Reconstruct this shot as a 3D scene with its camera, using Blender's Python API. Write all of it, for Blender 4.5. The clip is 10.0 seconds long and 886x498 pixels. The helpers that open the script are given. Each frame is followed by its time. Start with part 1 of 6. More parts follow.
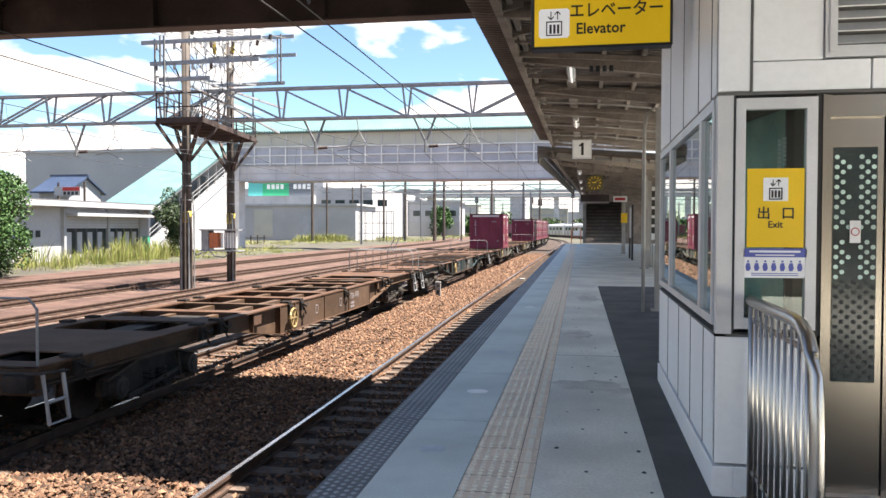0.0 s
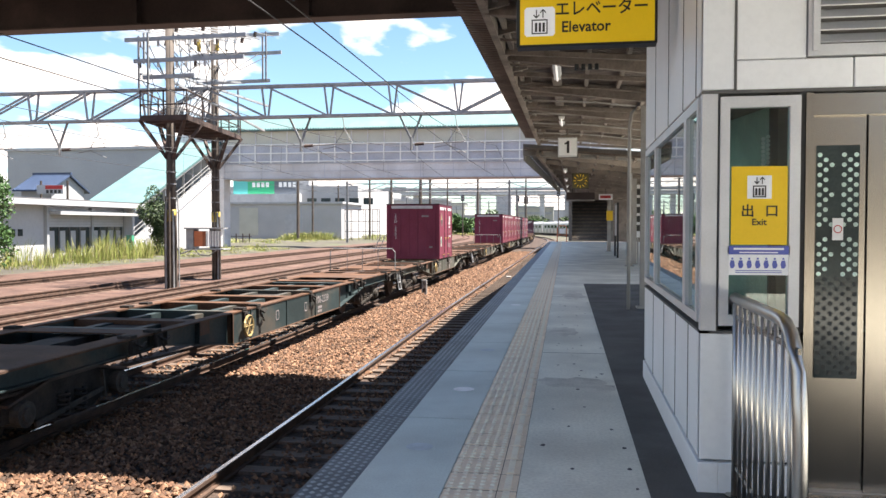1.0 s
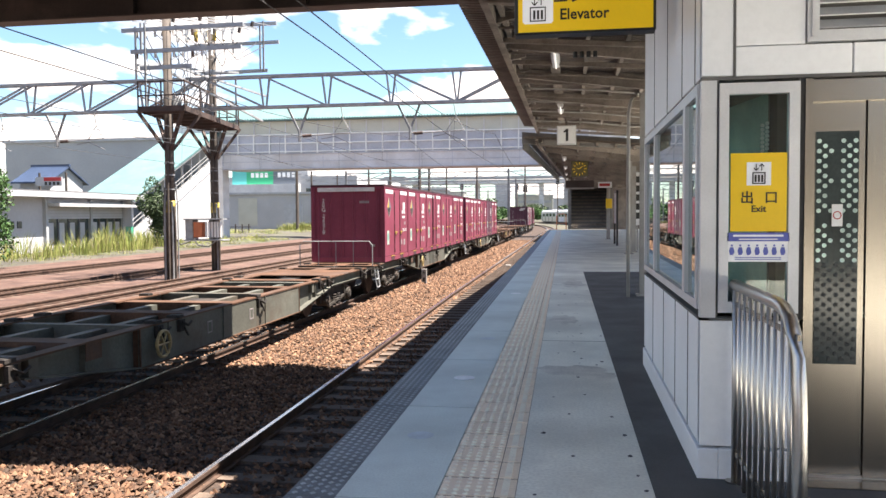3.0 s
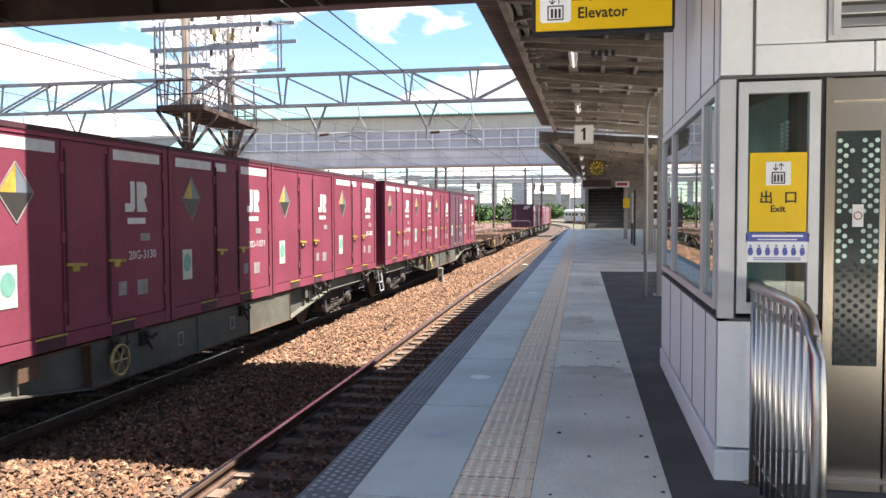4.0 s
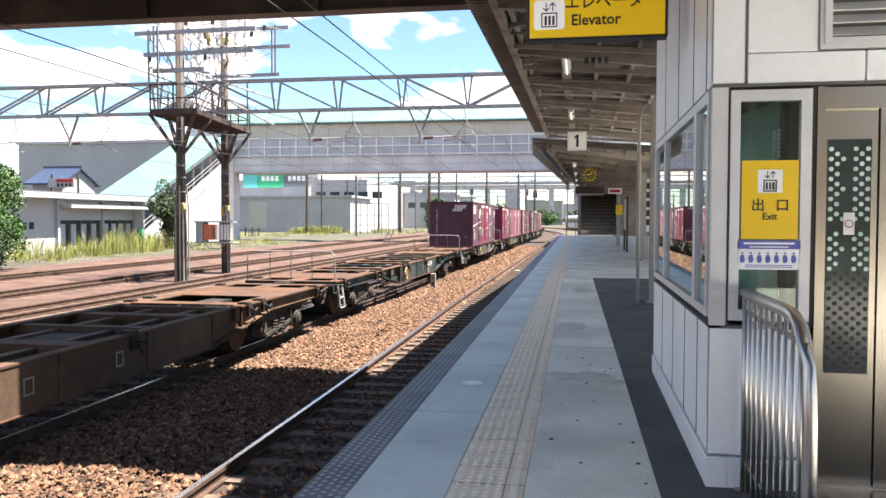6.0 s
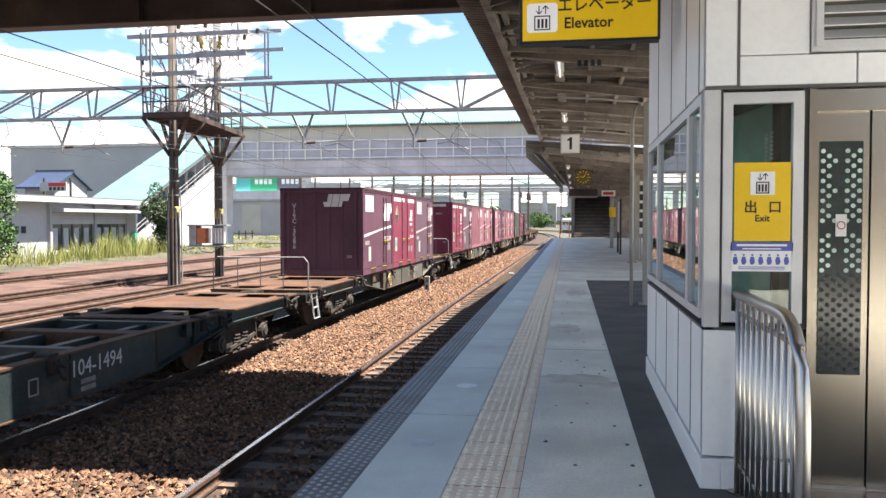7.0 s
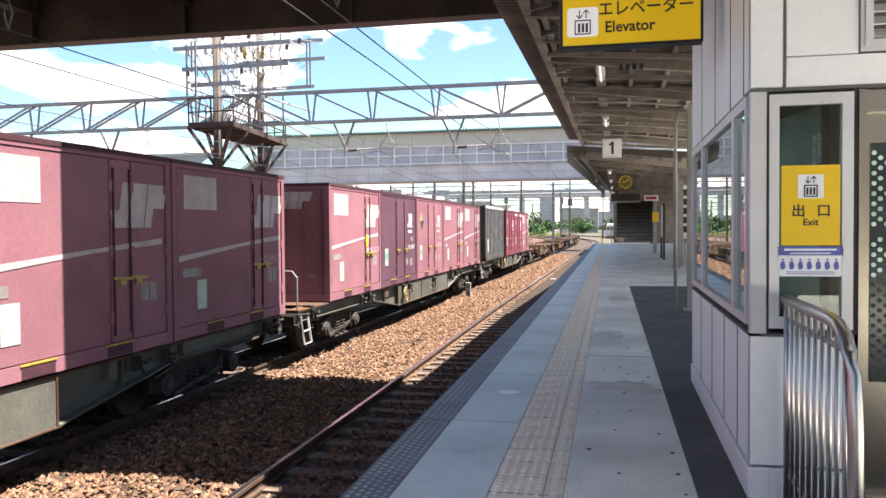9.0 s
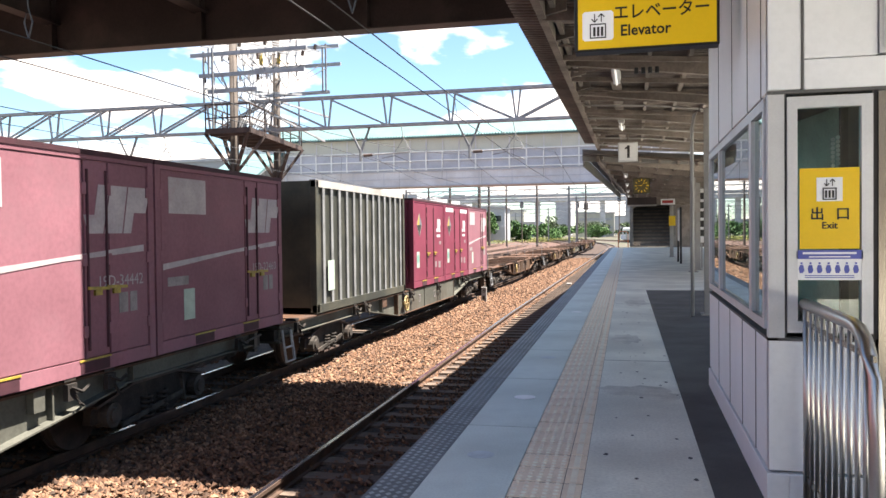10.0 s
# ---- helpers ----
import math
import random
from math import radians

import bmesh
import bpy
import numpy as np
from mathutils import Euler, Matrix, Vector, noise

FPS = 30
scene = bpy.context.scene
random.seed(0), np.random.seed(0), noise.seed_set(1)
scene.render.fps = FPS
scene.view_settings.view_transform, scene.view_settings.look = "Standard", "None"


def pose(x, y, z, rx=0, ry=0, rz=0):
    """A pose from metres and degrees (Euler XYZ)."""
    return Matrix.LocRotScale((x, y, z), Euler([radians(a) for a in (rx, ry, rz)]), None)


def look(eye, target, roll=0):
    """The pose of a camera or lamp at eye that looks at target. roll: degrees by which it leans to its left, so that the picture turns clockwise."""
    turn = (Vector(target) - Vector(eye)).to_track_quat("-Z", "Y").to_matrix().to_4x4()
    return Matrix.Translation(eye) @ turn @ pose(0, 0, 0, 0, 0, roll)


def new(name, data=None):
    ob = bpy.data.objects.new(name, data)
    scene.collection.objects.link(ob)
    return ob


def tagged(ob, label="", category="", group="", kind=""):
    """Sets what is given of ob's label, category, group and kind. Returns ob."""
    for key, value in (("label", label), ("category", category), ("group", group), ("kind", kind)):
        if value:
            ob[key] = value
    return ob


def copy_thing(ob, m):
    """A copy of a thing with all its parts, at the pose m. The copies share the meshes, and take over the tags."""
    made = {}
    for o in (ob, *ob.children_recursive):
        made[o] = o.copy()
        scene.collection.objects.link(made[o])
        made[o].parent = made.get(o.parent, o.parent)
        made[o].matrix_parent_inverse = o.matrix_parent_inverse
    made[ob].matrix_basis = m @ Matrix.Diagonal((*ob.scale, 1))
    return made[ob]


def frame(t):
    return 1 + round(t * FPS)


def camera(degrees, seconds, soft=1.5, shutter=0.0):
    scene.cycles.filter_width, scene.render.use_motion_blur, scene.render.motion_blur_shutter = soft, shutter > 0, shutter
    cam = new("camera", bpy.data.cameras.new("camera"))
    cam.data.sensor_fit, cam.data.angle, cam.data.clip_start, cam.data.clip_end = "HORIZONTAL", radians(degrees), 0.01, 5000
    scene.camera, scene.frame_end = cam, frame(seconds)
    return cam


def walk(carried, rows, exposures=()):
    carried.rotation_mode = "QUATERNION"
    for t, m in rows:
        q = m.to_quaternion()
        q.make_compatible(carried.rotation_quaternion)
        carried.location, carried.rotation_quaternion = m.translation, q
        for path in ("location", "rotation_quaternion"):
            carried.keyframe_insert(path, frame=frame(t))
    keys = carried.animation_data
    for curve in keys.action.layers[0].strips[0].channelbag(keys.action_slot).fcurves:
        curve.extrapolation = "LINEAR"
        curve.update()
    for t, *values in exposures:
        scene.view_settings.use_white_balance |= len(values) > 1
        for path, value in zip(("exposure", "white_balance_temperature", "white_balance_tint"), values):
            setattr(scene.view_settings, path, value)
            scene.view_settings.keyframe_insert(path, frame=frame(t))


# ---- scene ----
cam = camera(58.2, 10.0)
PATH = (
    (0.0, (0, 0, 1.48, 88.44, -0.10, 10.22)),
    (0.5, (0, 0, 1.48, 88.34, -0.17, 9.70)),
    (1.0, (0, 0, 1.48, 88.30, -0.01, 9.22)),
    (1.5, (0, 0, 1.48, 88.08, 0.11, 8.73)),
    (2.0, (0, 0, 1.48, 87.77, 0.12, 8.45)),
    (2.5, (0, 0, 1.48, 87.58, 0.29, 8.64)),
    (4.0, (0, 0, 1.48, 87.45, 0.23, 10.36)),
    (4.5, (0, 0, 1.48, 87.54, 0.10, 10.53)),
    (5.0, (0, 0, 1.48, 87.63, -0.01, 10.50)),
    (5.5, (0, 0, 1.48, 87.74, -0.13, 10.23)),
    (7.0, (0, 0, 1.48, 88.06, 0.06, 9.41)),
    (7.5, (0, 0, 1.48, 88.15, 0.18, 9.94)),
    (8.0, (0, 0, 1.48, 88.24, 0.28, 10.79)),
    (8.5, (0, 0, 1.48, 88.40, 0.41, 11.65)),
    (9.0, (0, 0, 1.48, 88.52, 0.44, 12.35)),
    (9.5, (0, 0, 1.48, 88.67, 0.50, 12.94)),
    (10.0, (0, 0, 1.48, 88.86, 0.64, 13.47)),
)
EXPOSURE = ((0.0, 2.27, 6750, 12), (2.0, 2.27, 6750, 12), (3.2, 2.40, 6800, 13), (5.5, 2.47, 6800, 13), (7.0, 2.36, 6750, 12), (8.0, 2.40, 6750, 12), (10.0, 2.46, 6800, 12))
walk(cam, [(t, pose(*p)) for t, p in PATH], EXPOSURE)

# ---- sun and sky ----
sun = new("sun", bpy.data.lights.new("sun", "SUN"))
sun.data.energy, sun.data.angle, sun.data.color = 5.0, radians(0.55), (1.0, 0.95, 0.87)
sun.matrix_world = look((0, 0, 0), (-0.345, 0.0, -0.94))
CLOUD_X, CLOUD_Y = 0.3, 0.2
world = bpy.data.worlds.new("sky")
scene.world = world
world.use_nodes = True
wn, wl = world.node_tree.nodes, world.node_tree.links
wn.clear()
w_out = wn.new("ShaderNodeOutputWorld")
w_bg = wn.new("ShaderNodeBackground")
w_sky = wn.new("ShaderNodeTexSky")
w_sky.sky_type, w_sky.sun_disc = "NISHITA", False
w_sky.sun_elevation, w_sky.sun_rotation = radians(70), radians(90)
w_sky.air_density, w_sky.dust_density, w_sky.ozone_density = 1.0, 0.15, 0.3
w_bg.inputs["Strength"].default_value = 0.05
w_co = wn.new("ShaderNodeTexCoord")
# cumulus on a flat layer: the direction divided by its height
w_sep = wn.new("ShaderNodeSeparateXYZ")
w_add = wn.new("ShaderNodeMath")
w_add.operation, w_add.inputs[1].default_value = "ADD", 0.16
w_max = wn.new("ShaderNodeMath")
w_max.operation, w_max.inputs[1].default_value = "MAXIMUM", 0.05
w_div = wn.new("ShaderNodeVectorMath")
w_div.operation = "DIVIDE"
w_den = wn.new("ShaderNodeCombineXYZ")
w_den.inputs[2].default_value = 1.0
w_map = wn.new("ShaderNodeMapping")
w_map.inputs["Location"].default_value = (CLOUD_X, CLOUD_Y, 0.0)
w_map.inputs["Scale"].default_value = (1.0, 0.75, 0.6)
w_no = wn.new("ShaderNodeTexNoise")
w_no.inputs["Scale"].default_value, w_no.inputs["Detail"].default_value, w_no.inputs["Roughness"].default_value = 1.9, 8.0, 0.5
w_thin = wn.new("ShaderNodeMath")
w_thin.operation, w_thin.inputs[1].default_value, w_thin.inputs[2].default_value = "MULTIPLY_ADD", -0.22, 0.02
w_sum = wn.new("ShaderNodeMath")
w_ra = wn.new("ShaderNodeValToRGB")
w_ra.color_ramp.elements[0].position, w_ra.color_ramp.elements[1].position = 0.475, 0.545
w_mix = wn.new("ShaderNodeMixRGB")
w_mix.inputs[2].default_value = (8.2, 7.6, 7.2, 1)
wl.new(w_co.outputs["Generated"], w_sep.inputs[0])
wl.new(w_sep.outputs[2], w_add.inputs[0])
wl.new(w_add.outputs[0], w_max.inputs[0])
wl.new(w_max.outputs[0], w_den.inputs[0])
wl.new(w_max.outputs[0], w_den.inputs[1])
wl.new(w_co.outputs["Generated"], w_div.inputs[0])
wl.new(w_den.outputs[0], w_div.inputs[1])
wl.new(w_div.outputs[0], w_map.inputs["Vector"])
wl.new(w_map.outputs["Vector"], w_no.inputs["Vector"])
wl.new(w_sep.outputs[2], w_thin.inputs[0])
wl.new(w_no.outputs["Fac"], w_sum.inputs[0])
wl.new(w_thin.outputs[0], w_sum.inputs[1])
wl.new(w_sum.outputs[0], w_ra.inputs["Fac"])
wl.new(w_ra.outputs["Color"], w_mix.inputs[0])
w_tint = wn.new("ShaderNodeMixRGB")
w_tint.blend_type = "MULTIPLY"
w_tint.inputs[0].default_value, w_tint.inputs[2].default_value = 1.0, (0.74, 0.90, 1.0, 1)
wl.new(w_sky.outputs["Color"], w_tint.inputs[1])
wl.new(w_tint.outputs["Color"], w_mix.inputs[1])
wl.new(w_mix.outputs["Color"], w_bg.inputs["Color"])
wl.new(w_bg.outputs["Background"], w_out.inputs["Surface"])


# ---- materials ----
def mat(name, col, rough=0.6, metal=0.0, var=0.15, scale=6.0, fine=60.0, bump=0.15, col2=None, dirt=None, spec=0.5, stretch=(1, 1, 1), rand=0.0, dist=0.01):
    """A surface with a broad stain, a fine grain and relief; lengths in metres."""
    m = bpy.data.materials.new(name)
    m.use_nodes = True
    n, l = m.node_tree.nodes, m.node_tree.links
    p = n["Principled BSDF"]
    p.inputs["Roughness"].default_value, p.inputs["Metallic"].default_value = rough, metal
    p.inputs["Specular IOR Level"].default_value = spec
    co = n.new("ShaderNodeTexCoord")
    mp = n.new("ShaderNodeMapping")
    mp.inputs["Scale"].default_value = stretch
    l.new(co.outputs["Object"], mp.inputs["Vector"])
    a, b = n.new("ShaderNodeTexNoise"), n.new("ShaderNodeTexNoise")
    a.inputs["Scale"].default_value, a.inputs["Detail"].default_value = scale, 5.0
    b.inputs["Scale"].default_value, b.inputs["Detail"].default_value = fine, 3.0
    l.new(mp.outputs["Vector"], a.inputs["Vector"])
    l.new(mp.outputs["Vector"], b.inputs["Vector"])
    lo = tuple(c * (1 - var) for c in col)
    hi = col2 if col2 else tuple(min(1, c * (1 + var)) for c in col)
    r = n.new("ShaderNodeValToRGB")
    r.color_ramp.elements[0].position, r.color_ramp.elements[1].position = 0.36, 0.66
    r.color_ramp.elements[0].color, r.color_ramp.elements[1].color = (*lo, 1), (*hi, 1)
    l.new(a.outputs["Fac"], r.inputs["Fac"])
    mx = n.new("ShaderNodeMixRGB")
    mx.blend_type = "MULTIPLY"
    mx.inputs[0].default_value = min(1.0, var * 2.2)
    rb = n.new("ShaderNodeValToRGB")
    rb.color_ramp.elements[0].position, rb.color_ramp.elements[1].position = 0.3, 0.6
    rb.color_ramp.elements[0].color = (0.55, 0.55, 0.55, 1)
    l.new(b.outputs["Fac"], rb.inputs["Fac"])
    l.new(r.outputs["Color"], mx.inputs[1])
    l.new(rb.outputs["Color"], mx.inputs[2])
    out = mx.outputs["Color"]
    if dirt:
        d = n.new("ShaderNodeTexNoise")
        d.inputs["Scale"].default_value, d.inputs["Detail"].default_value, d.inputs["Roughness"].default_value = scale * 0.45, 8.0, 0.68
        l.new(mp.outputs["Vector"], d.inputs["Vector"])
        rd = n.new("ShaderNodeValToRGB")
        rd.color_ramp.elements[0].position, rd.color_ramp.elements[1].position = 0.52, 0.68
        l.new(d.outputs["Fac"], rd.inputs["Fac"])
        md = n.new("ShaderNodeMixRGB")
        md.inputs[2].default_value = (*dirt, 1)
        l.new(rd.outputs["Color"], md.inputs[0])
        l.new(out, md.inputs[1])
        out = md.outputs["Color"]
    if rand:
        oi = n.new("ShaderNodeObjectInfo")
        mr = n.new("ShaderNodeMapRange")
        mr.inputs["To Min"].default_value, mr.inputs["To Max"].default_value = 1 - rand, 1 + rand
        l.new(oi.outputs["Random"], mr.inputs["Value"])
        hs = n.new("ShaderNodeHueSaturation")
        l.new(mr.outputs["Result"], hs.inputs["Value"])
        l.new(out, hs.inputs["Color"])
        out = hs.outputs["Color"]
    l.new(out, p.inputs["Base Color"])
    if bump:
        bu = n.new("ShaderNodeBump")
        bu.inputs["Strength"].default_value, bu.inputs["Distance"].default_value = bump, dist
        l.new(b.outputs["Fac"], bu.inputs["Height"])
        l.new(bu.outputs["Normal"], p.inputs["Normal"])
    return m


def island_mat(name, cols, rough=0.9):
    """Loose pieces in one mesh, each of its own tone."""
    m = bpy.data.materials.new(name)
    m.use_nodes = True
    n, l = m.node_tree.nodes, m.node_tree.links
    p = n["Principled BSDF"]
    p.inputs["Roughness"].default_value = rough
    p.inputs["Specular IOR Level"].default_value = 0.2
    g = n.new("ShaderNodeNewGeometry")
    r = n.new("ShaderNodeValToRGB")
    while len(r.color_ramp.elements) < len(cols):
        r.color_ramp.elements.new(0.5)
    for i, c in enumerate(cols):
        r.color_ramp.elements[i].position = i / (len(cols) - 1)
        r.color_ramp.elements[i].color = (*c, 1)
    l.new(g.outputs["Random Per Island"], r.inputs["Fac"])
    l.new(r.outputs["Color"], p.inputs["Base Color"])
    return m


def glass_mat(name, tint=(0.92, 0.97, 0.95), rough=0.0):
    m = bpy.data.materials.new(name)
    m.use_nodes = True
    p = m.node_tree.nodes["Principled BSDF"]
    p.inputs["Base Color"].default_value = (*tint, 1)
    p.inputs["Roughness"].default_value = rough
    p.inputs["Transmission Weight"].default_value = 1.0
    p.inputs["IOR"].default_value = 1.5
    return m


def glow_mat(name, col, strength):
    m = bpy.data.materials.new(name)
    m.use_nodes = True
    p = m.node_tree.nodes["Principled BSDF"]
    p.inputs["Base Color"].default_value = (*col, 1)
    p.inputs["Emission Color"].default_value = (*col, 1)
    p.inputs["Emission Strength"].default_value = strength
    return m


CONCRETE = mat("concrete", (0.81, 0.81, 0.725), 0.6, var=0.18, scale=0.8, fine=45, bump=0.25, dirt=(0.60, 0.595, 0.53))
SLAB = mat("blue_grey_coating", (0.55, 0.61, 0.58), 0.45, var=0.15, scale=1.1, fine=70, bump=0.12, rand=0.05, dirt=(0.47, 0.515, 0.50))
PATCH = mat("damp_stain", (0.60, 0.59, 0.53), 0.5, var=0.2, scale=3, fine=45, bump=0.2, dirt=(0.70, 0.69, 0.62))
EDGE = mat("edge_rubber", (0.13, 0.145, 0.16), 0.6, var=0.2, scale=2, fine=50, bump=0.2)
# tile colour made lighter, painting the light on raised dots and bars
DOTLIT = mat("tactile_dot_highlight", (0.97, 0.85, 0.70), 0.6, var=0.12, scale=4, fine=60, bump=0.1)
BUMPS = mat("edge_bumps", (0.36, 0.39, 0.41), 0.6, var=0.15, scale=3, fine=60, bump=0.1)
TACTILE = mat("tactile_tile", (0.93, 0.765, 0.60), 0.75, var=0.12, scale=3, fine=60, bump=0.2, dirt=(0.85, 0.69, 0.54), rand=0.07)
TILEBED = mat("brown_grout", (0.17, 0.12, 0.095), 0.9, var=0.25, scale=4, fine=60, bump=0.2)
ASPHALT = mat("asphalt", (0.085, 0.086, 0.088), 0.85, var=0.3, scale=1.5, fine=120, bump=0.5, dirt=(0.075, 0.075, 0.075))
BALLAST = mat("ballast_bed", (0.05, 0.031, 0.023), 0.95, var=0.4, scale=7, fine=24, bump=1.0, col2=(0.068, 0.043, 0.032), dist=0.05)
RUSTBED = mat("rusty_ballast_bed", (0.088, 0.043, 0.031), 0.95, var=0.35, scale=1.2, fine=18, bump=0.9, col2=(0.108, 0.059, 0.043), dirt=(0.118, 0.070, 0.052), dist=0.05)
EARTH = mat("earth", (0.062, 0.055, 0.04), 0.95, var=0.3, scale=0.4, fine=6, bump=0.5, dirt=(0.05, 0.07, 0.022))
STONE = island_mat("ballast_stone", [(0.032, 0.021, 0.017), (0.168, 0.09, 0.054), (0.09, 0.05, 0.034), (0.26, 0.155, 0.098), (0.054, 0.038, 0.03), (0.135, 0.074, 0.046)])
RAIL_TOP = mat("polished_rail", (0.62, 0.62, 0.63), 0.22, 1.0, var=0.08, scale=3, fine=80, bump=0.05)
RAIL = mat("rusty_rail", (0.075, 0.042, 0.028), 0.85, 0.0, var=0.3, scale=5, fine=60, bump=0.3)
# ballast darkened in colour to stand for shade under the train
UNDERSHADE = mat("shade_dark_ballast", (0.028, 0.023, 0.02), 0.9, var=0.4, scale=5, fine=24, bump=1.0, dist=0.05, dirt=(0.05, 0.034, 0.026))
SLEEPER = mat("sleeper", (0.105, 0.075, 0.057), 0.9, var=0.3, scale=3, fine=40, bump=0.4, rand=0.15)
PANEL = mat("white_wall_panel", (0.86, 0.86, 0.865), 0.4, var=0.04, scale=1.5, fine=30, bump=0.03)
JOINT = mat("grey_joint", (0.12, 0.115, 0.11), 0.8, var=0.1)
ALU = mat("aluminium_frame", (0.66, 0.66, 0.665), 0.42, 0.35, var=0.05, scale=4, fine=80, bump=0.03)
STEEL = mat("brushed_steel", (0.39, 0.355, 0.305), 0.24, 1.0, var=0.06, scale=2, fine=150, bump=0.03, stretch=(1, 1, 0.08))
CHROME = mat("polished_steel_tube", (0.52, 0.50, 0.475), 0.3, 1.0, var=0.05, scale=8, fine=100, bump=0.02)
GLASS = glass_mat("window_glass")
TINT = glass_mat("green_glass", (0.62, 0.78, 0.74))
DARK = mat("dark_interior", (0.035, 0.04, 0.04), 0.7, var=0.2)
# teal that stands for the reflections seen in the elevator glass
REFLTEAL = mat("window_reflection_teal", (0.36, 0.55, 0.50), 0.5, var=0.25, scale=1.5)
SHAFT = mat("shaft_wall", (0.40, 0.54, 0.51), 0.7, var=0.2)
YELLOW = mat("yellow_sign_face", (0.85, 0.55, 0.01), 0.35, var=0.03, scale=3, bump=0.02)
YELLOW_LIT = mat("lit_yellow_sign_face", (0.85, 0.55, 0.01), 0.35, var=0.03, scale=3, bump=0.02)
YELLOW_LIT.node_tree.nodes["Principled BSDF"].inputs["Emission Color"].default_value = (0.85, 0.55, 0.01, 1)
YELLOW_LIT.node_tree.nodes["Principled BSDF"].inputs["Emission Strength"].default_value = 0.05
BLACK = mat("black_paint", (0.02, 0.02, 0.022), 0.5, var=0.2)
# pale green that stands for outside light seen through clear dots
OUTLIGHT = mat("outside_light_green", (0.60, 0.78, 0.70), 0.4, var=0.3, scale=4, fine=20, bump=0)
INK = mat("black_print", (0.025, 0.022, 0.02), 0.5, var=0.05, bump=0)
WHITE = mat("white_print", (0.88, 0.88, 0.88), 0.5, var=0.05, bump=0)
WHITE_LIT = mat("lit_white_sign_face", (0.88, 0.88, 0.88), 0.35, var=0.02, scale=3, bump=0.02)
WHITE_LIT.node_tree.nodes["Principled BSDF"].inputs["Emission Color"].default_value = (0.88, 0.88, 0.86, 1)
WHITE_LIT.node_tree.nodes["Principled BSDF"].inputs["Emission Strength"].default_value = 0.06
BLUEP = mat("blue_print", (0.10, 0.12, 0.42), 0.5, var=0.05, bump=0)
GIRDER = mat("brown_girder_paint", (0.05, 0.035, 0.033), 0.55, var=0.25, scale=1.2, fine=30, bump=0.1, dirt=(0.085, 0.062, 0.055))
CANOPY = mat("canopy_steel", (0.225, 0.188, 0.16), 0.7, var=0.2, scale=2, fine=30, bump=0.1, dirt=(0.10, 0.078, 0.063))
ROOFSHEET = mat("canopy_sheet", (0.20, 0.162, 0.138), 0.65, var=0.2, scale=1.4, fine=25, bump=0.1, dirt=(0.10, 0.076, 0.062))
CREAM = mat("cream_steel_paint", (0.36, 0.345, 0.325), 0.55, var=0.12, scale=2, fine=40, bump=0.08, dirt=(0.25, 0.23, 0.21))
FASCIA = mat("weathered_fascia_paint", (0.19, 0.18, 0.168), 0.6, var=0.2, scale=1.5, fine=30, bump=0.08, dirt=(0.13, 0.12, 0.11))
GALV = mat("galvanised_steel", (0.36, 0.37, 0.38), 0.55, 0.4, var=0.15, scale=3, fine=50, bump=0.08)
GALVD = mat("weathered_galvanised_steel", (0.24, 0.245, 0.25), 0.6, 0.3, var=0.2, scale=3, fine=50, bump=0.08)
RUSTST = mat("rusty_steel", (0.065, 0.042, 0.035), 0.8, var=0.35, scale=2.5, fine=30, bump=0.2, dirt=(0.04, 0.03, 0.027))
POLE = mat("aged_pole", (0.075, 0.06, 0.05), 0.8, var=0.3, scale=2, fine=25, bump=0.2, dirt=(0.05, 0.04, 0.035))
WIRE = mat("wire", (0.05, 0.05, 0.052), 0.6, var=0.1, bump=0)
CERAMIC = mat("white_ceramic", (0.75, 0.75, 0.73), 0.25, var=0.05, bump=0)
TEAL = mat("teal_roof_paint", (0.085, 0.165, 0.168), 0.6, var=0.1, scale=0.5, fine=5, bump=0.05, dirt=(0.11, 0.19, 0.19))
FB_WHITE = mat("pale_bridge_paint", (0.57, 0.565, 0.58), 0.55, var=0.1, scale=0.4, fine=6, bump=0.03, dirt=(0.47, 0.44, 0.435))
FB_GREY = mat("grey_bridge_panel", (0.43, 0.44, 0.49), 0.55, var=0.12, scale=0.4, fine=8, bump=0.04)
FB_CREAM = mat("cream_bridge_panel", (0.50, 0.49, 0.42), 0.5, var=0.06, scale=0.4, fine=8, bump=0.02)
WALLW = mat("white_render_wall", (0.42, 0.42, 0.43), 0.8, var=0.06, scale=0.3, fine=5, bump=0.05)
WALLG = mat("grey_cladding", (0.35, 0.36, 0.37), 0.7, var=0.06, scale=0.2, fine=4, bump=0.05)
ROOFGREY = mat("grey_flat_roof", (0.10, 0.10, 0.105), 0.8, var=0.15, scale=0.5, fine=6, bump=0.05)
SHUTGREY = mat("grey_shutter", (0.42, 0.43, 0.45), 0.6, var=0.08, scale=1, fine=20, bump=0.05)
WINDARK = mat("dark_window", (0.035, 0.05, 0.05), 0.12, var=0.2, bump=0)
BLUETILE = mat("blue_roof_tile", (0.04, 0.062, 0.115), 0.45, var=0.2, scale=2, fine=10, bump=0.3)
GREEN = mat("green_paint", (0.05, 0.32, 0.20), 0.5, var=0.08)
ORANGE = mat("orange_paint", (0.55, 0.16, 0.06), 0.5, var=0.08)
RED = mat("red_paint", (0.45, 0.03, 0.03), 0.5, var=0.08)
TEALSIGN = mat("teal_sign", (0.10, 0.50, 0.48), 0.5, var=0.04)
GREENSIGN = mat("green_sign", (0.03, 0.40, 0.20), 0.5, var=0.04)
GREYSIGN = mat("grey_sign", (0.12, 0.14, 0.17), 0.5, var=0.04)
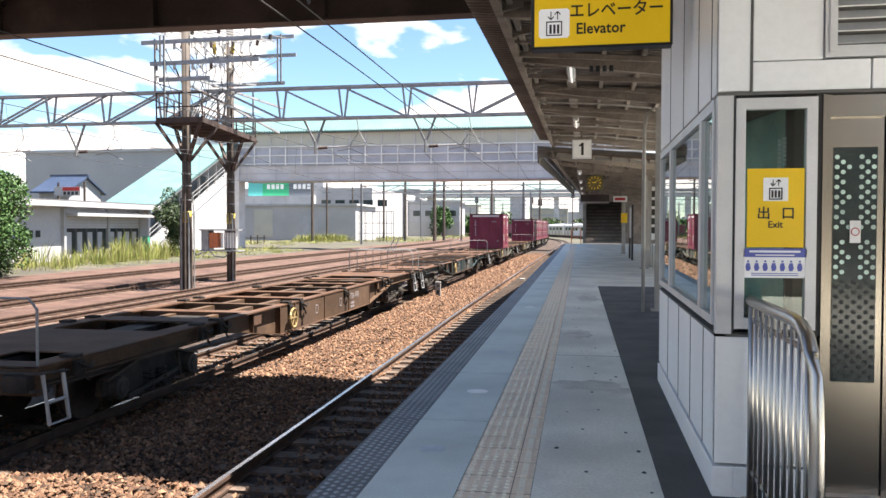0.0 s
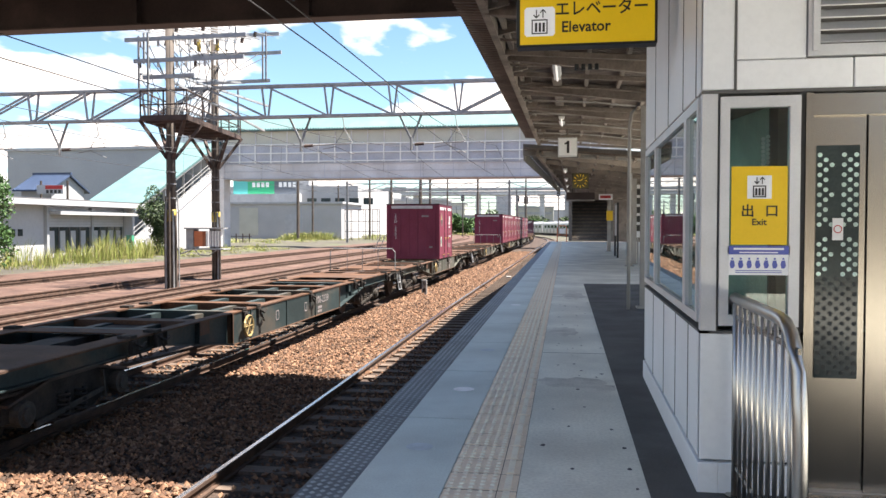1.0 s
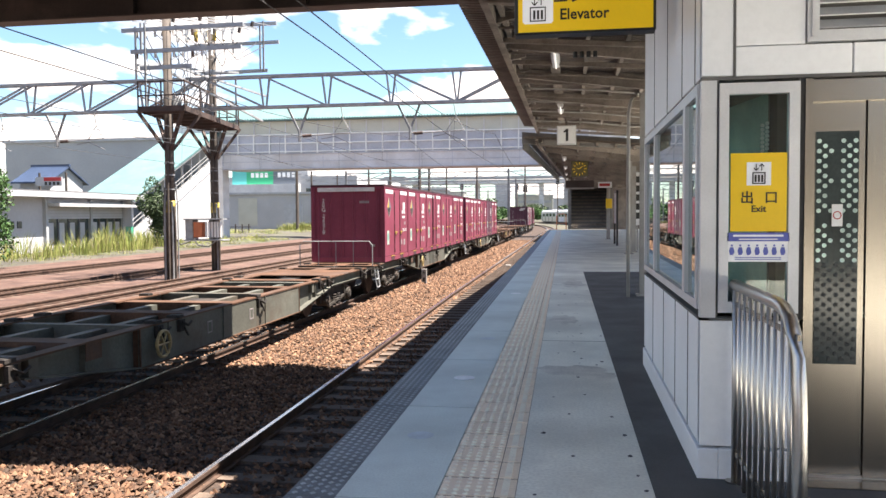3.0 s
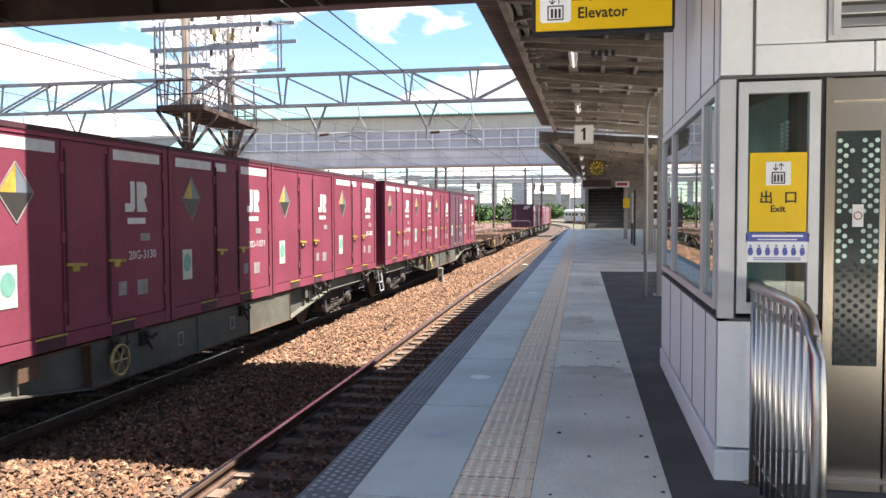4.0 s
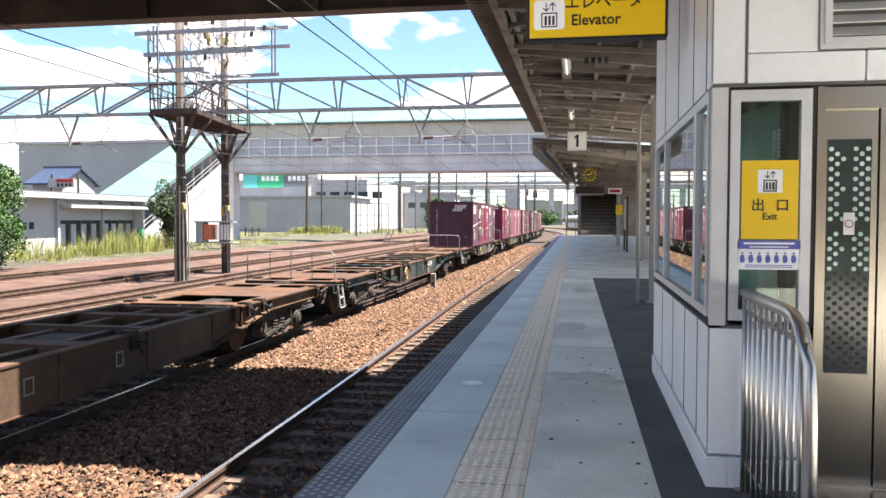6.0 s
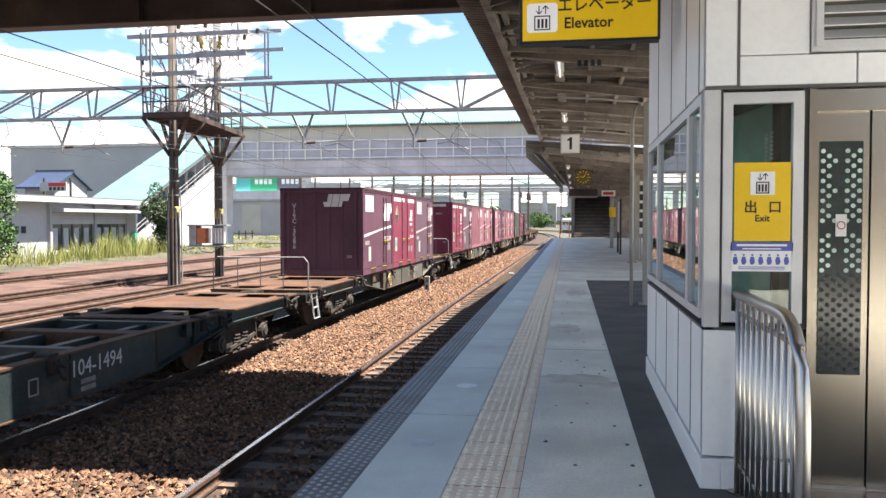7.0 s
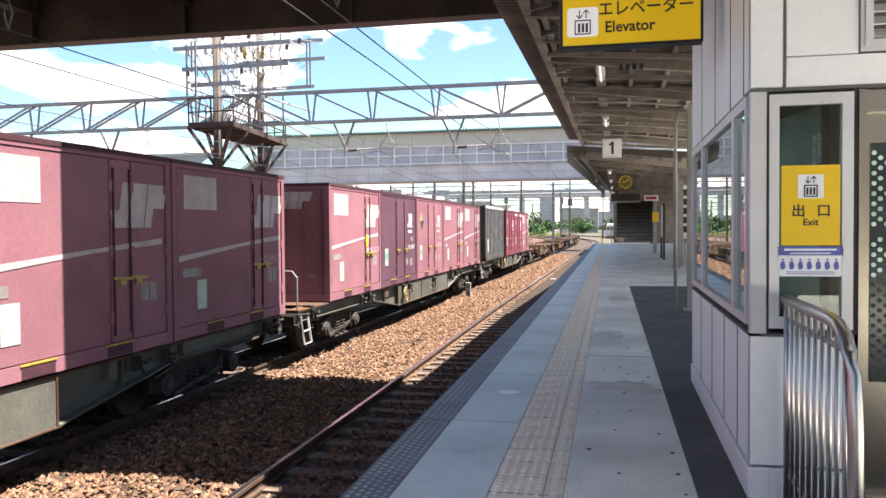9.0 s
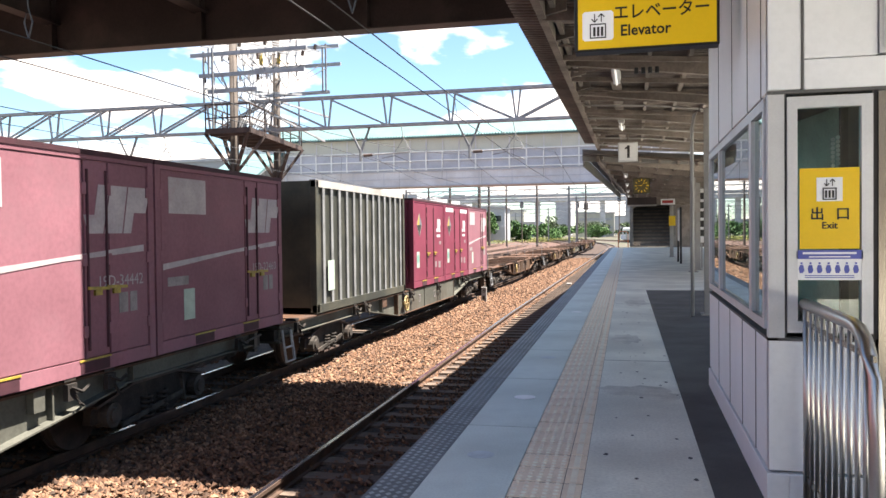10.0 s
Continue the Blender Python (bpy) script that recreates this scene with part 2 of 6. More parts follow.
BARK = mat("bark", (0.09, 0.065, 0.045), 0.9, var=0.3, bump=0.4)
LEAF = island_mat("leaf", [(0.022, 0.055, 0.016), (0.042, 0.095, 0.028), (0.068, 0.128, 0.038), (0.032, 0.07, 0.022)], 0.6)
LEAFD = island_mat("dark_leaf", [(0.02, 0.04, 0.015), (0.045, 0.07, 0.03), (0.07, 0.09, 0.045)], 0.6)
GRASS = island_mat("grass_blade", [(0.10, 0.14, 0.03), (0.20, 0.235, 0.05), (0.29, 0.26, 0.11), (0.16, 0.20, 0.045), (0.24, 0.20, 0.09)], 0.7)
FAINT = mat("faint_paint", (0.48, 0.54, 0.58), 0.55, var=0.1, scale=9, bump=0.05)
CLOCKD = mat("dark_clock_face", (0.06, 0.05, 0.02), 0.4, var=0.1, bump=0)
CLOCKY = glow_mat("lit_clock_mark", (0.95, 0.62, 0.03), 0.2)
LAMP = glow_mat("lit_tube", (1.0, 0.97, 0.92), 0.14)
# the train
FRAMEB = mat("rusty_wagon_frame", (0.09, 0.055, 0.035), 0.75, spec=0.2, var=0.3, scale=1.2, fine=25, bump=0.15, dirt=(0.06, 0.04, 0.032))
FRAMEG = mat("grey_wagon_frame", (0.098, 0.098, 0.083), 0.65, spec=0.2, var=0.22, scale=1.2, fine=25, bump=0.12, dirt=(0.075, 0.058, 0.045))
FRAMEK = mat("blue_green_wagon_frame", (0.026, 0.039, 0.041), 0.6, spec=0.2, var=0.25, scale=1.2, fine=25, bump=0.12, dirt=(0.085, 0.065, 0.05))
DECK = mat("rusty_deck_plate", (0.088, 0.046, 0.028), 0.8, spec=0.2, var=0.3, scale=1.5, fine=25, bump=0.15, dirt=(0.07, 0.048, 0.04))
GREASE = mat("greasy_grey_steel", (0.055, 0.05, 0.045), 0.7, 0.0, spec=0.15, var=0.3, scale=6, fine=50, bump=0.15, dirt=(0.08, 0.06, 0.05))
BOGIE = mat("sooty_bogie", (0.03, 0.026, 0.024), 0.8, spec=0.2, var=0.35, scale=4, fine=40, bump=0.2, dirt=(0.055, 0.043, 0.034))
WHEEL = mat("wheel_steel", (0.07, 0.05, 0.04), 0.6, 0.3, var=0.3, scale=6, fine=50, bump=0.1)
PURPLE = mat("wine_red_container_paint", (0.185, 0.040, 0.067), 0.62, spec=0.15, var=0.12, scale=0.9, fine=18, bump=0.05, rand=0.08, dirt=(0.16, 0.045, 0.066))
FADED = mat("faded_pink_container_paint", (0.25, 0.112, 0.138), 0.68, spec=0.15, var=0.12, scale=0.9, fine=18, bump=0.05, rand=0.08, dirt=(0.22, 0.115, 0.135))
PLUM = mat("plum_container_paint", (0.10, 0.048, 0.07), 0.65, spec=0.15, var=0.12, scale=0.9, fine=18, bump=0.05, rand=0.05, dirt=(0.115, 0.055, 0.08))
TAUPE = mat("taupe_container_paint", (0.098, 0.052, 0.075), 0.6, var=0.12, scale=0.9, fine=18, bump=0.05, dirt=(0.09, 0.053, 0.07))
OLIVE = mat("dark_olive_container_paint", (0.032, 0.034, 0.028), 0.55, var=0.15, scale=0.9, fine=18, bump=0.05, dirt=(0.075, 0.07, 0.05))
GAP = mat("container_seam", (0.05, 0.012, 0.02), 0.8, var=0.2, bump=0)
YEDGE = mat("yellow_edge_paint", (0.36, 0.26, 0.04), 0.6, var=0.25, scale=8, fine=60, bump=0.05)
FLOGO = mat("faded_white_marking", (0.40, 0.345, 0.355), 0.65, var=0.14, scale=3, fine=30, bump=0, dirt=(0.33, 0.24, 0.255))
DATA = mat("grimy_white_marking", (0.24, 0.21, 0.21), 0.65, var=0.2, scale=6, fine=40, bump=0)
LOGO = mat("white_container_marking", (0.50, 0.495, 0.50), 0.6, var=0.1, scale=4, fine=40, bump=0)
BRASS = mat("brass_paint", (0.30, 0.22, 0.10), 0.5, 0.3, var=0.25, scale=8, fine=60, bump=0.05)
STICK = mat("pale_green_sticker", (0.36, 0.44, 0.38), 0.5, var=0.1, scale=8, bump=0)
STICKG = mat("green_sticker", (0.12, 0.28, 0.23), 0.5, var=0.1, scale=8, bump=0)
TRAINW = mat("silver_train_body", (0.62, 0.62, 0.63), 0.35, 0.5, var=0.05, bump=0.02)


# ---- mesh building ----
class Geo:
    def __init__(self):
        self.v, self.f = [], []

    def add(self, verts, faces):
        o = len(self.v)
        self.v += [tuple(p) for p in verts]
        self.f += [tuple(i + o for i in f) for f in faces]
        return self

    def box(self, x0, y0, z0, x1, y1, z1):
        return self.add([(x0, y0, z0), (x1, y0, z0), (x1, y1, z0), (x0, y1, z0), (x0, y0, z1), (x1, y0, z1), (x1, y1, z1), (x0, y1, z1)],
                        [(0, 3, 2, 1), (4, 5, 6, 7), (0, 1, 5, 4), (1, 2, 6, 5), (2, 3, 7, 6), (3, 0, 4, 7)])

    def bar(self, a, b, w, h=None, up=(0, 0, 1)):
        """A square bar from a to b."""
        h = h or w
        a, b = Vector(a), Vector(b)
        d = (b - a).normalized()
        u = Vector(up)
        if abs(d.dot(u)) > 0.98:
            u = Vector((1, 0, 0))
        s = d.cross(u).normalized() * w / 2
        u = s.cross(d).normalized() * h / 2
        return self.add([a - s - u, a + s - u, a + s + u, a - s + u, b - s - u, b + s - u, b + s + u, b - s + u],
                        [(0, 1, 2, 3), (7, 6, 5, 4), (0, 4, 5, 1), (1, 5, 6, 2), (2, 6, 7, 3), (3, 7, 4, 0)])

    def tube(self, pts, r, n=8, r1=None):
        """A round tube along points, tapering to r1."""
        pts = [Vector(p) for p in pts]
        o, k = len(self.v), len(pts)
        for i, p in enumerate(pts):
            d = (pts[min(i + 1, k - 1)] - pts[max(i - 1, 0)]).normalized()
            u = Vector((0, 0, 1)) if abs(d.z) < 0.9 else Vector((1, 0, 0))
            s = d.cross(u).normalized()
            u = s.cross(d)
            q = r + ((r1 if r1 is not None else r) - r) * i / max(1, k - 1)
            for j in range(n):
                a = 2 * math.pi * j / n
                self.v.append(tuple(p + s * q * math.cos(a) + u * q * math.sin(a)))
        for i in range(k - 1):
            for j in range(n):
                self.f.append((o + i * n + j, o + i * n + (j + 1) % n, o + (i + 1) * n + (j + 1) % n, o + (i + 1) * n + j))
        self.f.append(tuple(o + j for j in reversed(range(n))))
        self.f.append(tuple(o + (k - 1) * n + j for j in range(n)))
        return self

    def prism(self, prof, axis, a, b):
        """A closed outline pushed along an axis from a to b. Outline pairs are the other two axes, in xyz order."""
        def at(p, w):
            return {"x": (w, p[0], p[1]), "y": (p[0], w, p[1]), "z": (p[0], p[1], w)}[axis]
        k = len(prof)
        return self.add([at(p, a) for p in prof] + [at(p, b) for p in prof],
                        [tuple(range(k)), tuple(range(2 * k - 1, k - 1, -1))] + [(i, i + k, (i + 1) % k + k, (i + 1) % k) for i in range(k)])


def thing(name, label, category, group="", kind="", at=None):
    ob = new(name)
    ob.empty_display_size = 0.2
    if at is not None:
        ob.matrix_world = at
    return tagged(ob, label, category, group, kind)


def mesh_of(name, g):
    me = bpy.data.meshes.new(name)
    me.from_pydata(g.v, [], g.f)
    if len(g.f) < 4000:
        bm = bmesh.new()
        bm.from_mesh(me)
        bmesh.ops.recalc_face_normals(bm, faces=bm.faces)
        bm.to_mesh(me)
        bm.free()
    me.update()
    return me


def two_tone(name, base, relief, m1, m2):
    """One mesh whose raised relief takes a second material."""
    me = mesh_of(name, Geo().add(base.v, base.f).add(relief.v, relief.f))
    me.materials.append(m1)
    me.materials.append(m2)
    for p in me.polygons:
        p.material_index = int(p.index >= len(base.f))
    return me


def part(name, g, material, parent, label="", bevel=0.0, smooth=False):
    me = mesh_of(name, g) if isinstance(g, Geo) else g
    if not me.materials:
        me.materials.append(material)
    if smooth:
        for p in me.polygons:
            p.use_smooth = len(p.vertices) == 4
    ob = new(name, me)
    ob.parent = parent
    if label:
        ob["label"] = label
    if bevel:
        b = ob.modifiers.new("edge", "BEVEL")
        b.width, b.segments, b.limit_method = bevel, 2, "ANGLE"
    return ob


def solid(name, g, material, label, category, group="", kind="", bevel=0.0, smooth=False):
    ob = part(name, g, material, None, "", bevel, smooth)
    return tagged(ob, label, category, group, kind)


TEXTS = {}


def text_mesh(text, bold=0.0):
    """The built-in font's outline of a text, one unit high, made once."""
    if (text, bold) not in TEXTS:
        cu = bpy.data.curves.new("text", "FONT")
        cu.body, cu.size, cu.extrude, cu.align_x, cu.align_y = text, 1.0, 0.01, "CENTER", "CENTER"
        cu.resolution_u, cu.offset = 2, bold
        tmp = bpy.data.objects.new("text", cu)
        TEXTS[text, bold] = bpy.data.meshes.new_from_object(tmp)
        bpy.data.objects.remove(tmp)
        bpy.data.curves.remove(cu)
    return TEXTS[text, bold]


def words(name, text, size, material, m, parent, label="", wide=1.0, bold=0.0):
    me = text_mesh(text, bold).copy()
    me.transform(m @ Matrix.Diagonal((size * wide, size, 0.15, 1)))
    me.materials.clear()
    me.materials.append(material)
    return part(name, me, material, parent, label)


def track_x(y, x0):
    """The line of a track: straight past the platform, then a long curve to the left."""
    bend = 0.20 * min(1.0, max(0.0, (y - 7.0) / 17.0)) if x0 > -4.3 else 0.0
    return x0 - bend - max(0.0, y - 118.0) ** 2 / 900.0


GROUND, RAILZ, BED = -1.42, -1.06, -1.22
NEAR, FREIGHT = -3.03, -7.145
SIDE_TRACKS = (-11.3, -15.4, -19.45, -25.1)

# ---- ground and tracks ----
g = Geo()
xs = [-900, -120, -34, -31.2, -30.6, 30, 900]
zs = [-1.2, -1.2, -1.15, -1.3, GROUND, GROUND, GROUND]
ys = [-60, 0, 60, 130, 300, 2500]
for y in ys:
    g.v += [(x, y, z) for x, z in zip(xs, zs)]
n = len(xs)
g.f += [(j * n + i, j * n + i + 1, (j + 1) * n + i + 1, (j + 1) * n + i) for j in range(len(ys) - 1) for i in range(n - 1)]
solid("ground", g, EARTH, "dry earth ground with weeds beside the railway", "ground", kind="structure")


def bed(name, x0, x1, z, material, label):
    """A strip of ballast that follows the tracks."""
    g = Geo()
    ys = [-40 + 6 * i for i in range(70)]
    for y in ys:
        a, b = track_x(y, x0), track_x(y, x1)
        g.v += [(a - 0.45, y, GROUND - 0.02), (a, y, z), (b, y, z), (b + 0.45, y, GROUND - 0.02)]
    g.f += [(j * 4 + i, j * 4 + i + 1, j * 4 + i + 5, j * 4 + i + 4) for j in range(len(ys) - 1) for i in range(3)]
    return solid(name, g, material, label, "ballast", kind="structure")


bed("ballast_bed_1", -9.2, -1.75, BED, BALLAST, "reddish brown crushed stone ballast under the main tracks")
bed("ballast_bed_2", -30.4, -9.7, BED + 0.01, RUSTBED, "rust-stained ballast under the yard tracks")


# dark strip that paints the shade below the wagons between the freight rails
g = Geo()
for j in range(60):
    y = -40 + 6 * j
    g.v += [(track_x(y, -8.05), y, BED + 0.006), (track_x(y, -6.30), y, BED + 0.006)]
g.f += [(2 * j, 2 * j + 1, 2 * j + 3, 2 * j + 2) for j in range(59)]
solid("oily_ballast_strip", g, UNDERSHADE, "ballast between the freight rails, painted dark for the shade under the wagons", "ballast", kind="structure")


def rail_run(x0, y0, y1, material, parent, name, w, za, zb):
    g = Geo()
    ys = [y0 + (y1 - y0) * i / 60 for i in range(61)]
    for y in ys:
        x = track_x(y, x0)
        g.v += [(x - w / 2, y, za), (x + w / 2, y, za), (x + w / 2, y, zb), (x - w / 2, y, zb)]
    for j in range(60):
        o = j * 4
        g.f += [(o + i, o + (i + 1) % 4, o + 4 + (i + 1) % 4, o + 4 + i) for i in range(4)]
    g.f += [(0, 1, 2, 3), (240, 241, 242, 243)]
    return part(name, g, material, parent)


sleeper_mesh = mesh_of("sleeper", Geo().prism([(-1.0, -1.26), (1.0, -1.26), (1.0, -1.2), (0.97, -1.185), (-0.97, -1.185), (-1.0, -1.2)], "y", -0.11, 0.11))
sleeper_mesh.materials.append(SLEEPER)
for k, cx in enumerate((NEAR, FREIGHT) + SIDE_TRACKS):
    used = k < 2
    tr = thing("railway_track", "railway track with %s rails on sleepers in ballast" % ("shiny worn" if used else "rusty brown"), "track", "railway tracks", "structure")
    for s in (-1, 1):
        rx = cx + s * 0.566
        rail_run(rx, -30, 380, RAIL, tr, "rail_web", 0.03, BED - 0.03, RAILZ - 0.02)
        rail_run(rx, -30, 380, RAIL, tr, "rail_foot", 0.125, BED + 0.02, BED + 0.045)
        rail_run(rx, -30, 380, RAIL, tr, "rail_head", 0.068, RAILZ - 0.04, RAILZ - 0.003)
        rail_run(rx, -30, 380, RAIL_TOP if used else RAIL, tr, "running_surface", 0.052, RAILZ - 0.004, RAILZ)
    step, far = (0.6, 120) if used else (0.75, 130)
    for i in range(int((far + 2) / step)):
        y = -2 + i * step
        o = part("sleeper", sleeper_mesh, SLEEPER, tr)
        o.location = (track_x(y, cx), y, 0 if used else -0.022)

# ---- platform ----
PX0, PX1, PY0, PY1 = -1.51, 7.6, -12.0, 74.0
g = Geo().box(PX0 + 0.12, PY0, GROUND - 0.1, PX1, PY1, -0.09)
plat = solid("platform", g, CONCRETE, "long concrete station platform beside the tracks", "platform", kind="structure")
# the platform runs half a degree off the elevator's walls
plat.matrix_world = pose(0, 5, 0, 0, 0, 0.5) @ pose(0, -5, 0)
part("paving", Geo().box(-0.30, PY0, -0.089, PX1, PY1, 0.0), CONCRETE, plat, "worn grey concrete paving")
slab_me = mesh_of("edge_slab", Geo().box(-1.238, 0.008, -0.089, -0.718, 1.992, 0.0))
slab_me.materials.append(SLAB)
edge, bumps = Geo().box(PX0, 0.003, -0.089, -1.242, 1.997, -0.002), Geo()
for i in range(28):
    for j in range(5):
        x, y = PX0 + 0.035 + j * 0.05, 0.04 + i * 0.07 + 0.035 * (j % 2)
        bumps.add([(x - 0.019, y, -0.002), (x, y + 0.024, -0.002), (x + 0.019, y, -0.002), (x, y - 0.024, -0.002), (x, y, 0.006)], [(0, 1, 4), (1, 2, 4), (2, 3, 4), (3, 0, 4)])
edge_me = two_tone("edge_strip", edge, bumps, EDGE, BUMPS)
for i in range(43):
    y = PY0 + 2.0 * i
    for nm, me, ma in (("edge_slab", slab_me, SLAB), ("edge_strip", edge_me, EDGE)):
        o = part(nm, me, ma, plat)
        o.location = (0, y, 0)
# real beside the paving; its unseen right part is widened to darken the door's reflection
part("asphalt_patch", Geo().box(0.425, -6, -0.01, 3.4, 20.45, 0.004), ASPHALT, plat, "dark asphalt patch along the paving")
srng = random.Random(5)
for cx, cy, rx, ry in ((0.02, 7.55, 0.34, 0.26), (0.26, 7.35, 0.2, 0.22), (-0.05, 11.2, 0.22, 0.5), (0.15, 17.0, 0.25, 0.9)):
    rim = []
    for a in range(22):
        q = srng.uniform(0.72, 1.12)
        rim.append((cx + rx * q * math.cos(a * math.pi / 11), cy + ry * q * math.sin(a * math.pi / 11)))
    part("damp_stain", Geo().prism(rim, "z", 0.0002, 0.0012 if cx > 0.2 else 0.0016), PATCH, plat, "dark damp stain on the concrete")
for k, y in enumerate((7.09, 14.8, 22.6, 30.4, 38.2, 46.0)):
    part("floor_disc", Geo().prism([(-0.94 + 0.095 * math.cos(a * math.pi / 12), y + 0.095 * math.sin(a * math.pi / 12)) for a in range(24)], "z", 0.001, 0.004), WHITE, plat, "white round floor marker")

# ---- freight train ----
SPEED, PITCH, FIRST = 21.9, 20.35, 190.95


def rider(y0, half):
    """Rows for a vehicle or load whose middle is at y0 at the start."""
    rows = []
    for i in range(21):
        t = i * 0.5
        y = y0 - SPEED * t
        xa, xb = track_x(y - half, FREIGHT), track_x(y + half, FREIGHT)
        turn = math.degrees(math.atan2(xa - xb, 2 * half))
        rows.append((t, pose((xa + xb) / 2, y, RAILZ, 0, 0, turn)))
    return rows


RIDERS = []
DECKZ = 1.0


def ring_of(g, x, y, z, r, q, n=16):
    g.tube([(x, y + r * math.cos(a * 2 * math.pi / n), z + r * math.sin(a * 2 * math.pi / n)) for a in range(n + 1)], q, 6)
    return g


def span(g, xa, ya, za, xb, yb, zb):
    """A box between two corners in any order."""
    return g.box(min(xa, xb), min(ya, yb), min(za, zb), max(xa, xb), max(ya, yb), max(za, zb))


def bogie_parts(ob, e):
    c = e * 7.1
    bo = part("bogie", Geo().box(-0.95, c - 0.2, 0.44, 0.95, c + 0.2, 0.68).box(-0.3, c - 0.3, 0.66, 0.3, c + 0.3, 0.78), BOGIE, ob, "sooty two-axle bogie")
    for s in (-1, 1):
        x = s * 0.98
        prof = [(-1.2, 0.56), (-1.24, 0.36), (-0.72, 0.33), (-0.42, 0.2), (0.42, 0.2), (0.72, 0.33), (1.24, 0.36), (1.2, 0.56), (0.5, 0.72), (-0.5, 0.72)]
        part("side_frame", Geo().prism([(c + p, q) for p, q in prof], "x", x - 0.05, x + 0.05), BOGIE, bo)
        part("frame_lip", Geo().bar((x + 0.06 * s, c - 1.2, 0.56), (x + 0.06 * s, c - 0.5, 0.72), 0.13, 0.03).bar((x + 0.06 * s, c - 0.5, 0.72), (x + 0.06 * s, c + 0.5, 0.72), 0.13, 0.03).bar((x + 0.06 * s, c + 0.5, 0.72), (x + 0.06 * s, c + 1.2, 0.56), 0.13, 0.03)
             .bar((x + 0.06 * s, c - 0.42, 0.2), (x + 0.06 * s, c + 0.42, 0.2), 0.13, 0.03), RUSTST, bo)
        for a in (-0.95, 0.95):
            part("axle_box", Geo().tube([(x - 0.1 * s, c + a, 0.43), (x + 0.17 * s, c + a, 0.43)], 0.15, 14).tube([(x + 0.17 * s, c + a, 0.43), (x + 0.2 * s, c + a, 0.43)], 0.09, 10), GREASE, bo)
            wg = Geo().tube([(s * 0.50, c + a, 0.43), (s * 0.60, c + a, 0.43)], 0.43, 24).tube([(s * 0.47, c + a, 0.43), (s * 0.50, c + a, 0.43)], 0.455, 24)
            part("wheel", wg, WHEEL, bo)
        for q in (-0.17, 0.17):
            g = Geo()
            for k in range(5):
                ring = [(x + 0.05 * s + 0.085 * math.cos(a * math.pi / 5), c + q + 0.085 * math.sin(a * math.pi / 5), 0.25 + 0.06 * k) for a in range(11)]
                g.tube(ring, 0.02, 5)
            part("spring", g, BOGIE, bo, "sooty coil spring")
        part("brake_lever", Geo().bar((x + 0.12 * s, c - 0.75, 0.26), (x + 0.12 * s, c + 0.62, 0.42), 0.03, 0.06).bar((x + 0.12 * s, c + 0.62, 0.3), (x + 0.12 * s, c + 0.56, 0.66), 0.03, 0.05), GREASE, bo)


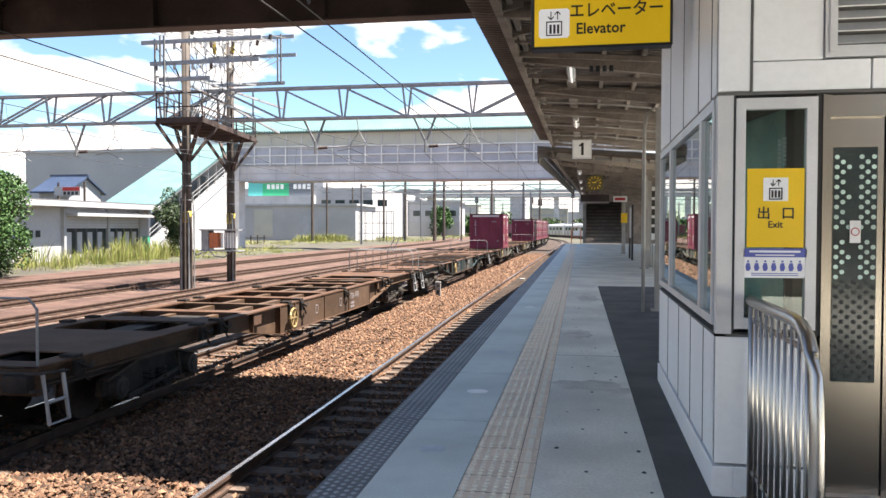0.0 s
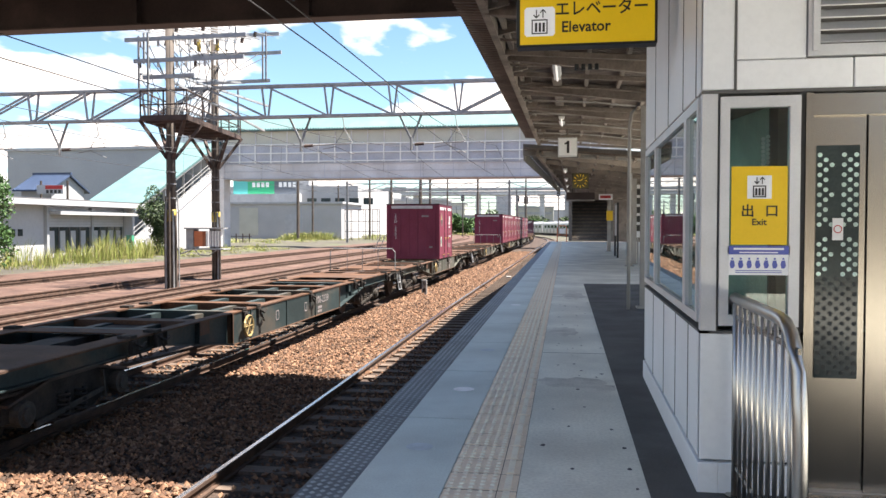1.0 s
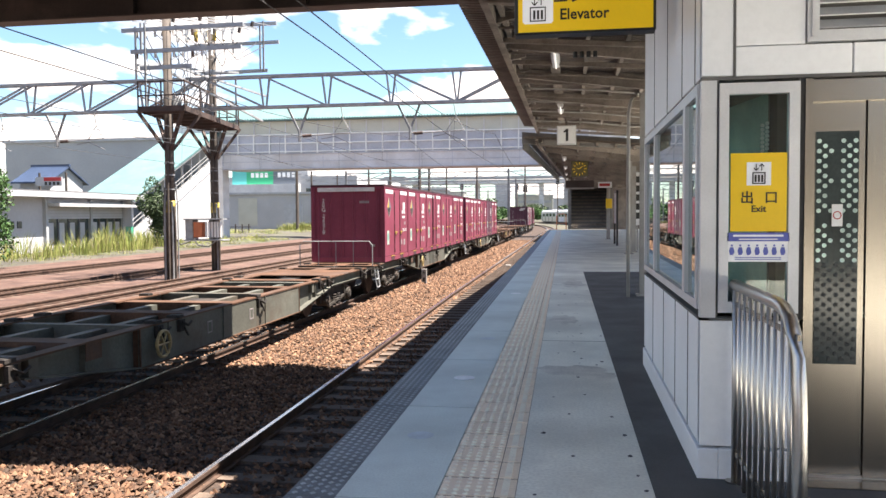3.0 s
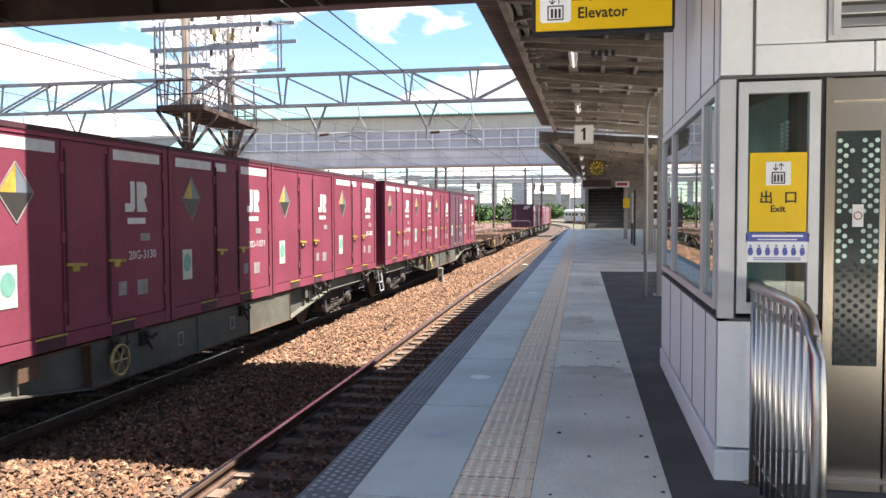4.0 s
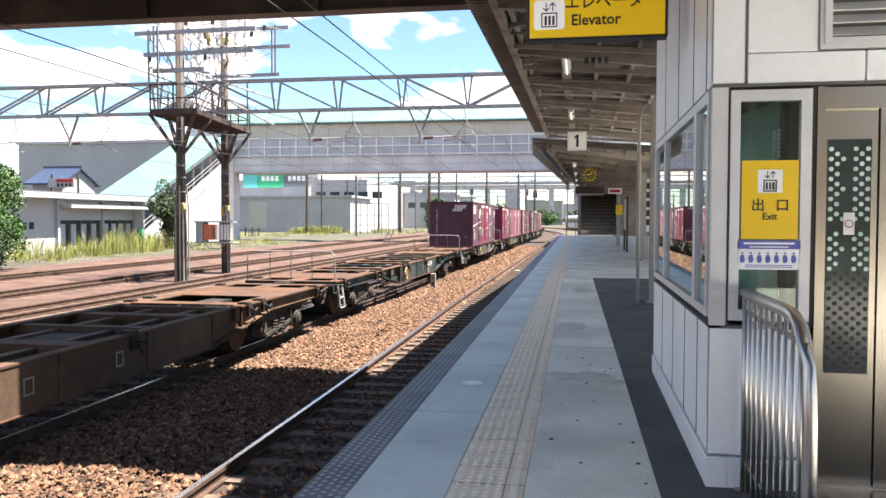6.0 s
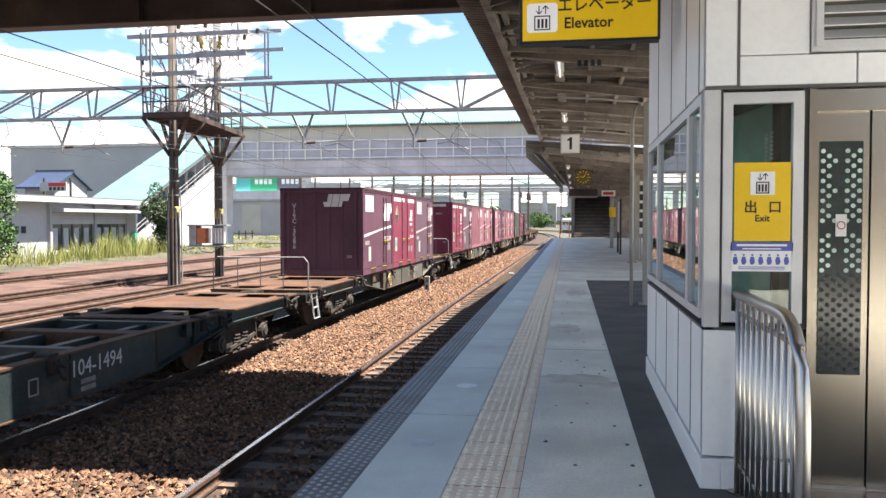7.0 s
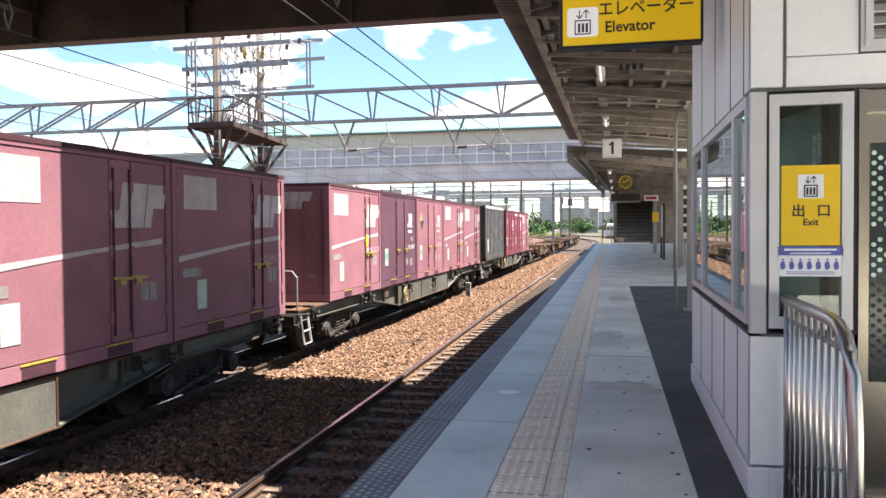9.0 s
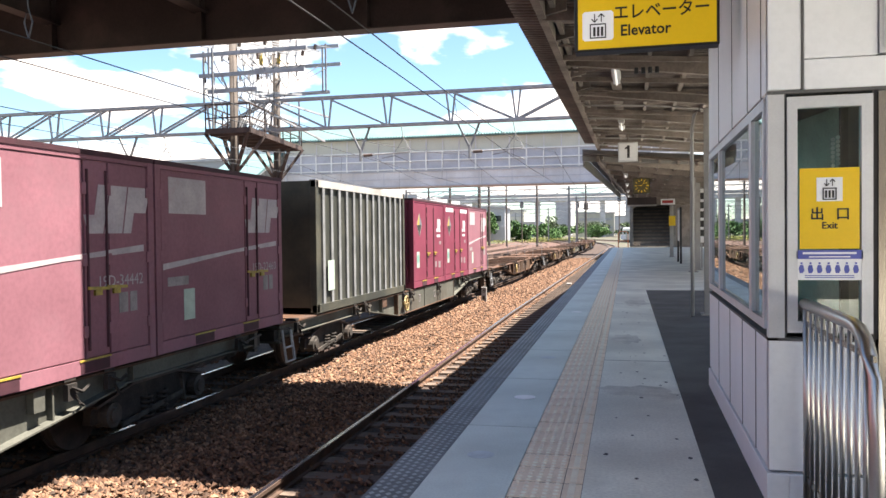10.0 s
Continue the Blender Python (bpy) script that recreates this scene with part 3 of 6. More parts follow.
def wagon_parts(ob, frame_mat, code, rails):
    L = 9.77
    belly = {-1: (2.7, 5.1), 1: (3.9, 6.3)}
    D0, D1 = belly[-1][0], belly[1][0]
    for s in (-1, 1):
        x = s * 1.19
        i = x - 0.11 * s
        # deep belly between the bogies, set back webs beside it, shallow ends
        part("side_sill", span(Geo(), x - 0.024 * s, -D0, 0.42, x, D1, 0.965), frame_mat, ob)
        part("sill_flange", span(Geo(), x + 0.012 * s, -L, 0.965, x - 0.17 * s, L, 0.99), DECK, ob, "rust-brown top flange")
        part("lower_flange", span(Geo(), x + 0.03 * s, -D0 - 0.02, 0.405, x - 0.12 * s, D1 + 0.02, 0.42), DECK, ob)
        for e, (D, S) in belly.items():
            part("set_back_web", Geo().prism([(e * D, 0.965), (e * D, 0.44), (e * S, 0.76), (e * L, 0.79), (e * L, 0.965)], "x", i - 0.012, i + 0.012), frame_mat, ob)
            part("slanted_flange", Geo().bar((x - 0.06 * s, e * D, 0.425), (x - 0.06 * s, e * S, 0.765), 0.18, 0.018), frame_mat, ob)
            part("end_flange", span(Geo(), x - 0.02 * s, e * S, 0.757, x - 0.16 * s, e * L, 0.773), frame_mat, ob)
            part("end_stiffener", span(Geo(), x + 0.012 * s, e * D, 0.42, i, e * (D - 0.03), 0.965), DECK, ob)
            for q in (D + 1.2, S + 0.2):
                zz = 0.44 + (q - D) / (S - D) * 0.32 if q < S else 0.775
                part("gusset", span(Geo(), x - 0.02 * s, e * q, min(zz + 0.01, 0.78), i, e * (q + 0.025), 0.965), frame_mat, ob)
        for y in (-1.9, 0.0, 1.9):
            part("stiffener", span(Geo(), x, y - 0.012, 0.42, x + 0.022 * s, y + 0.012, 0.965), frame_mat, ob)
        for k in range(5):
            for e in (-1, 1):
                y = -7.53 + k * 3.765 + e * 1.55
                if 1.9 < y < 2.6:
                    continue
                g = span(Geo(), x - 0.16 * s, y - 0.09, 0.985, x + 0.03 * s, y + 0.09, 1.03)
                span(g, x, y - 0.075, 0.78, x + 0.06 * s, y + 0.075, 0.96)
                g.tube([(x + s * 0.07, y - 0.04, 0.93), (x + s * 0.10, y + 0.1, 0.86), (x + s * 0.08, y + 0.24, 0.90)], 0.02, 6)
                g.tube([(x + s * 0.07, y + 0.03, 0.84), (x + s * 0.10, y + 0.06, 0.74), (x + s * 0.07, y + 0.15, 0.70)], 0.018, 6)
                span(g, x - 0.14 * s, y - 0.06, 1.03, x - 0.02 * s, y + 0.06, 1.035)
                part("lock", g, BOGIE, ob, "greasy container lock with lever")
    # two long beams and cross beams leave the frame open
    for x in (-0.42, 0.42):
        part("long_beam", Geo().box(x - 0.07, -5.3, 0.70, x + 0.07, 5.3, 0.93), frame_mat, ob)
    for y in (-4.9, -3.75, -2.3, -0.75, 0.75, 2.3, 3.75, 4.9):
        w = 0.34 if abs(y) in (3.75, 0.75) else 0.16
        part("cross_beam", Geo().box(-1.18, y - w / 2, 0.74, 1.18, y + w / 2, 0.972), DECK if w > 0.3 else frame_mat, ob)
    for y in (-4.3, 1.5):
        part("inner_box", Geo().box(-0.34, y - 0.4, 0.62, 0.34, y + 0.5, 0.90), BOGIE, ob)
    for e in (-1, 1):
        def strip(xa, ya, xb, yb):
            return span(Geo(), xa, e * ya, 0.974, xb, e * yb, 0.994)
        # end deck with two hand holes and a wide opening
        g = strip(-1.18, 9.77, 1.18, 9.45)
        for q in (strip(-1.18, 9.45, -0.92, 8.75), strip(-0.2, 9.45, 0.2, 8.75), strip(0.92, 9.45, 1.18, 8.75), strip(-1.18, 8.75, 1.18, 6.75), strip(-1.18, 6.75, -0.86, 5.55), strip(0.86, 6.75, 1.18, 5.55), strip(-1.18, 5.55, 1.18, 5.15)):
            g.add(q.v, q.f)
        part("end_deck", g, DECK, ob, "rusty end deck plate with openings")
        part("under_deck", Geo().box(-1.05, min(e * 9.7, e * 5.2), 0.70, 1.05, max(e * 9.7, e * 5.2), 0.74).box(-0.22, min(e * 9.7, e * 5.2), 0.62, 0.22, max(e * 9.7, e * 5.2), 0.93), BOGIE, ob)
        part("headstock", span(Geo(), -1.19, e * 9.66, 0.66, 1.19, e * 9.76, 0.962), frame_mat, ob)
        part("coupler", span(Geo(), -0.11, e * 9.7, 0.76, 0.11, e * 10.0, 0.96).prism([(-0.2, e * 9.95), (0.14, e * 9.95), (0.2, e * 10.1), (0.08, e * 10.16), (-0.06, e * 10.06), (-0.2, e * 10.14)], "z", 0.70, 1.0), BOGIE, ob)
        for x in (0.45, -0.5):
            part("brake_hose", Geo().tube([(x, e * 9.7, 0.85), (x + 0.04, e * 9.9, 0.72), (x + 0.02, e * 10.02, 0.5), (x - 0.1, e * 10.15, 0.45)], 0.03, 8), GREASE, ob, "grey brake hose")
        part("end_pipe", Geo().tube([(-1.0, e * 9.84, 0.80), (0.9, e * 9.84, 0.80), (1.16, e * 9.84, 0.72), (1.2, e * 9.6, 0.70)], 0.022, 6).tube([(0.7, e * 9.82, 0.92), (1.22, e * 9.82, 0.92), (1.24, e * 9.3, 0.88)], 0.018, 6), GREASE, ob)
        for s in (-1, 1):
            if e < 0 or e in rails:
                part("step", Geo().tube([(s * 1.21, e * 9.70, 0.90), (s * 1.29, e * 9.70, 0.34), (s * 1.29, e * 9.36, 0.34), (s * 1.21, e * 9.36, 0.90)], 0.026, 6).tube([(s * 1.26, e * 9.70, 0.58), (s * 1.26, e * 9.36, 0.58)], 0.02, 6), GALV, ob, "bent steel foot step")
            part("corner_box", span(Geo(), s * 0.86, e * 9.78, 0.72, s * 1.16, e * 9.9, 0.90), BOGIE, ob)
        bogie_parts(ob, e)
    # handbrake wheel and its pipework
    g = ring_of(Geo(), 1.31, -2.25, 0.70, 0.19, 0.024).tube([(1.17, -2.25, 0.70), (1.31, -2.25, 0.70)], 0.035, 8)
    for a in range(3):
        c, q = 0.19 * math.cos(a * math.pi / 3), 0.19 * math.sin(a * math.pi / 3)
        g.tube([(1.31, -2.25 - c, 0.70 - q), (1.31, -2.25 + c, 0.70 + q)], 0.015, 5)
    part("handbrake_wheel", g, BRASS, ob, "spoked brass-coloured handbrake wheel")
    part("brake_pipe", Geo().tube([(1.0, -9.0, 0.68), (1.0, -3, 0.50), (1.0, 3, 0.50), (1.0, 9.0, 0.68)], 0.025, 6), RUSTST, ob)
    part("air_tank", Geo().tube([(0.65, -2.2, 0.6), (0.65, -0.9, 0.6)], 0.2, 14), BOGIE, ob)
    for y in (-0.6, 1.15):
        g = Geo()
        for a, b, c, d in ((0, 0, 0.17, 0.02), (0, 0.18, 0.17, 0.2), (0, 0, 0.02, 0.2), (0.15, 0, 0.17, 0.2)):
            g.box(1.191, y + a, 0.60 + b, 1.196, y + c, 0.60 + d)
        part("data_frame", g, DATA, ob, "small white data frame")
    if code:
        fresh = code.startswith("104-14")
        words("wagon_number", code, 0.29 if fresh else 0.25, LOGO if fresh else DATA, pose(1.194, 2.45, 0.76, 90, 0, 90), ob, "white wagon number")
        for k in range(2):
            part("data_panel", Geo().box(1.192, 2.1, 0.47 + k * 0.09, 1.196, 2.4, 0.53 + k * 0.09), DATA, ob, "small white data marking")


def end_rail(ob, e):
    g = Geo().tube([(-1.15, e * 9.7, 0.98), (-1.15, e * 9.7, 1.62), (-1.05, e * 9.7, 1.74), (1.05, e * 9.7, 1.74), (1.15, e * 9.7, 1.62), (1.15, e * 9.7, 0.98)], 0.016, 6)
    for x in (-0.55, 0, 0.55):
        g.tube([(x, e * 9.7, 0.98), (x, e * 9.7, 1.74)], 0.011, 6)
    part("end_handrail", g, GALVD, ob, "thin bent steel handrail")


WAGONS = {}


def wagon(y, kind, rail_end, code):
    if (kind, rail_end, code) in WAGONS:
        ob = copy_thing(WAGONS[kind, rail_end, code], Matrix())
        RIDERS.append((ob, y, 7.1))
        return ob
    fm = {"b": FRAMEB, "g": FRAMEG, "k": FRAMEK}[kind]
    ob = thing("container_wagon", "%s flat container wagon on two bogies" % {"b": "rusty brown", "g": "dusty grey", "k": "dark blue-green"}[kind], "wagon", "wagons of the freight train")
    wagon_parts(ob, fm, code, rail_end)
    for e in rail_end:
        end_rail(ob, e)
    WAGONS[kind, rail_end, code] = ob
    RIDERS.append((ob, y, 7.1))
    return ob


def logo_a(ob, x, y, z, s, m=LOGO):
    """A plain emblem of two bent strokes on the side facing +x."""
    for prof in ([(0.26, 0.8), (0.46, 0.8), (0.46, 0.10), (0.38, 0.0), (0.0, 0.0), (0.0, 0.22), (0.26, 0.22)],
                 [(0.56, 0.0), (0.56, 0.8), (0.94, 0.8), (1.04, 0.70), (1.04, 0.42), (0.90, 0.34), (1.06, 0.0), (0.88, 0.0)]):
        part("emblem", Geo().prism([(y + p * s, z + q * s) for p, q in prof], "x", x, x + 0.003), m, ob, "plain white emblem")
    part("caption_bar", Geo().box(x, y + 0.1 * s, z - 0.32 * s, x + 0.003, y + 0.95 * s, z - 0.16 * s), m, ob)


def logo_b(ob, axis, c, u, z, s, m=LOGO):
    """A slanted emblem of three blocks."""
    for prof in ([(0.30, 0.9), (0.62, 0.9), (0.42, 0.0), (0.0, 0.0), (-0.12, 0.34), (0.18, 0.34)],
                 [(0.66, 0.9), (1.16, 0.9), (0.98, 0.0), (0.46, 0.0)],
                 [(1.20, 0.9), (1.92, 0.9), (1.74, 0.40), (1.36, 0.40), (1.26, 0.0), (1.02, 0.0)]):
        g = Geo().prism([(u + p * s, z + q * s) for p, q in prof], axis, c, c + (0.003 if axis == "x" else -0.003))
        part("emblem", g, m, ob, "plain slanted white emblem")


def container(y, style, paint, code, wide_stripe=False):
    """A 12-foot container: 3.715 long, 2.45 wide, 2.5 high; its floor stands on the wagon's deck."""
    tone = {"PURPLE": "wine red", "FADED": "sun-faded pink", "PLUM": "plum purple", "TAUPE": "slate plum"}[paint]
    pm = {"PURPLE": PURPLE, "FADED": FADED, "PLUM": PLUM, "TAUPE": TAUPE}[paint]
    ob = thing("freight_container", "%s steel freight container with %s" % (tone, {"j": "side doors and emblem", "f": "a white stripe", "r": "closely ribbed walls"}[style]), "container", "containers on the freight train")
    ink = FLOGO if paint in ("FADED", "TAUPE") else LOGO
    hl, hw, z0, z1 = 1.857, 1.225, DECKZ + 0.02, DECKZ + 2.5
    x = hw
    part("body", Geo().box(-hw + 0.04, -hl + 0.04, z0 + 0.14, hw - 0.04, hl - 0.04, z1 - 0.03), pm, ob)
    for s in (-1, 1):
        for e in (-1, 1):
            part("corner_post", Geo().box(min(s * (hw + 0.004), s * (hw - 0.11)), min(e * (hl + 0.004), e * (hl - 0.11)), z0 - 0.004, max(s * (hw + 0.004), s * (hw - 0.11)), max(e * (hl + 0.004), e * (hl - 0.11)), z1 + 0.004), pm, ob)
        part("top_rail", Geo().box(min(s * hw, s * (hw - 0.09)), -hl, z1 - 0.09, max(s * hw, s * (hw - 0.09)), hl, z1), pm, ob)
        part("bottom_rail", Geo().box(min(s * hw, s * (hw - 0.1)), -hl, z0, max(s * hw, s * (hw - 0.1)), hl, z0 + 0.16), pm, ob)
    part("roof", Geo().box(-hw - 0.008, -hl - 0.008, z1 - 0.04, hw + 0.008, hl + 0.008, z1 + 0.02), GAP, ob, "dark roof edge")
    for e in (-1, 1):
        for za, zb in ((z1 - 0.12, z1), (z0, z0 + 0.16)):
            part("end_rail", Geo().box(-hw, min(e * hl, e * (hl - 0.09)), za, hw, max(e * hl, e * (hl - 0.09)), zb), pm, ob)
        for i in range(6):
            xx = -1.0 + i * 0.4
            yy = e * (hl - 0.035)
            part("end_rib", Geo().prism([(xx - 0.055, yy - 0.03 * e), (xx + 0.055, yy - 0.03 * e), (xx + 0.03, yy + 0.02 * e), (xx - 0.03, yy + 0.02 * e)], "z", z0 + 0.16, z1 - 0.12), pm, ob)
    if style == "r":
        for i in range(18):
            yy = -hl + 0.2 + i * 0.195
            part("side_rib", Geo().prism([(x - 0.045, yy - 0.06), (x - 0.045, yy + 0.06), (x - 0.005, yy + 0.035), (x - 0.005, yy - 0.035)], "z", z0 + 0.16, z1 - 0.09), pm, ob)
        part("caption_bar", Geo().box(x + 0.0, 1.0, z1 - 0.75, x + 0.004, 1.5, z1 - 0.35), DATA, ob)
    else:
        # two pairs of doors with hinge posts, seams, bolts
        edges = (-hl + 0.12, -0.46, 0.46, hl - 0.12) if style == "j" else (-hl + 0.12, 0.55, 0.98, hl - 0.12)
        for a, b in zip(edges, edges[1:]):
            part("door_panel", Geo().box(x - 0.042, a + 0.015, z0 + 0.17, x - 0.008, b - 0.015, z1 - 0.10), pm, ob, bevel=0.008)
            part("door_seam", Geo().box(x - 0.043, b - 0.014, z0 + 0.16, x - 0.034, b + 0.014, z1 - 0.1), GAP, ob)
        for yy in (edges[1] + 0.05, edges[2] - 0.05):
            part("lock_rod", Geo().tube([(x + 0.005, yy, z0 + 0.25), (x + 0.005, yy, z1 - 0.2)], 0.016, 6), GAP, ob, "dark lock rod")
            for zz in (z0 + 0.95,):
                part("lock_handle", Geo().bar((x + 0.02, yy - 0.02, zz), (x + 0.02, yy + 0.34, zz - 0.02), 0.02, 0.035).box(x - 0.01, yy + 0.1, zz - 0.09, x + 0.02, yy + 0.22, zz - 0.03), YEDGE, ob, "worn yellow lock handle")
        for yy in edges:
            for zz in (z0 + 0.4, z0 + 1.2, z0 + 2.0):
                part("hinge", Geo().box(x - 0.02, yy - 0.035, zz, x + 0.008, yy + 0.035, zz + 0.13), pm, ob)
        part("fork_pocket", Geo().box(x - 0.012, -0.95, z0 + 0.01, x + 0.004, -0.45, z0 + 0.14), GAP, ob)
        part("fork_pocket", Geo().box(x - 0.012, 0.45, z0 + 0.01, x + 0.004, 0.95, z0 + 0.14), GAP, ob)
        for a in (-0.7, 0.7):
            part("pocket_edge", Geo().box(x, a - 0.27, z0 + 0.14, x + 0.010, a + 0.27, z0 + 0.162), YEDGE, ob, "worn yellow pocket edge")
        if style == "j":
            if wide_stripe:
                for a, b in ((-1.66, -0.56), (-0.38, -0.02), (0.56, 1.66)) if code.startswith("20D") else ((-1.66, -0.56), (0.56, 1.66)):
                    part("white_band", Geo().box(x - 0.007, a, z1 - 0.26, x - 0.005, b, z1 - 0.13), ink, ob)
            logo_a(ob, x - 0.006, 0.8, z1 - 0.92, 0.5, ink)
            for a, b in (((-1.47, -0.72), (-1.2, -0.395)), ((-1.2, -0.395), (-0.93, -0.72)), ((-0.93, -0.72), (-1.2, -1.045)), ((-1.2, -1.045), (-1.47, -0.72))):
                if paint != "PLUM":
                    part("diamond_outline", Geo().bar((x - 0.004, a[0], z1 + a[1]), (x - 0.004, b[0], z1 + b[1]), 0.016, 0.004, (1, 0, 0)), DATA, ob)
            for k, (prof, m) in enumerate(() if paint == "PLUM" else (([(-1.45, -0.72), (-1.2, -0.42), (-1.2, -0.72)], YEDGE), ([(-1.45, -0.72), (-1.2, -0.72), (-1.2, -1.02)], INK), ([(-1.2, -0.42), (-0.95, -0.72), (-1.2, -0.72)], GREYSIGN), ([(-1.2, -0.72), (-0.95, -0.72), (-1.2, -1.02)], INK))):
                part("diamond_emblem", Geo().prism([(p, z1 + q) for p, q in prof], "x", x - 0.007, x - 0.003), m, ob, "yellow and black diamond emblem")
            part("sticker", Geo().box(x - 0.007, -1.5, z0 + 0.55, x - 0.003, -1.22, z0 + 1.0), STICK, ob, "pale green sticker")
            part("sticker_disc", Geo().prism([(-1.36 + 0.11 * math.cos(a * math.pi / 8), z0 + 0.80 + 0.13 * math.sin(a * math.pi / 8)) for a in range(16)], "x", x - 0.004, x - 0.001), STICKG, ob)
            if code:
                words("container_number", code, 0.165, ink, pose(x - 0.005, 1.2, z0 + 0.98, 90, 0, 90), ob, "white stencilled container number")
            part("data_plate", Geo().box(x - 0.007, 0.62, z0 + 0.48, x - 0.003, 0.8, z0 + 0.66), DATA, ob)
            part("data_plate", Geo().box(x - 0.007, 1.05, z0 + 0.45, x - 0.003, 1.3, z0 + 0.65), DATA, ob)
            part("data_plate", Geo().box(x - 0.007, 1.15, z0 + 1.17, x - 0.003, 1.38, z0 + 1.27), DATA, ob)
        else:
            logo_b(ob, "x", x - 0.006, 0.62, z1 - 0.92, 0.62, ink)
            part("white_panel", Geo().box(x - 0.007, -1.55, z1 - 0.66, x - 0.004, -0.62, z1 - 0.18), ink, ob, "blank white panel")
            part("white_stripe", Geo().prism([(-1.7, z1 - 1.32), (1.65, z1 - 1.06), (1.65, z1 - 1.14), (0.2, z1 - 1.22), (-1.7, z1 - 1.40)], "x", x - 0.007, x - 0.003), ink, ob, "tapering white stripe")
            part("caption_bar", Geo().box(x - 0.007, -1.6, z0 + 0.86, x - 0.004, -1.1, z0 + 0.98), DATA, ob)
            part("sticker", Geo().box(x - 0.007, -1.22, z0 + 0.38, x - 0.003, -0.95, z0 + 0.80), STICK, ob, "faded pale sticker")
            if code:
                words("container_number", code, 0.19, ink, pose(x - 0.005, 1.2, z0 + 1.0, 90, 0, 90), ob, "white stencilled container number")
            part("data_plate", Geo().box(x - 0.007, 1.15, z0 + 0.62, x - 0.003, 1.32, z0 + 0.86), DATA, ob)
            part("data_plate", Geo().box(x - 0.007, 1.36, z0 + 0.62, x - 0.003, 1.5, z0 + 0.86), DATA, ob)
        if code.startswith("W19"):
            part("round_sticker", Geo().prism([(0.72 + 0.13 * math.cos(a * math.pi / 10), z0 + 1.24 + 0.15 * math.sin(a * math.pi / 10)) for a in range(20)], "x", x - 0.006, x - 0.002), YELLOW, ob, "yellow round sticker")
    # end wall markings
    ye = -hl - 0.001
    if style == "f":
        logo_b(ob, "y", ye, 0.1, z1 - 0.52, 0.40, ink)
    else:
        part("caption_bar", Geo().box(0.40, ye - 0.003, z1 - 0.58, 0.72, ye, z1 - 0.50), DATA, ob)
        part("white_band", Geo().box(-1.0, ye - 0.003, z1 - 0.2, 0.9, ye, z1 - 0.07), ink, ob)
    for i, ch in enumerate(code or "20D-4222"):
        words("end_number", ch, 0.19, ink, pose(-0.80, ye - 0.024, z1 - 0.5 - i * 0.145, 90, 0, 0), ob)
    part("end_plate", Geo().box(0.75, ye - 0.004, z0 + 0.5, 0.9, ye, z0 + 0.58), DATA, ob)
    RIDERS.append((ob, y, 1.6))
    return ob


def olive_container(y):
    ob = thing("freight_container", "dark olive ribbed twenty-foot steel container", "container", "containers on the freight train")
    hl, hw, z0, z1 = 3.03, 1.22, DECKZ + 0.02, DECKZ + 2.6
    part("body", Geo().box(-hw + 0.05, -hl + 0.04, z0 + 0.1, hw - 0.05, hl - 0.04, z1 - 0.02), OLIVE, ob)
    for s in (-1, 1):
        for e in (-1, 1):
            part("corner_post", Geo().box(min(s * hw, s * (hw - 0.14)), min(e * hl, e * (hl - 0.14)), z0, max(s * hw, s * (hw - 0.14)), max(e * hl, e * (hl - 0.14)), z1), OLIVE, ob, bevel=0.012)
        # top rail and ribs are paler on the +x side than on the -x side
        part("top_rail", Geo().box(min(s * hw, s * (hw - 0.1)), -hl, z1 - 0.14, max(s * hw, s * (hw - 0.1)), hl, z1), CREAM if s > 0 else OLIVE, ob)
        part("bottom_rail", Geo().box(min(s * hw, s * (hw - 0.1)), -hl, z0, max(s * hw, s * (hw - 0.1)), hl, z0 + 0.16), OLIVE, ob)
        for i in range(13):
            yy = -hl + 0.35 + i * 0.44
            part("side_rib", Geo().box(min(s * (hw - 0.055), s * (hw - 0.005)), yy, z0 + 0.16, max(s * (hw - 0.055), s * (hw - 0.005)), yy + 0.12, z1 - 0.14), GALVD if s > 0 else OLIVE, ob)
    part("caption_bar", Geo().box(-0.6, -hl - 0.004, z1 - 0.5, -0.2, -hl, z1 - 0.3), LOGO, ob)
    part("sticker", Geo().box(hw - 0.004, -2.45, z0 + 0.4, hw + 0.001, -2.1, z0 + 1.0), STICK, ob)
    RIDERS.append((ob, y, 2.6))


KINDS = {"r": ("b", (-1, 1), "106-441"), "t": ("k", (-1,), "106-2339"), "n": ("g", (-1,), "104-1530"), "f": ("k", (-1,), "104-1494"), "g": ("g", (-1,), ""), "o": ("g", (), ""), "b": ("b", (-1,), ""), "e": ("g", (1,), "")}
for i, key in enumerate("ertnoggbfngggbbobbo"):
    wagon(FIRST + (i - 10) * PITCH + 9.77, *KINDS[key])


def load(front, slots):
    for k, (style, paint, code, band) in slots.items():
        container(front + 1.857 + 3.765 * k, style, paint, code, band)


container(57.4 + 1.857, "j", "PURPLE", "20D-2902", True)
load(90.62, {0: ("j", "PURPLE", "20G-2578", True), 1: ("j", "PURPLE", "20G-3130", True), 2: ("j", "PURPLE", "20D-11511", True), 3: ("j", "PURPLE", "", False), 4: ("j", "PURPLE", "20D-6622", True)})
load(110.45, {0: ("j", "PURPLE", "20D-4222", True), 1: ("j", "PURPLE", "20D-8525", True), 2: ("j", "PURPLE", "", False), 3: ("j", "PLUM", "", False), 4: ("j", "PURPLE", "200-11303", True)})
load(171.4, {1: ("f", "PLUM", "V19C-3586", False), 2: ("j", "PURPLE", "20D-8059", True), 3: ("f", "TAUPE", "19D-22860", False)})
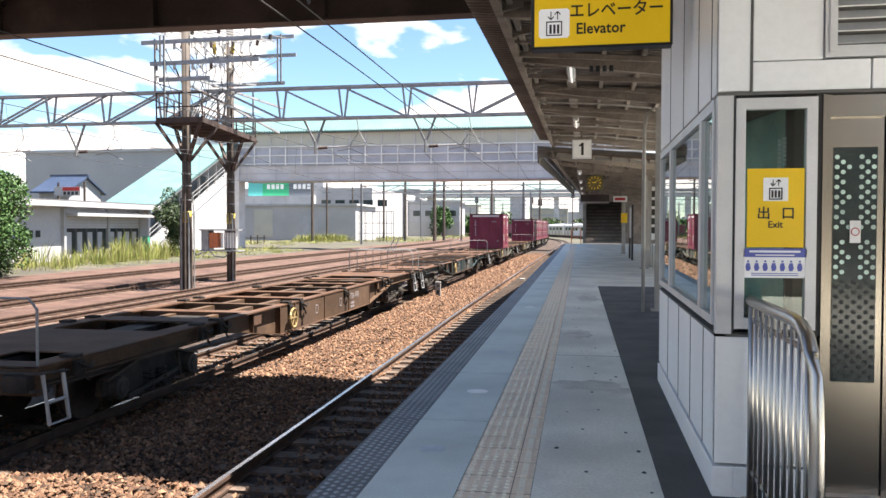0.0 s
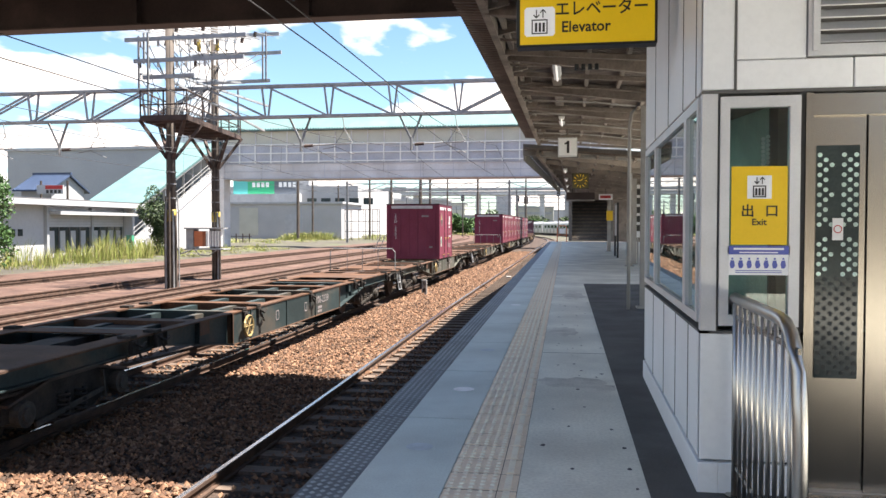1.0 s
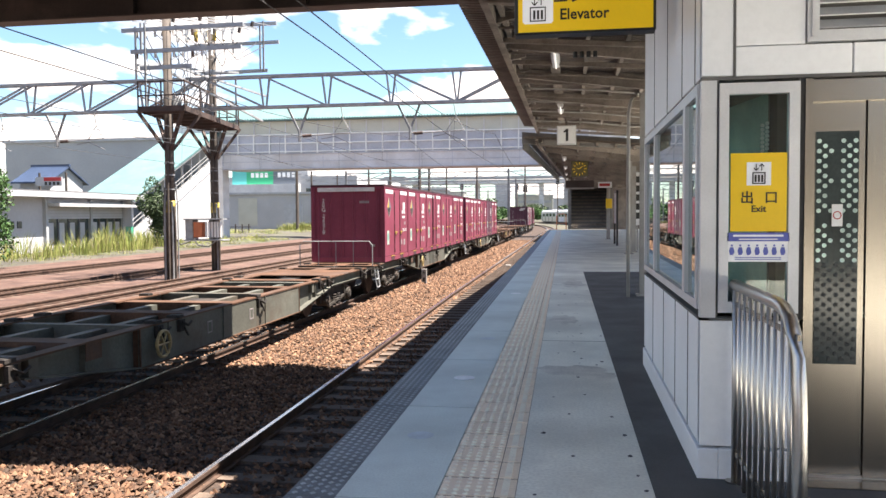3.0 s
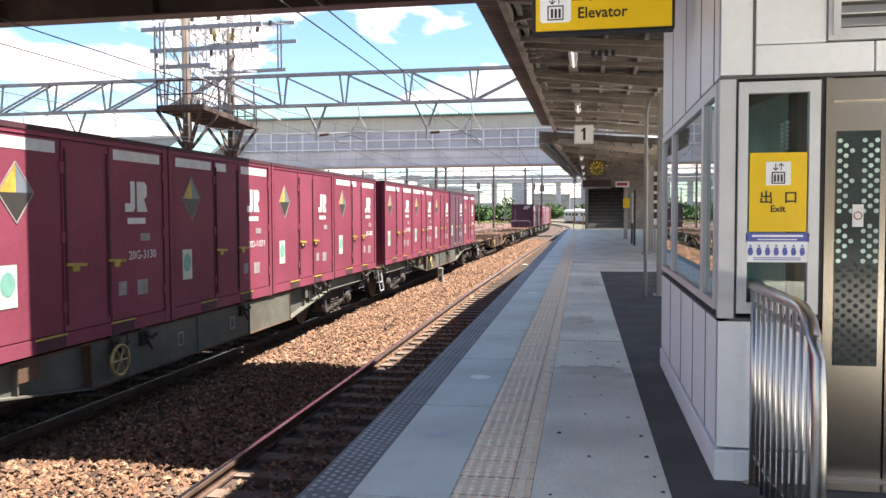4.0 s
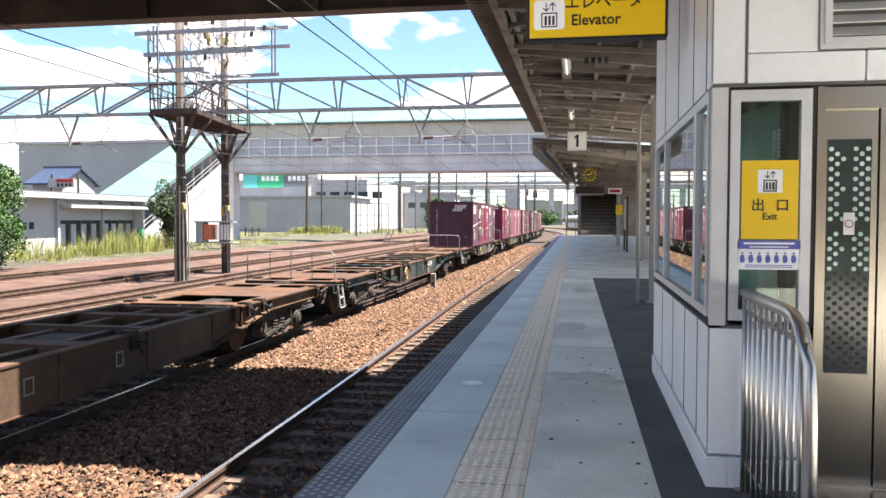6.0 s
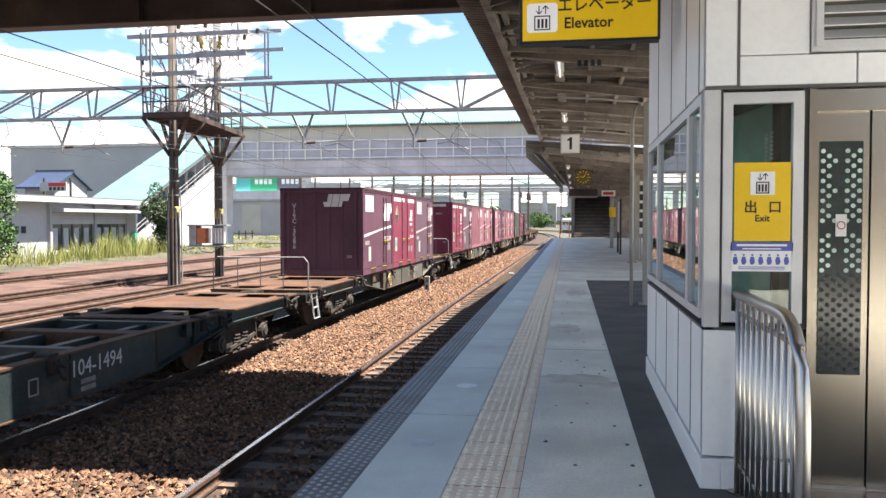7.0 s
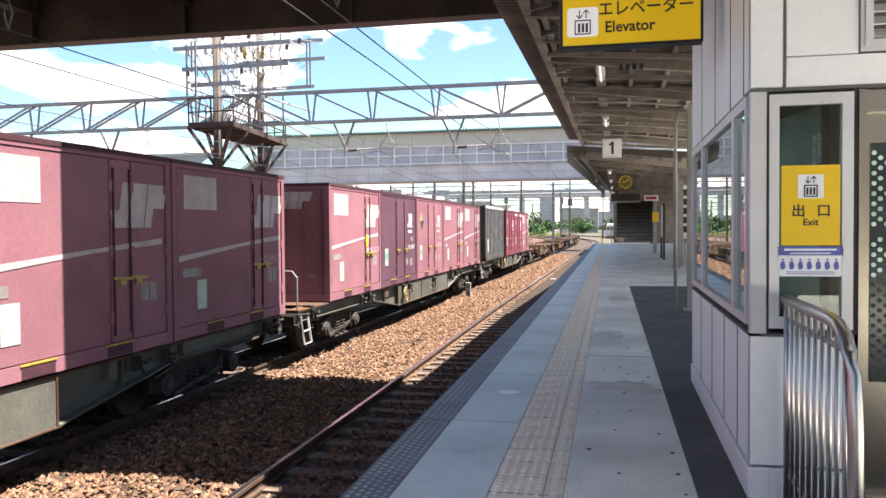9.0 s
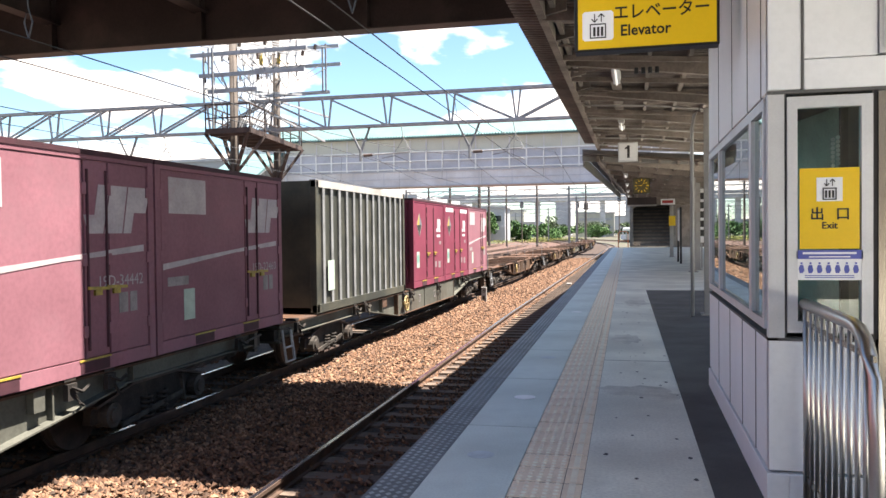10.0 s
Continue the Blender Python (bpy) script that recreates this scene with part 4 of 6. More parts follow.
load(191.85, {0: ("j", "PURPLE", "20D-6730", True), 1: ("f", "TAUPE", "19D-32499", False), 2: ("r", "FADED", "", False), 3: ("f", "FADED", "", False), 4: ("f", "FADED", "19G-9950", False)})
load(212.95, {0: ("f", "FADED", "W19D-10279", False), 1: ("j", "PLUM", "19G-21667", False), 2: ("j", "FADED", "19G-21223", False), 3: ("f", "FADED", "19D-34442", False), 4: ("f", "FADED", "19D-22460", False)})
olive_container(233.3 + 3.03)
load(240.2, {0: ("j", "PURPLE", "", False), 1: ("j", "PURPLE", "", True), 2: ("f", "FADED", "", False)})

# ---- elevator tower ----
EX, EY, EF = 0.70, 4.55, 7.95
tower = thing("elevator_tower", "white panelled elevator tower with glazed sides", "elevator", kind="structure")
part("skirt", Geo().box(EX - 0.012, EY - 0.012, 0, EX + 0.1, EF, 0.17).box(EX + 0.1, EY - 0.012, 0, 1.22, EY + 0.1, 0.17), PANEL, tower, "pale base skirting", bevel=0.006)


def wall_panel(name, x0, y0, z0, x1, y1, z1):
    part(name, Geo().box(x0, y0, z0, x1, y1, z1), PANEL, tower, bevel=0.005)


part("core", Geo().box(EX + 0.07, EY + 0.06, 2.24, 4.2, EF, 6.6).box(EX + 0.07, EY + 0.09, 0, 1.2, EF, 0.93).box(1.2, EY + 0.45, 0, 4.2, EY + 0.5, 6.0), JOINT, tower)
for a, b in ((4.56, 4.775), (4.787, 5.32), (5.332, 6.12), (6.132, 7.05), (7.062, 7.95)):
    wall_panel("wall_panel", EX, a, 2.215, EX + 0.06, b, 6.6)
for a, b in ((4.56, 5.0), (5.012, 5.6), (5.612, 6.3), (6.312, 7.1), (7.112, 7.95)):
    wall_panel("wall_panel", EX, a, 0.185, EX + 0.06, b, 0.885)
wall_panel("corner_panel", EX, EY, 2.22, 0.866, EY + 0.05, 6.6)
wall_panel("corner_panel", EX, EY, 0.185, 1.22, EY + 0.05, 0.885)
wall_panel("lintel_panel", 0.878, EY, 2.215, 1.47, EY + 0.05, 2.375)
wall_panel("lintel_panel", 1.478, EY, 2.215, 2.6, EY + 0.05, 2.375)
wall_panel("upper_panel", 0.878, EY, 2.38, 1.235, EY + 0.05, 6.6)
wall_panel("upper_panel", 1.245, EY, 3.4, 2.6, EY + 0.05, 6.6)
lou = part("louvre", Geo().box(1.24, EY - 0.015, 2.385, 1.30, EY + 0.05, 3.4).box(1.30, EY - 0.015, 2.385, 2.6, EY + 0.05, 2.445).box(1.26, EY - 0.025, 2.41, 1.285, EY, 3.4), ALU, tower, "grey wall louvre")
for i in range(14):
    z = 2.46 + i * 0.065
    part("louvre_blade", Geo().prism([(EY - 0.005, z), (EY + 0.045, z + 0.05), (EY + 0.05, z + 0.045), (EY, z - 0.006)], "x", 1.30, 2.6), ALU, lou)
for yy in (4.781, 5.326, 6.126, 7.056):
    part("panel_joint", Geo().box(EX - 0.003, yy - 0.008, 2.215, EX + 0.01, yy + 0.008, 6.6), JOINT, tower)
for yy in (5.006, 5.606, 6.306, 7.106):
    part("panel_joint", Geo().box(EX - 0.003, yy - 0.006, 0.185, EX + 0.01, yy + 0.006, 0.885), JOINT, tower)
part("panel_joint", Geo().box(0.866, EY - 0.003, 2.215, 0.878, EY + 0.01, 6.6), JOINT, tower)
part("panel_joint", Geo().box(EX - 0.003, EY - 0.003, 2.198, 2.6, EY + 0.01, 2.216), JOINT, tower)
# front window
part("corner_post", Geo().box(EX, EY, 0.90, 0.782, EY + 0.06, 2.2), ALU, tower)
part("sill_strip", Geo().box(EX - 0.004, EY - 0.004, 0.885, 1.22, EY + 0.05, 0.90).box(EX - 0.004, EY - 0.004, 0.885, EX + 0.05, EF, 0.90), JOINT, tower)
wf = part("front_window", Geo().box(0.795, EY - 0.01, 0.93, 0.845, EY + 0.05, 2.18).box(1.155, EY - 0.01, 0.93, 1.21, EY + 0.05, 2.18).box(0.845, EY - 0.01, 2.12, 1.155, EY + 0.05, 2.18).box(0.845, EY - 0.01, 0.93, 1.155, EY + 0.05, 0.99), ALU, tower, "aluminium window frame")
part("pane", Geo().box(0.84, EY + 0.015, 0.98, 1.16, EY + 0.027, 2.13), TINT, wf, "green tinted glass pane").visible_shadow = False
part("post_joint", Geo().box(0.782, EY + 0.012, 0.9, 0.795, EY + 0.05, 2.2).box(1.21, EY + 0.012, 0.9, 1.235, EY + 0.05, 2.2), JOINT, tower)
# side window
sw = part("side_window", Geo().box(EX - 0.012, 4.62, 0.94, EX + 0.05, 7.86, 0.99).box(EX - 0.012, 4.62, 2.13, EX + 0.05, 7.86, 2.19).box(EX - 0.012, 4.62, 0.99, EX + 0.05, 4.67, 2.13).box(EX - 0.012, 7.8, 0.99, EX + 0.05, 7.86, 2.13)
          .box(EX - 0.012, 5.09, 0.99, EX + 0.05, 5.19, 2.13).box(EX - 0.012, 6.9, 0.99, EX + 0.05, 7.0, 2.13), ALU, tower, "aluminium window band")
for a, b in ((4.66, 5.1), (5.18, 6.91), (6.99, 7.81)):
    part("pane", Geo().box(EX + 0.01, a, 0.98, EX + 0.022, b, 2.14), TINT, sw, "reflecting glass pane").visible_shadow = False
part("shaft_back", Geo().box(1.9, EY + 0.5, 0, 1.95, EF, 2.3).box(EX + 0.1, EY + 0.09, 0.9, 1.9, EF, 0.92), SHAFT, tower, "dim elevator shaft wall")
part("guide_rail", Geo().box(1.02, 6.4, 0.93, 1.08, 6.5, 2.24), DARK, tower)
part("rear_wall", Geo().box(EX + 0.06, EF - 0.05, 0.92, 1.9, EF - 0.015, 2.24), REFLTEAL, tower, "rear shaft wall coloured teal for the window's reflections")
part("car_frame", Geo().box(1.13, EY + 0.32, 0.93, 1.17, EY + 0.36, 2.24).box(EX + 0.12, 6.1, 0.93, EX + 0.18, 6.16, 2.24), DARK, tower)
# added panel, slanted to catch sky light and brighten the front window
part("car_panel", Geo().prism([(0.98, 6.9), (1.30, 5.1), (1.34, 5.1), (1.02, 6.9)], "z", 0.93, 2.24), REFLTEAL, tower, "slanted pale green panel added to brighten the front window")
gp = Geo()
for i in range(7):
    for j in range(2):
        gp.prism([(1.075 + 0.026 * j + 0.011 * math.cos(a * math.pi / 5), 1.83 + 0.024 * i + 0.012 * (j % 2) + 0.011 * math.sin(a * math.pi / 5)) for a in range(10)], "y", EY + 0.25, EY + 0.255)
part("inner_dots", gp, WHITE, tower, "pale dots on the inner door glass")
# door
door = part("door_surround", Geo().box(1.235, EY - 0.012, 0.0, 1.272, EY + 0.12, 2.19).box(1.272, EY + 0.03, 2.075, 2.6, EY + 0.1, 2.19), STEEL, tower, "brushed steel door surround")
dp = part("door_leaf", Geo().box(1.272, EY + 0.075, 0.02, 1.565, EY + 0.105, 2.075), STEEL, tower, "brushed steel sliding elevator door")
part("door_leaf", Geo().box(1.572, EY + 0.06, 0.02, 2.4, EY + 0.09, 2.075), STEEL, tower, "brushed steel sliding elevator door")
part("door_window", Geo().box(1.312, EY + 0.066, 0.645, 1.532, EY + 0.0765, 1.915), WINDARK, dp, "dark glass with a dotted pattern")
# clear dots: painted pale above z 1.19 for light behind, dark below
gl, gd = Geo(), Geo()
for i in range(46):
    for j in range(7):
        if (i + j) % 2 == 0:
            x, z = 1.329 + j * 0.031, 0.675 + i * 0.027
            if z > 1.19 and (j == 3 or (j == 2 and i % 3) or i % 17 in (11, 12)):
                continue
            gg = gl if z > 1.19 else gd
            gg.prism([(x + 0.0125 * math.cos(a * math.pi / 5), z + 0.0125 * math.sin(a * math.pi / 5)) for a in range(10)], "y", EY + 0.0635, EY + 0.066)
part("pale_dots", gl, OUTLIGHT, dp, "clear dots painted pale green for the light behind the glass")
part("dark_dots", gd, DARK, dp, "clear dots painted dark where little light shows behind the glass")
part("sill", Geo().box(1.235, EY - 0.1, 0.0, 2.6, EY + 0.12, 0.012), STEEL, tower, "metal door sill")
part("sill_track", Geo().box(1.272, EY + 0.07, 0.012, 2.6, EY + 0.085, 0.03).box(1.272, EY + 0.1, 0.012, 2.6, EY + 0.11, 0.02), CHROME, tower)

# unseen wall behind the viewpoint, added to darken what the steel door reflects
solid("unseen_reflection_wall", Geo().box(-0.2, -9.3, 0, 7.6, -9.0, 4.0), CANOPY, "unseen plain brown wall added to darken the door's reflection", "wall", kind="structure")

# ---- bridge overhead ----
BZ, BY0, BY1 = 4.95, 7.9, 13.0
over = thing("bridge_overhead", "dark brown riveted girder bridge crossing overhead", "bridge", kind="structure")
for y in (BY0, BY1):
    part("girder", Geo().box(-45, y - 0.02, BZ + 0.02, 9, y + 0.02, BZ + 1.5), GIRDER, over)
    part("bottom_flange", Geo().box(-45, y - 0.17, BZ - 0.01, 9, y + 0.17, BZ + 0.02), GIRDER, over)
part("deck", Geo().box(-45, BY0 - 0.3, BZ + 1.5, 9, BY1 + 0.3, BZ + 1.8), GIRDER, over)
# unseen block above the deck, added to cut sky light on the shaded tracks
part("concourse", Geo().box(-45, BY0, BZ + 1.8, 9, BY1, BZ + 8.0), WALLG, over, "unseen plain block added above the girders to hold back sky light")
for i in range(14):
    x = -38.5 + i * 3.1
    part("cross_girder", Geo().box(x - 0.02, BY0 + 0.02, BZ + 0.55, x + 0.02, BY1 - 0.02, BZ + 1.5).box(x - 0.14, BY0 + 0.02, BZ + 0.52, x + 0.14, BY1 - 0.02, BZ + 0.55), GIRDER, over)
    part("web_stiffener", Geo().box(x - 0.05, BY1 - 0.16, BZ + 0.02, x + 0.05, BY1 - 0.02, BZ + 1.5), GIRDER, over)
for i in range(9):
    y = BY0 + 0.55 + i * 0.5
    part("stringer", Geo().box(-45, y - 0.04, BZ + 1.25, 9, y + 0.04, BZ + 1.5), GIRDER, over)

# ---- platform canopy ----
can = thing("platform_canopy", "brown steel platform canopy with corrugated roof sheets", "canopy", kind="structure")


def canopy_run(y0, y1, xa0, xa1, z, slope, xr, pitch=0.13):
    g = Geo()
    k = int((y1 - y0) / pitch)
    prof = [(i * pitch + o, h) for i in range(k) for o, h in ((0, 0), (0.42 * pitch, 0), (0.52 * pitch, 0.06), (0.90 * pitch, 0.06))]
    for i, (d, h) in enumerate(prof):
        y, xa = y0 + d, xa0 + (xa1 - xa0) * d / (y1 - y0)
        o = len(g.v)
        g.v += [(xa, y, z + h), (xr, y, z + h - slope * (xr - xa)), (xa, y, z + h + 0.008), (xr, y, z + h + 0.008 - slope * (xr - xa))]
        if i:
            p = o - 4
            g.f += [(p, p + 1, o + 1, o), (p + 2, o + 2, o + 3, p + 3), (p, o, o + 2, p + 2)]
    part("roof_sheet", g, ROOFSHEET, can, "weathered corrugated roof sheet")
    i = 0
    y = y0 + 0.6
    while y < y1:
        f = (y - y0) / (y1 - y0)
        xa = xa0 + (xa1 - xa0) * f + 0.45
        za, zb = z - slope * 0.45, z - slope * (xr - xa0)
        part("rafter", Geo().prism([(xa, za - 0.02), (xr, zb - 0.02), (xr, zb - 0.42), (xa, za - 0.16)], "y", y - 0.05, y + 0.05), CANOPY, can)
        y += 2.6
        i += 1
    for q in range(7):
        x = xa0 + 0.55 + q * 0.55
        zz = z - slope * (x - xa0)
        part("purlin", Geo().box(x - 0.03, y0, zz - 0.10, x + 0.03, y1, zz - 0.01), CANOPY, can)
    part("edge_beam", Geo().bar((xa0 + 0.42, y0, z - 0.13), (xa1 + 0.42, y1, z - 0.13), 0.09, 0.2), CANOPY, can)


canopy_run(-12.0, 24.6, -1.42, -1.42, 4.14, 0.07, 3.9)
canopy_run(24.2, 50.0, -1.45, -0.75, 3.78, 0.09, 7.4)
canopy_run(49.9, 76.0, -0.75, -0.45, 4.25, 0.05, 7.4)
part("fascia", Geo().prism([(-1.5, 3.62), (-1.5, 3.98), (3.9, 3.55), (3.9, 3.30)], "y", 24.55, 24.68), FASCIA, can, "pale end fascia")
part("fascia_edge", Geo().bar((-1.47, 24.68, 3.62), (-0.77, 50.0, 3.62), 0.05, 0.3), FASCIA, can)
for y, x in ((14.6, 1.30), (29.5, 2.05), (31.2, 2.32), (46.0, 2.05), (-4.0, 2.6)):
    c = part("column", Geo().box(x - 0.1, y - 0.09, 0, x + 0.1, y - 0.075, 3.6).box(x - 0.1, y + 0.075, 0, x + 0.1, y + 0.09, 3.6).box(x - 0.008, y - 0.075, 0, x + 0.008, y + 0.075, 3.6), CREAM, can, "pale steel column")
    part("base_plate", Geo().box(x - 0.16, y - 0.15, 0.004, x + 0.16, y + 0.15, 0.03), CREAM, c)

# ---- stairs and shutter at the far end of the platform ----
st = thing("stair_house", "stairway with dark steps below the footbridge", "stairs", kind="structure")
part("side_wall", Geo().box(-0.35, 76.0, 0, -0.05, 92, 8.0).box(3.5, 76.0, 0, 3.8, 92, 8.0), FASCIA, st)
part("head", Geo().box(-0.35, 76.0, 4.3, 3.8, 76.3, 5.2), FASCIA, st)
for i in range(26):
    part("stair_step", Geo().box(-0.05, 76.4 + i * 0.29, 0, 3.5, 76.4 + (i + 1) * 0.29 - 0.01, 0.17 * (i + 1)), JOINT if i % 2 else CANOPY, st)
part("side_block", Geo().box(3.8, 76.2, 0, 7.6, 78, 5.2), CANOPY, st)
part("ceiling_slab", Geo().box(-0.35, 77, 4.9, 3.8, 92, 5.1), CANOPY, st)

# ---- electric line portal ----
portal = thing("line_portal", "grey lattice portal beam spanning all the tracks", "portal", kind="structure")
TY, TZ0, TZ1 = 34.0, 6.30, 7.66
for y in (TY - 0.16, TY + 0.16):
    part("chord", Geo().bar((-48, y, TZ1), (6, y, TZ1), 0.11, 0.11), GALV, portal)
    part("chord", Geo().bar((-48, y, TZ0), (6, y, TZ0), 0.11, 0.11), GALV, portal)
    for i in range(19):
        x = -48.05 + i * 2.88
        part("strut", Geo().bar((x, y, TZ0), (x + (0.17 if y > TY else -0.17), y, TZ1), 0.075), GALV, portal)
        a, b = ((x, y, TZ0), (x + 2.88, y, TZ1)) if x < -17.5 or -6.5 < x < -4 else ((x, y, TZ1), (x + 2.88, y, TZ0))
        part("brace", Geo().bar(a, b, 0.08), GALV, portal)

# ---- footbridge ----
FY = 92.0
fb = thing("footbridge", "pale footbridge with panelled sides and a teal roof", "bridge", kind="structure")
part("lower_girder", Geo().box(-42, FY, 7.2, 6, FY + 0.3, 8.95), FB_WHITE, fb, bevel=0.03)
part("flange", Geo().box(-42, FY - 0.2, 7.08, 6, FY + 4.2, 7.2), FB_GREY, fb)
part("upper_band", Geo().box(-42, FY + 0.05, 8.95, 6, FY + 0.3, 11.2), FB_GREY, fb)
part("window_band", Geo().box(-42, FY + 0.15, 11.2, 6, FY + 0.35, 13.0), FB_CREAM, fb)
part("back_wall", Geo().box(-42, FY + 3.8, 7.2, 6, FY + 4.1, 13.0), FB_WHITE, fb)
part("roof", Geo().prism([(FY - 0.4, 13.0), (FY + 2.1, 14.6), (FY + 4.6, 13.0), (FY + 4.6, 12.85), (FY - 0.4, 12.85)], "x", -44, 6), TEAL, fb)
for i in range(25):
    x = -42 + i * 2.0
    part("mullion", Geo().box(x - 0.06, FY + 0.05, 11.2, x + 0.06, FY + 0.16, 13.0), FB_WHITE, fb)
    part("rail_post", Geo().box(x - 0.075, FY - 0.12, 8.95, x + 0.075, FY - 0.04, 11.2), CERAMIC, fb)
for z in (9.1, 10.1, 11.15):
    part("side_rail", Geo().box(-42, FY - 0.14, z, 6, FY - 0.04, z + 0.13), CERAMIC, fb)
g = Geo()
for i in range(150):
    x = -43.9 + i * 0.333
    g.prism([(x, 12.98), (x + 0.18, 12.98), (x + 0.13, 13.12), (x + 0.05, 13.12)], "y", FY - 0.55, FY - 0.35)
part("roof_edge", g, TEAL, fb, "scalloped roof sheet edge")
# the shadow below the roof edge, drawn as a grey strip
part("eaves_shadow_strip", Geo().box(-42, FY - 0.1, 12.82, 6, FY + 0.12, 12.95), GALVD, fb, "grey strip painting the shadow under the eaves")
for i in range(13):
    x = -41 + i * 3.9
    part("girder_seam", Geo().box(x - 0.03, FY - 0.03, 7.2, x + 0.03, FY, 8.95), FB_GREY, fb)
part("girder_rim", Geo().box(-42, FY - 0.12, 8.85, 6, FY, 8.95).box(-42, FY - 0.06, 7.95, 6, FY, 8.02), FB_GREY, fb)
part("pillar", Geo().box(-43.3, FY - 0.2, -1.3, -42.0, FY + 1.6, 9.0), FB_WHITE, fb, "broad pale pillar")
# stair wing
for nm, xa, xb in (("stair_wing", -43.4, -43.0), ("stair_far_wall", -47.6, -47.2)):
    part(nm, Geo().prism([(92.0, -1.4), (72.6, -1.4), (72.6, -0.4), (92.0, 8.4)], "x", xa, xb), WALLW, fb, "sloping white stair wall")
part("stair_roof", Geo().prism([(92.0, 11.4), (72.4, 2.95), (72.4, 3.2), (92.0, 11.65)], "x", -48.6, -42.4), TEAL, fb, "sloping teal roof")
for i in range(9):
    y = 73.4 + i * 2.1
    part("stair_post", Geo().box(-43.35, y - 0.07, -0.2 + (y - 72.6) * 0.4536, -43.1, y + 0.07, 3.0 + (y - 72.6) * 0.431), FB_WHITE, fb)
for o in (0.45, 0.95, 1.4):
    part("stair_rail", Geo().bar((-42.95, 73.0, -0.25 + o), (-42.95, 92.0, 8.35 + o), 0.07), GALVD, fb)
part("stair_eaves", Geo().bar((-42.5, 72.4, 2.9), (-42.5, 92.0, 11.35), 0.16, 0.22), GALVD, fb, "grey eaves of the stair roof")
part("wall_rib", Geo().bar((-42.97, 73.0, -1.0), (-42.97, 92.0, 7.5), 0.05, 0.14), FB_GREY, fb)
part("stair_back", Geo().box(-47.8, 92, -1.3, -43.0, 94, 12.6), FB_WHITE, fb)

# ---- station house ----
sh = thing("station_house", "low white station house with flat roof and dark doors", "building", kind="structure")
part("wall", Geo().box(-52, 44, -1.4, -39.5, 67, 3.0), WALLW, sh)
part("roof_slab", Geo().box(-53, 43, 3.0, -38.4, 68, 3.4), SHUTGREY, sh)
part("roof_top", Geo().box(-52.9, 43.1, 3.4, -38.5, 67.9, 3.5), ROOFGREY, sh)
part("canopy_band", Geo().box(-39.4, 55, 2.3, -38.3, 66.5, 2.55), WALLW, sh)
for a, b in ((55.0, 60.3), (60.7, 65.2)):
    sb = part("shutter_box", Geo().box(-39.5, a, 1.35, -39.3, b, 2.7), SHUTGREY, sh, "grey shutter box")
    for q in range(5):
        part("shutter_rib", Geo().box(-39.3, a + 0.05, 1.5 + q * 0.24, -39.285, b - 0.05, 1.56 + q * 0.24), WALLG, sb)
    w = part("door_opening", Geo().box(-39.5, a, -1.1, -39.44, b, 1.35), WINDARK, sh, "dark glazed doors")
    for q in range(4):
        y = a + (b - a) * (q + 0.12) / 4
        part("white_leaf", Geo().box(-39.44, y, -1.0, -39.40, y + 0.62, 1.05), WALLW, w, "white door leaf")
        part("door_post", Geo().box(-39.44, y - 0.22, -1.1, -39.38, y - 0.12, 1.35), ROOFGREY, w)
for y in (54.8, 60.5, 65.3):
    part("porch_column", Geo().box(-39.5, y - 0.14, -1.3, -39.22, y + 0.14, 2.9), WALLG, sh)
part("green_panel", Geo().box(-39.5, 65.3, -1.1, -39.3, 66.9, 0.6), GREEN, sh)
for a in (50.2, 51.0, 51.8):
    part("small_window", Geo().box(-39.5, a, 0.7, -39.44, a + 0.45, 1.2), WINDARK, sh)
# back buildings
bb = thing("warehouse", "large plain grey clad warehouse", "building", kind="structure")
part("wall", Geo().box(-87, 112, -1.3, -60, 119, 13.0), WALLG, bb)
part("roof_edge", Geo().box(-87.3, 111.7, 13.0, -59.7, 119.3, 13.4), SHUTGREY, bb)
wb = thing("office_building", "small white office with dark windows", "building", kind="structure")
part("wall", Geo().box(-84, 82, -1.3, -66.5, 84, 6.9), WALLW, wb)
part("roof_edge", Geo().box(-84.3, 81.6, 6.9, -66.1, 84.3, 7.3), SHUTGREY, wb)
for i in range(5):
    part("window", Geo().box(-82 + i * 3, 81.94, 4.4, -80 + i * 3, 82, 5.8), WINDARK, wb)
hs = thing("house", "small house with blue tiled roof and a signboard", "house", kind="structure")
hs.location.x = -4.9
part("wall", Geo().box(-64.2, 91.4, -1.3, -60.0, 98.2, 6.2), WALLW, hs)
part("gable", Geo().prism([(91.4, 6.2), (94.8, 7.9), (98.2, 6.2)], "x", -60.3, -60.0), WALLG, hs)
part("roof", Geo().prism([(90.6, 5.95), (94.8, 8.1), (99.0, 5.95), (99.0, 5.75), (94.8, 7.9), (90.6, 5.75)], "x", -64.9, -59.6), BLUETILE, hs, "blue tiled gable roof")
part("ridge", Geo().box(-65.0, 94.6, 8.05, -59.5, 95.0, 8.35), BLUETILE, hs)
for i in range(14):
    x = -64.7 + i * 0.38
    part("tile_row", Geo().bar((x, 90.6, 5.99), (x, 94.7, 8.13), 0.09, 0.07), BLUETILE, hs)
part("signboard", Geo().box(-60.6, 89.4, 5.35, -57.0, 89.6, 6.45), WALLW, hs, "white signboard with red and black bars")
part("sign_band", Geo().box(-59.4, 89.37, 5.95, -57.1, 89.4, 6.4), RED, hs)
for i in range(4):
    part("sign_bar", Geo().box(-59.3 + i * 0.55, 89.37, 5.45, -58.95 + i * 0.55, 89.4, 5.85), INK, hs)
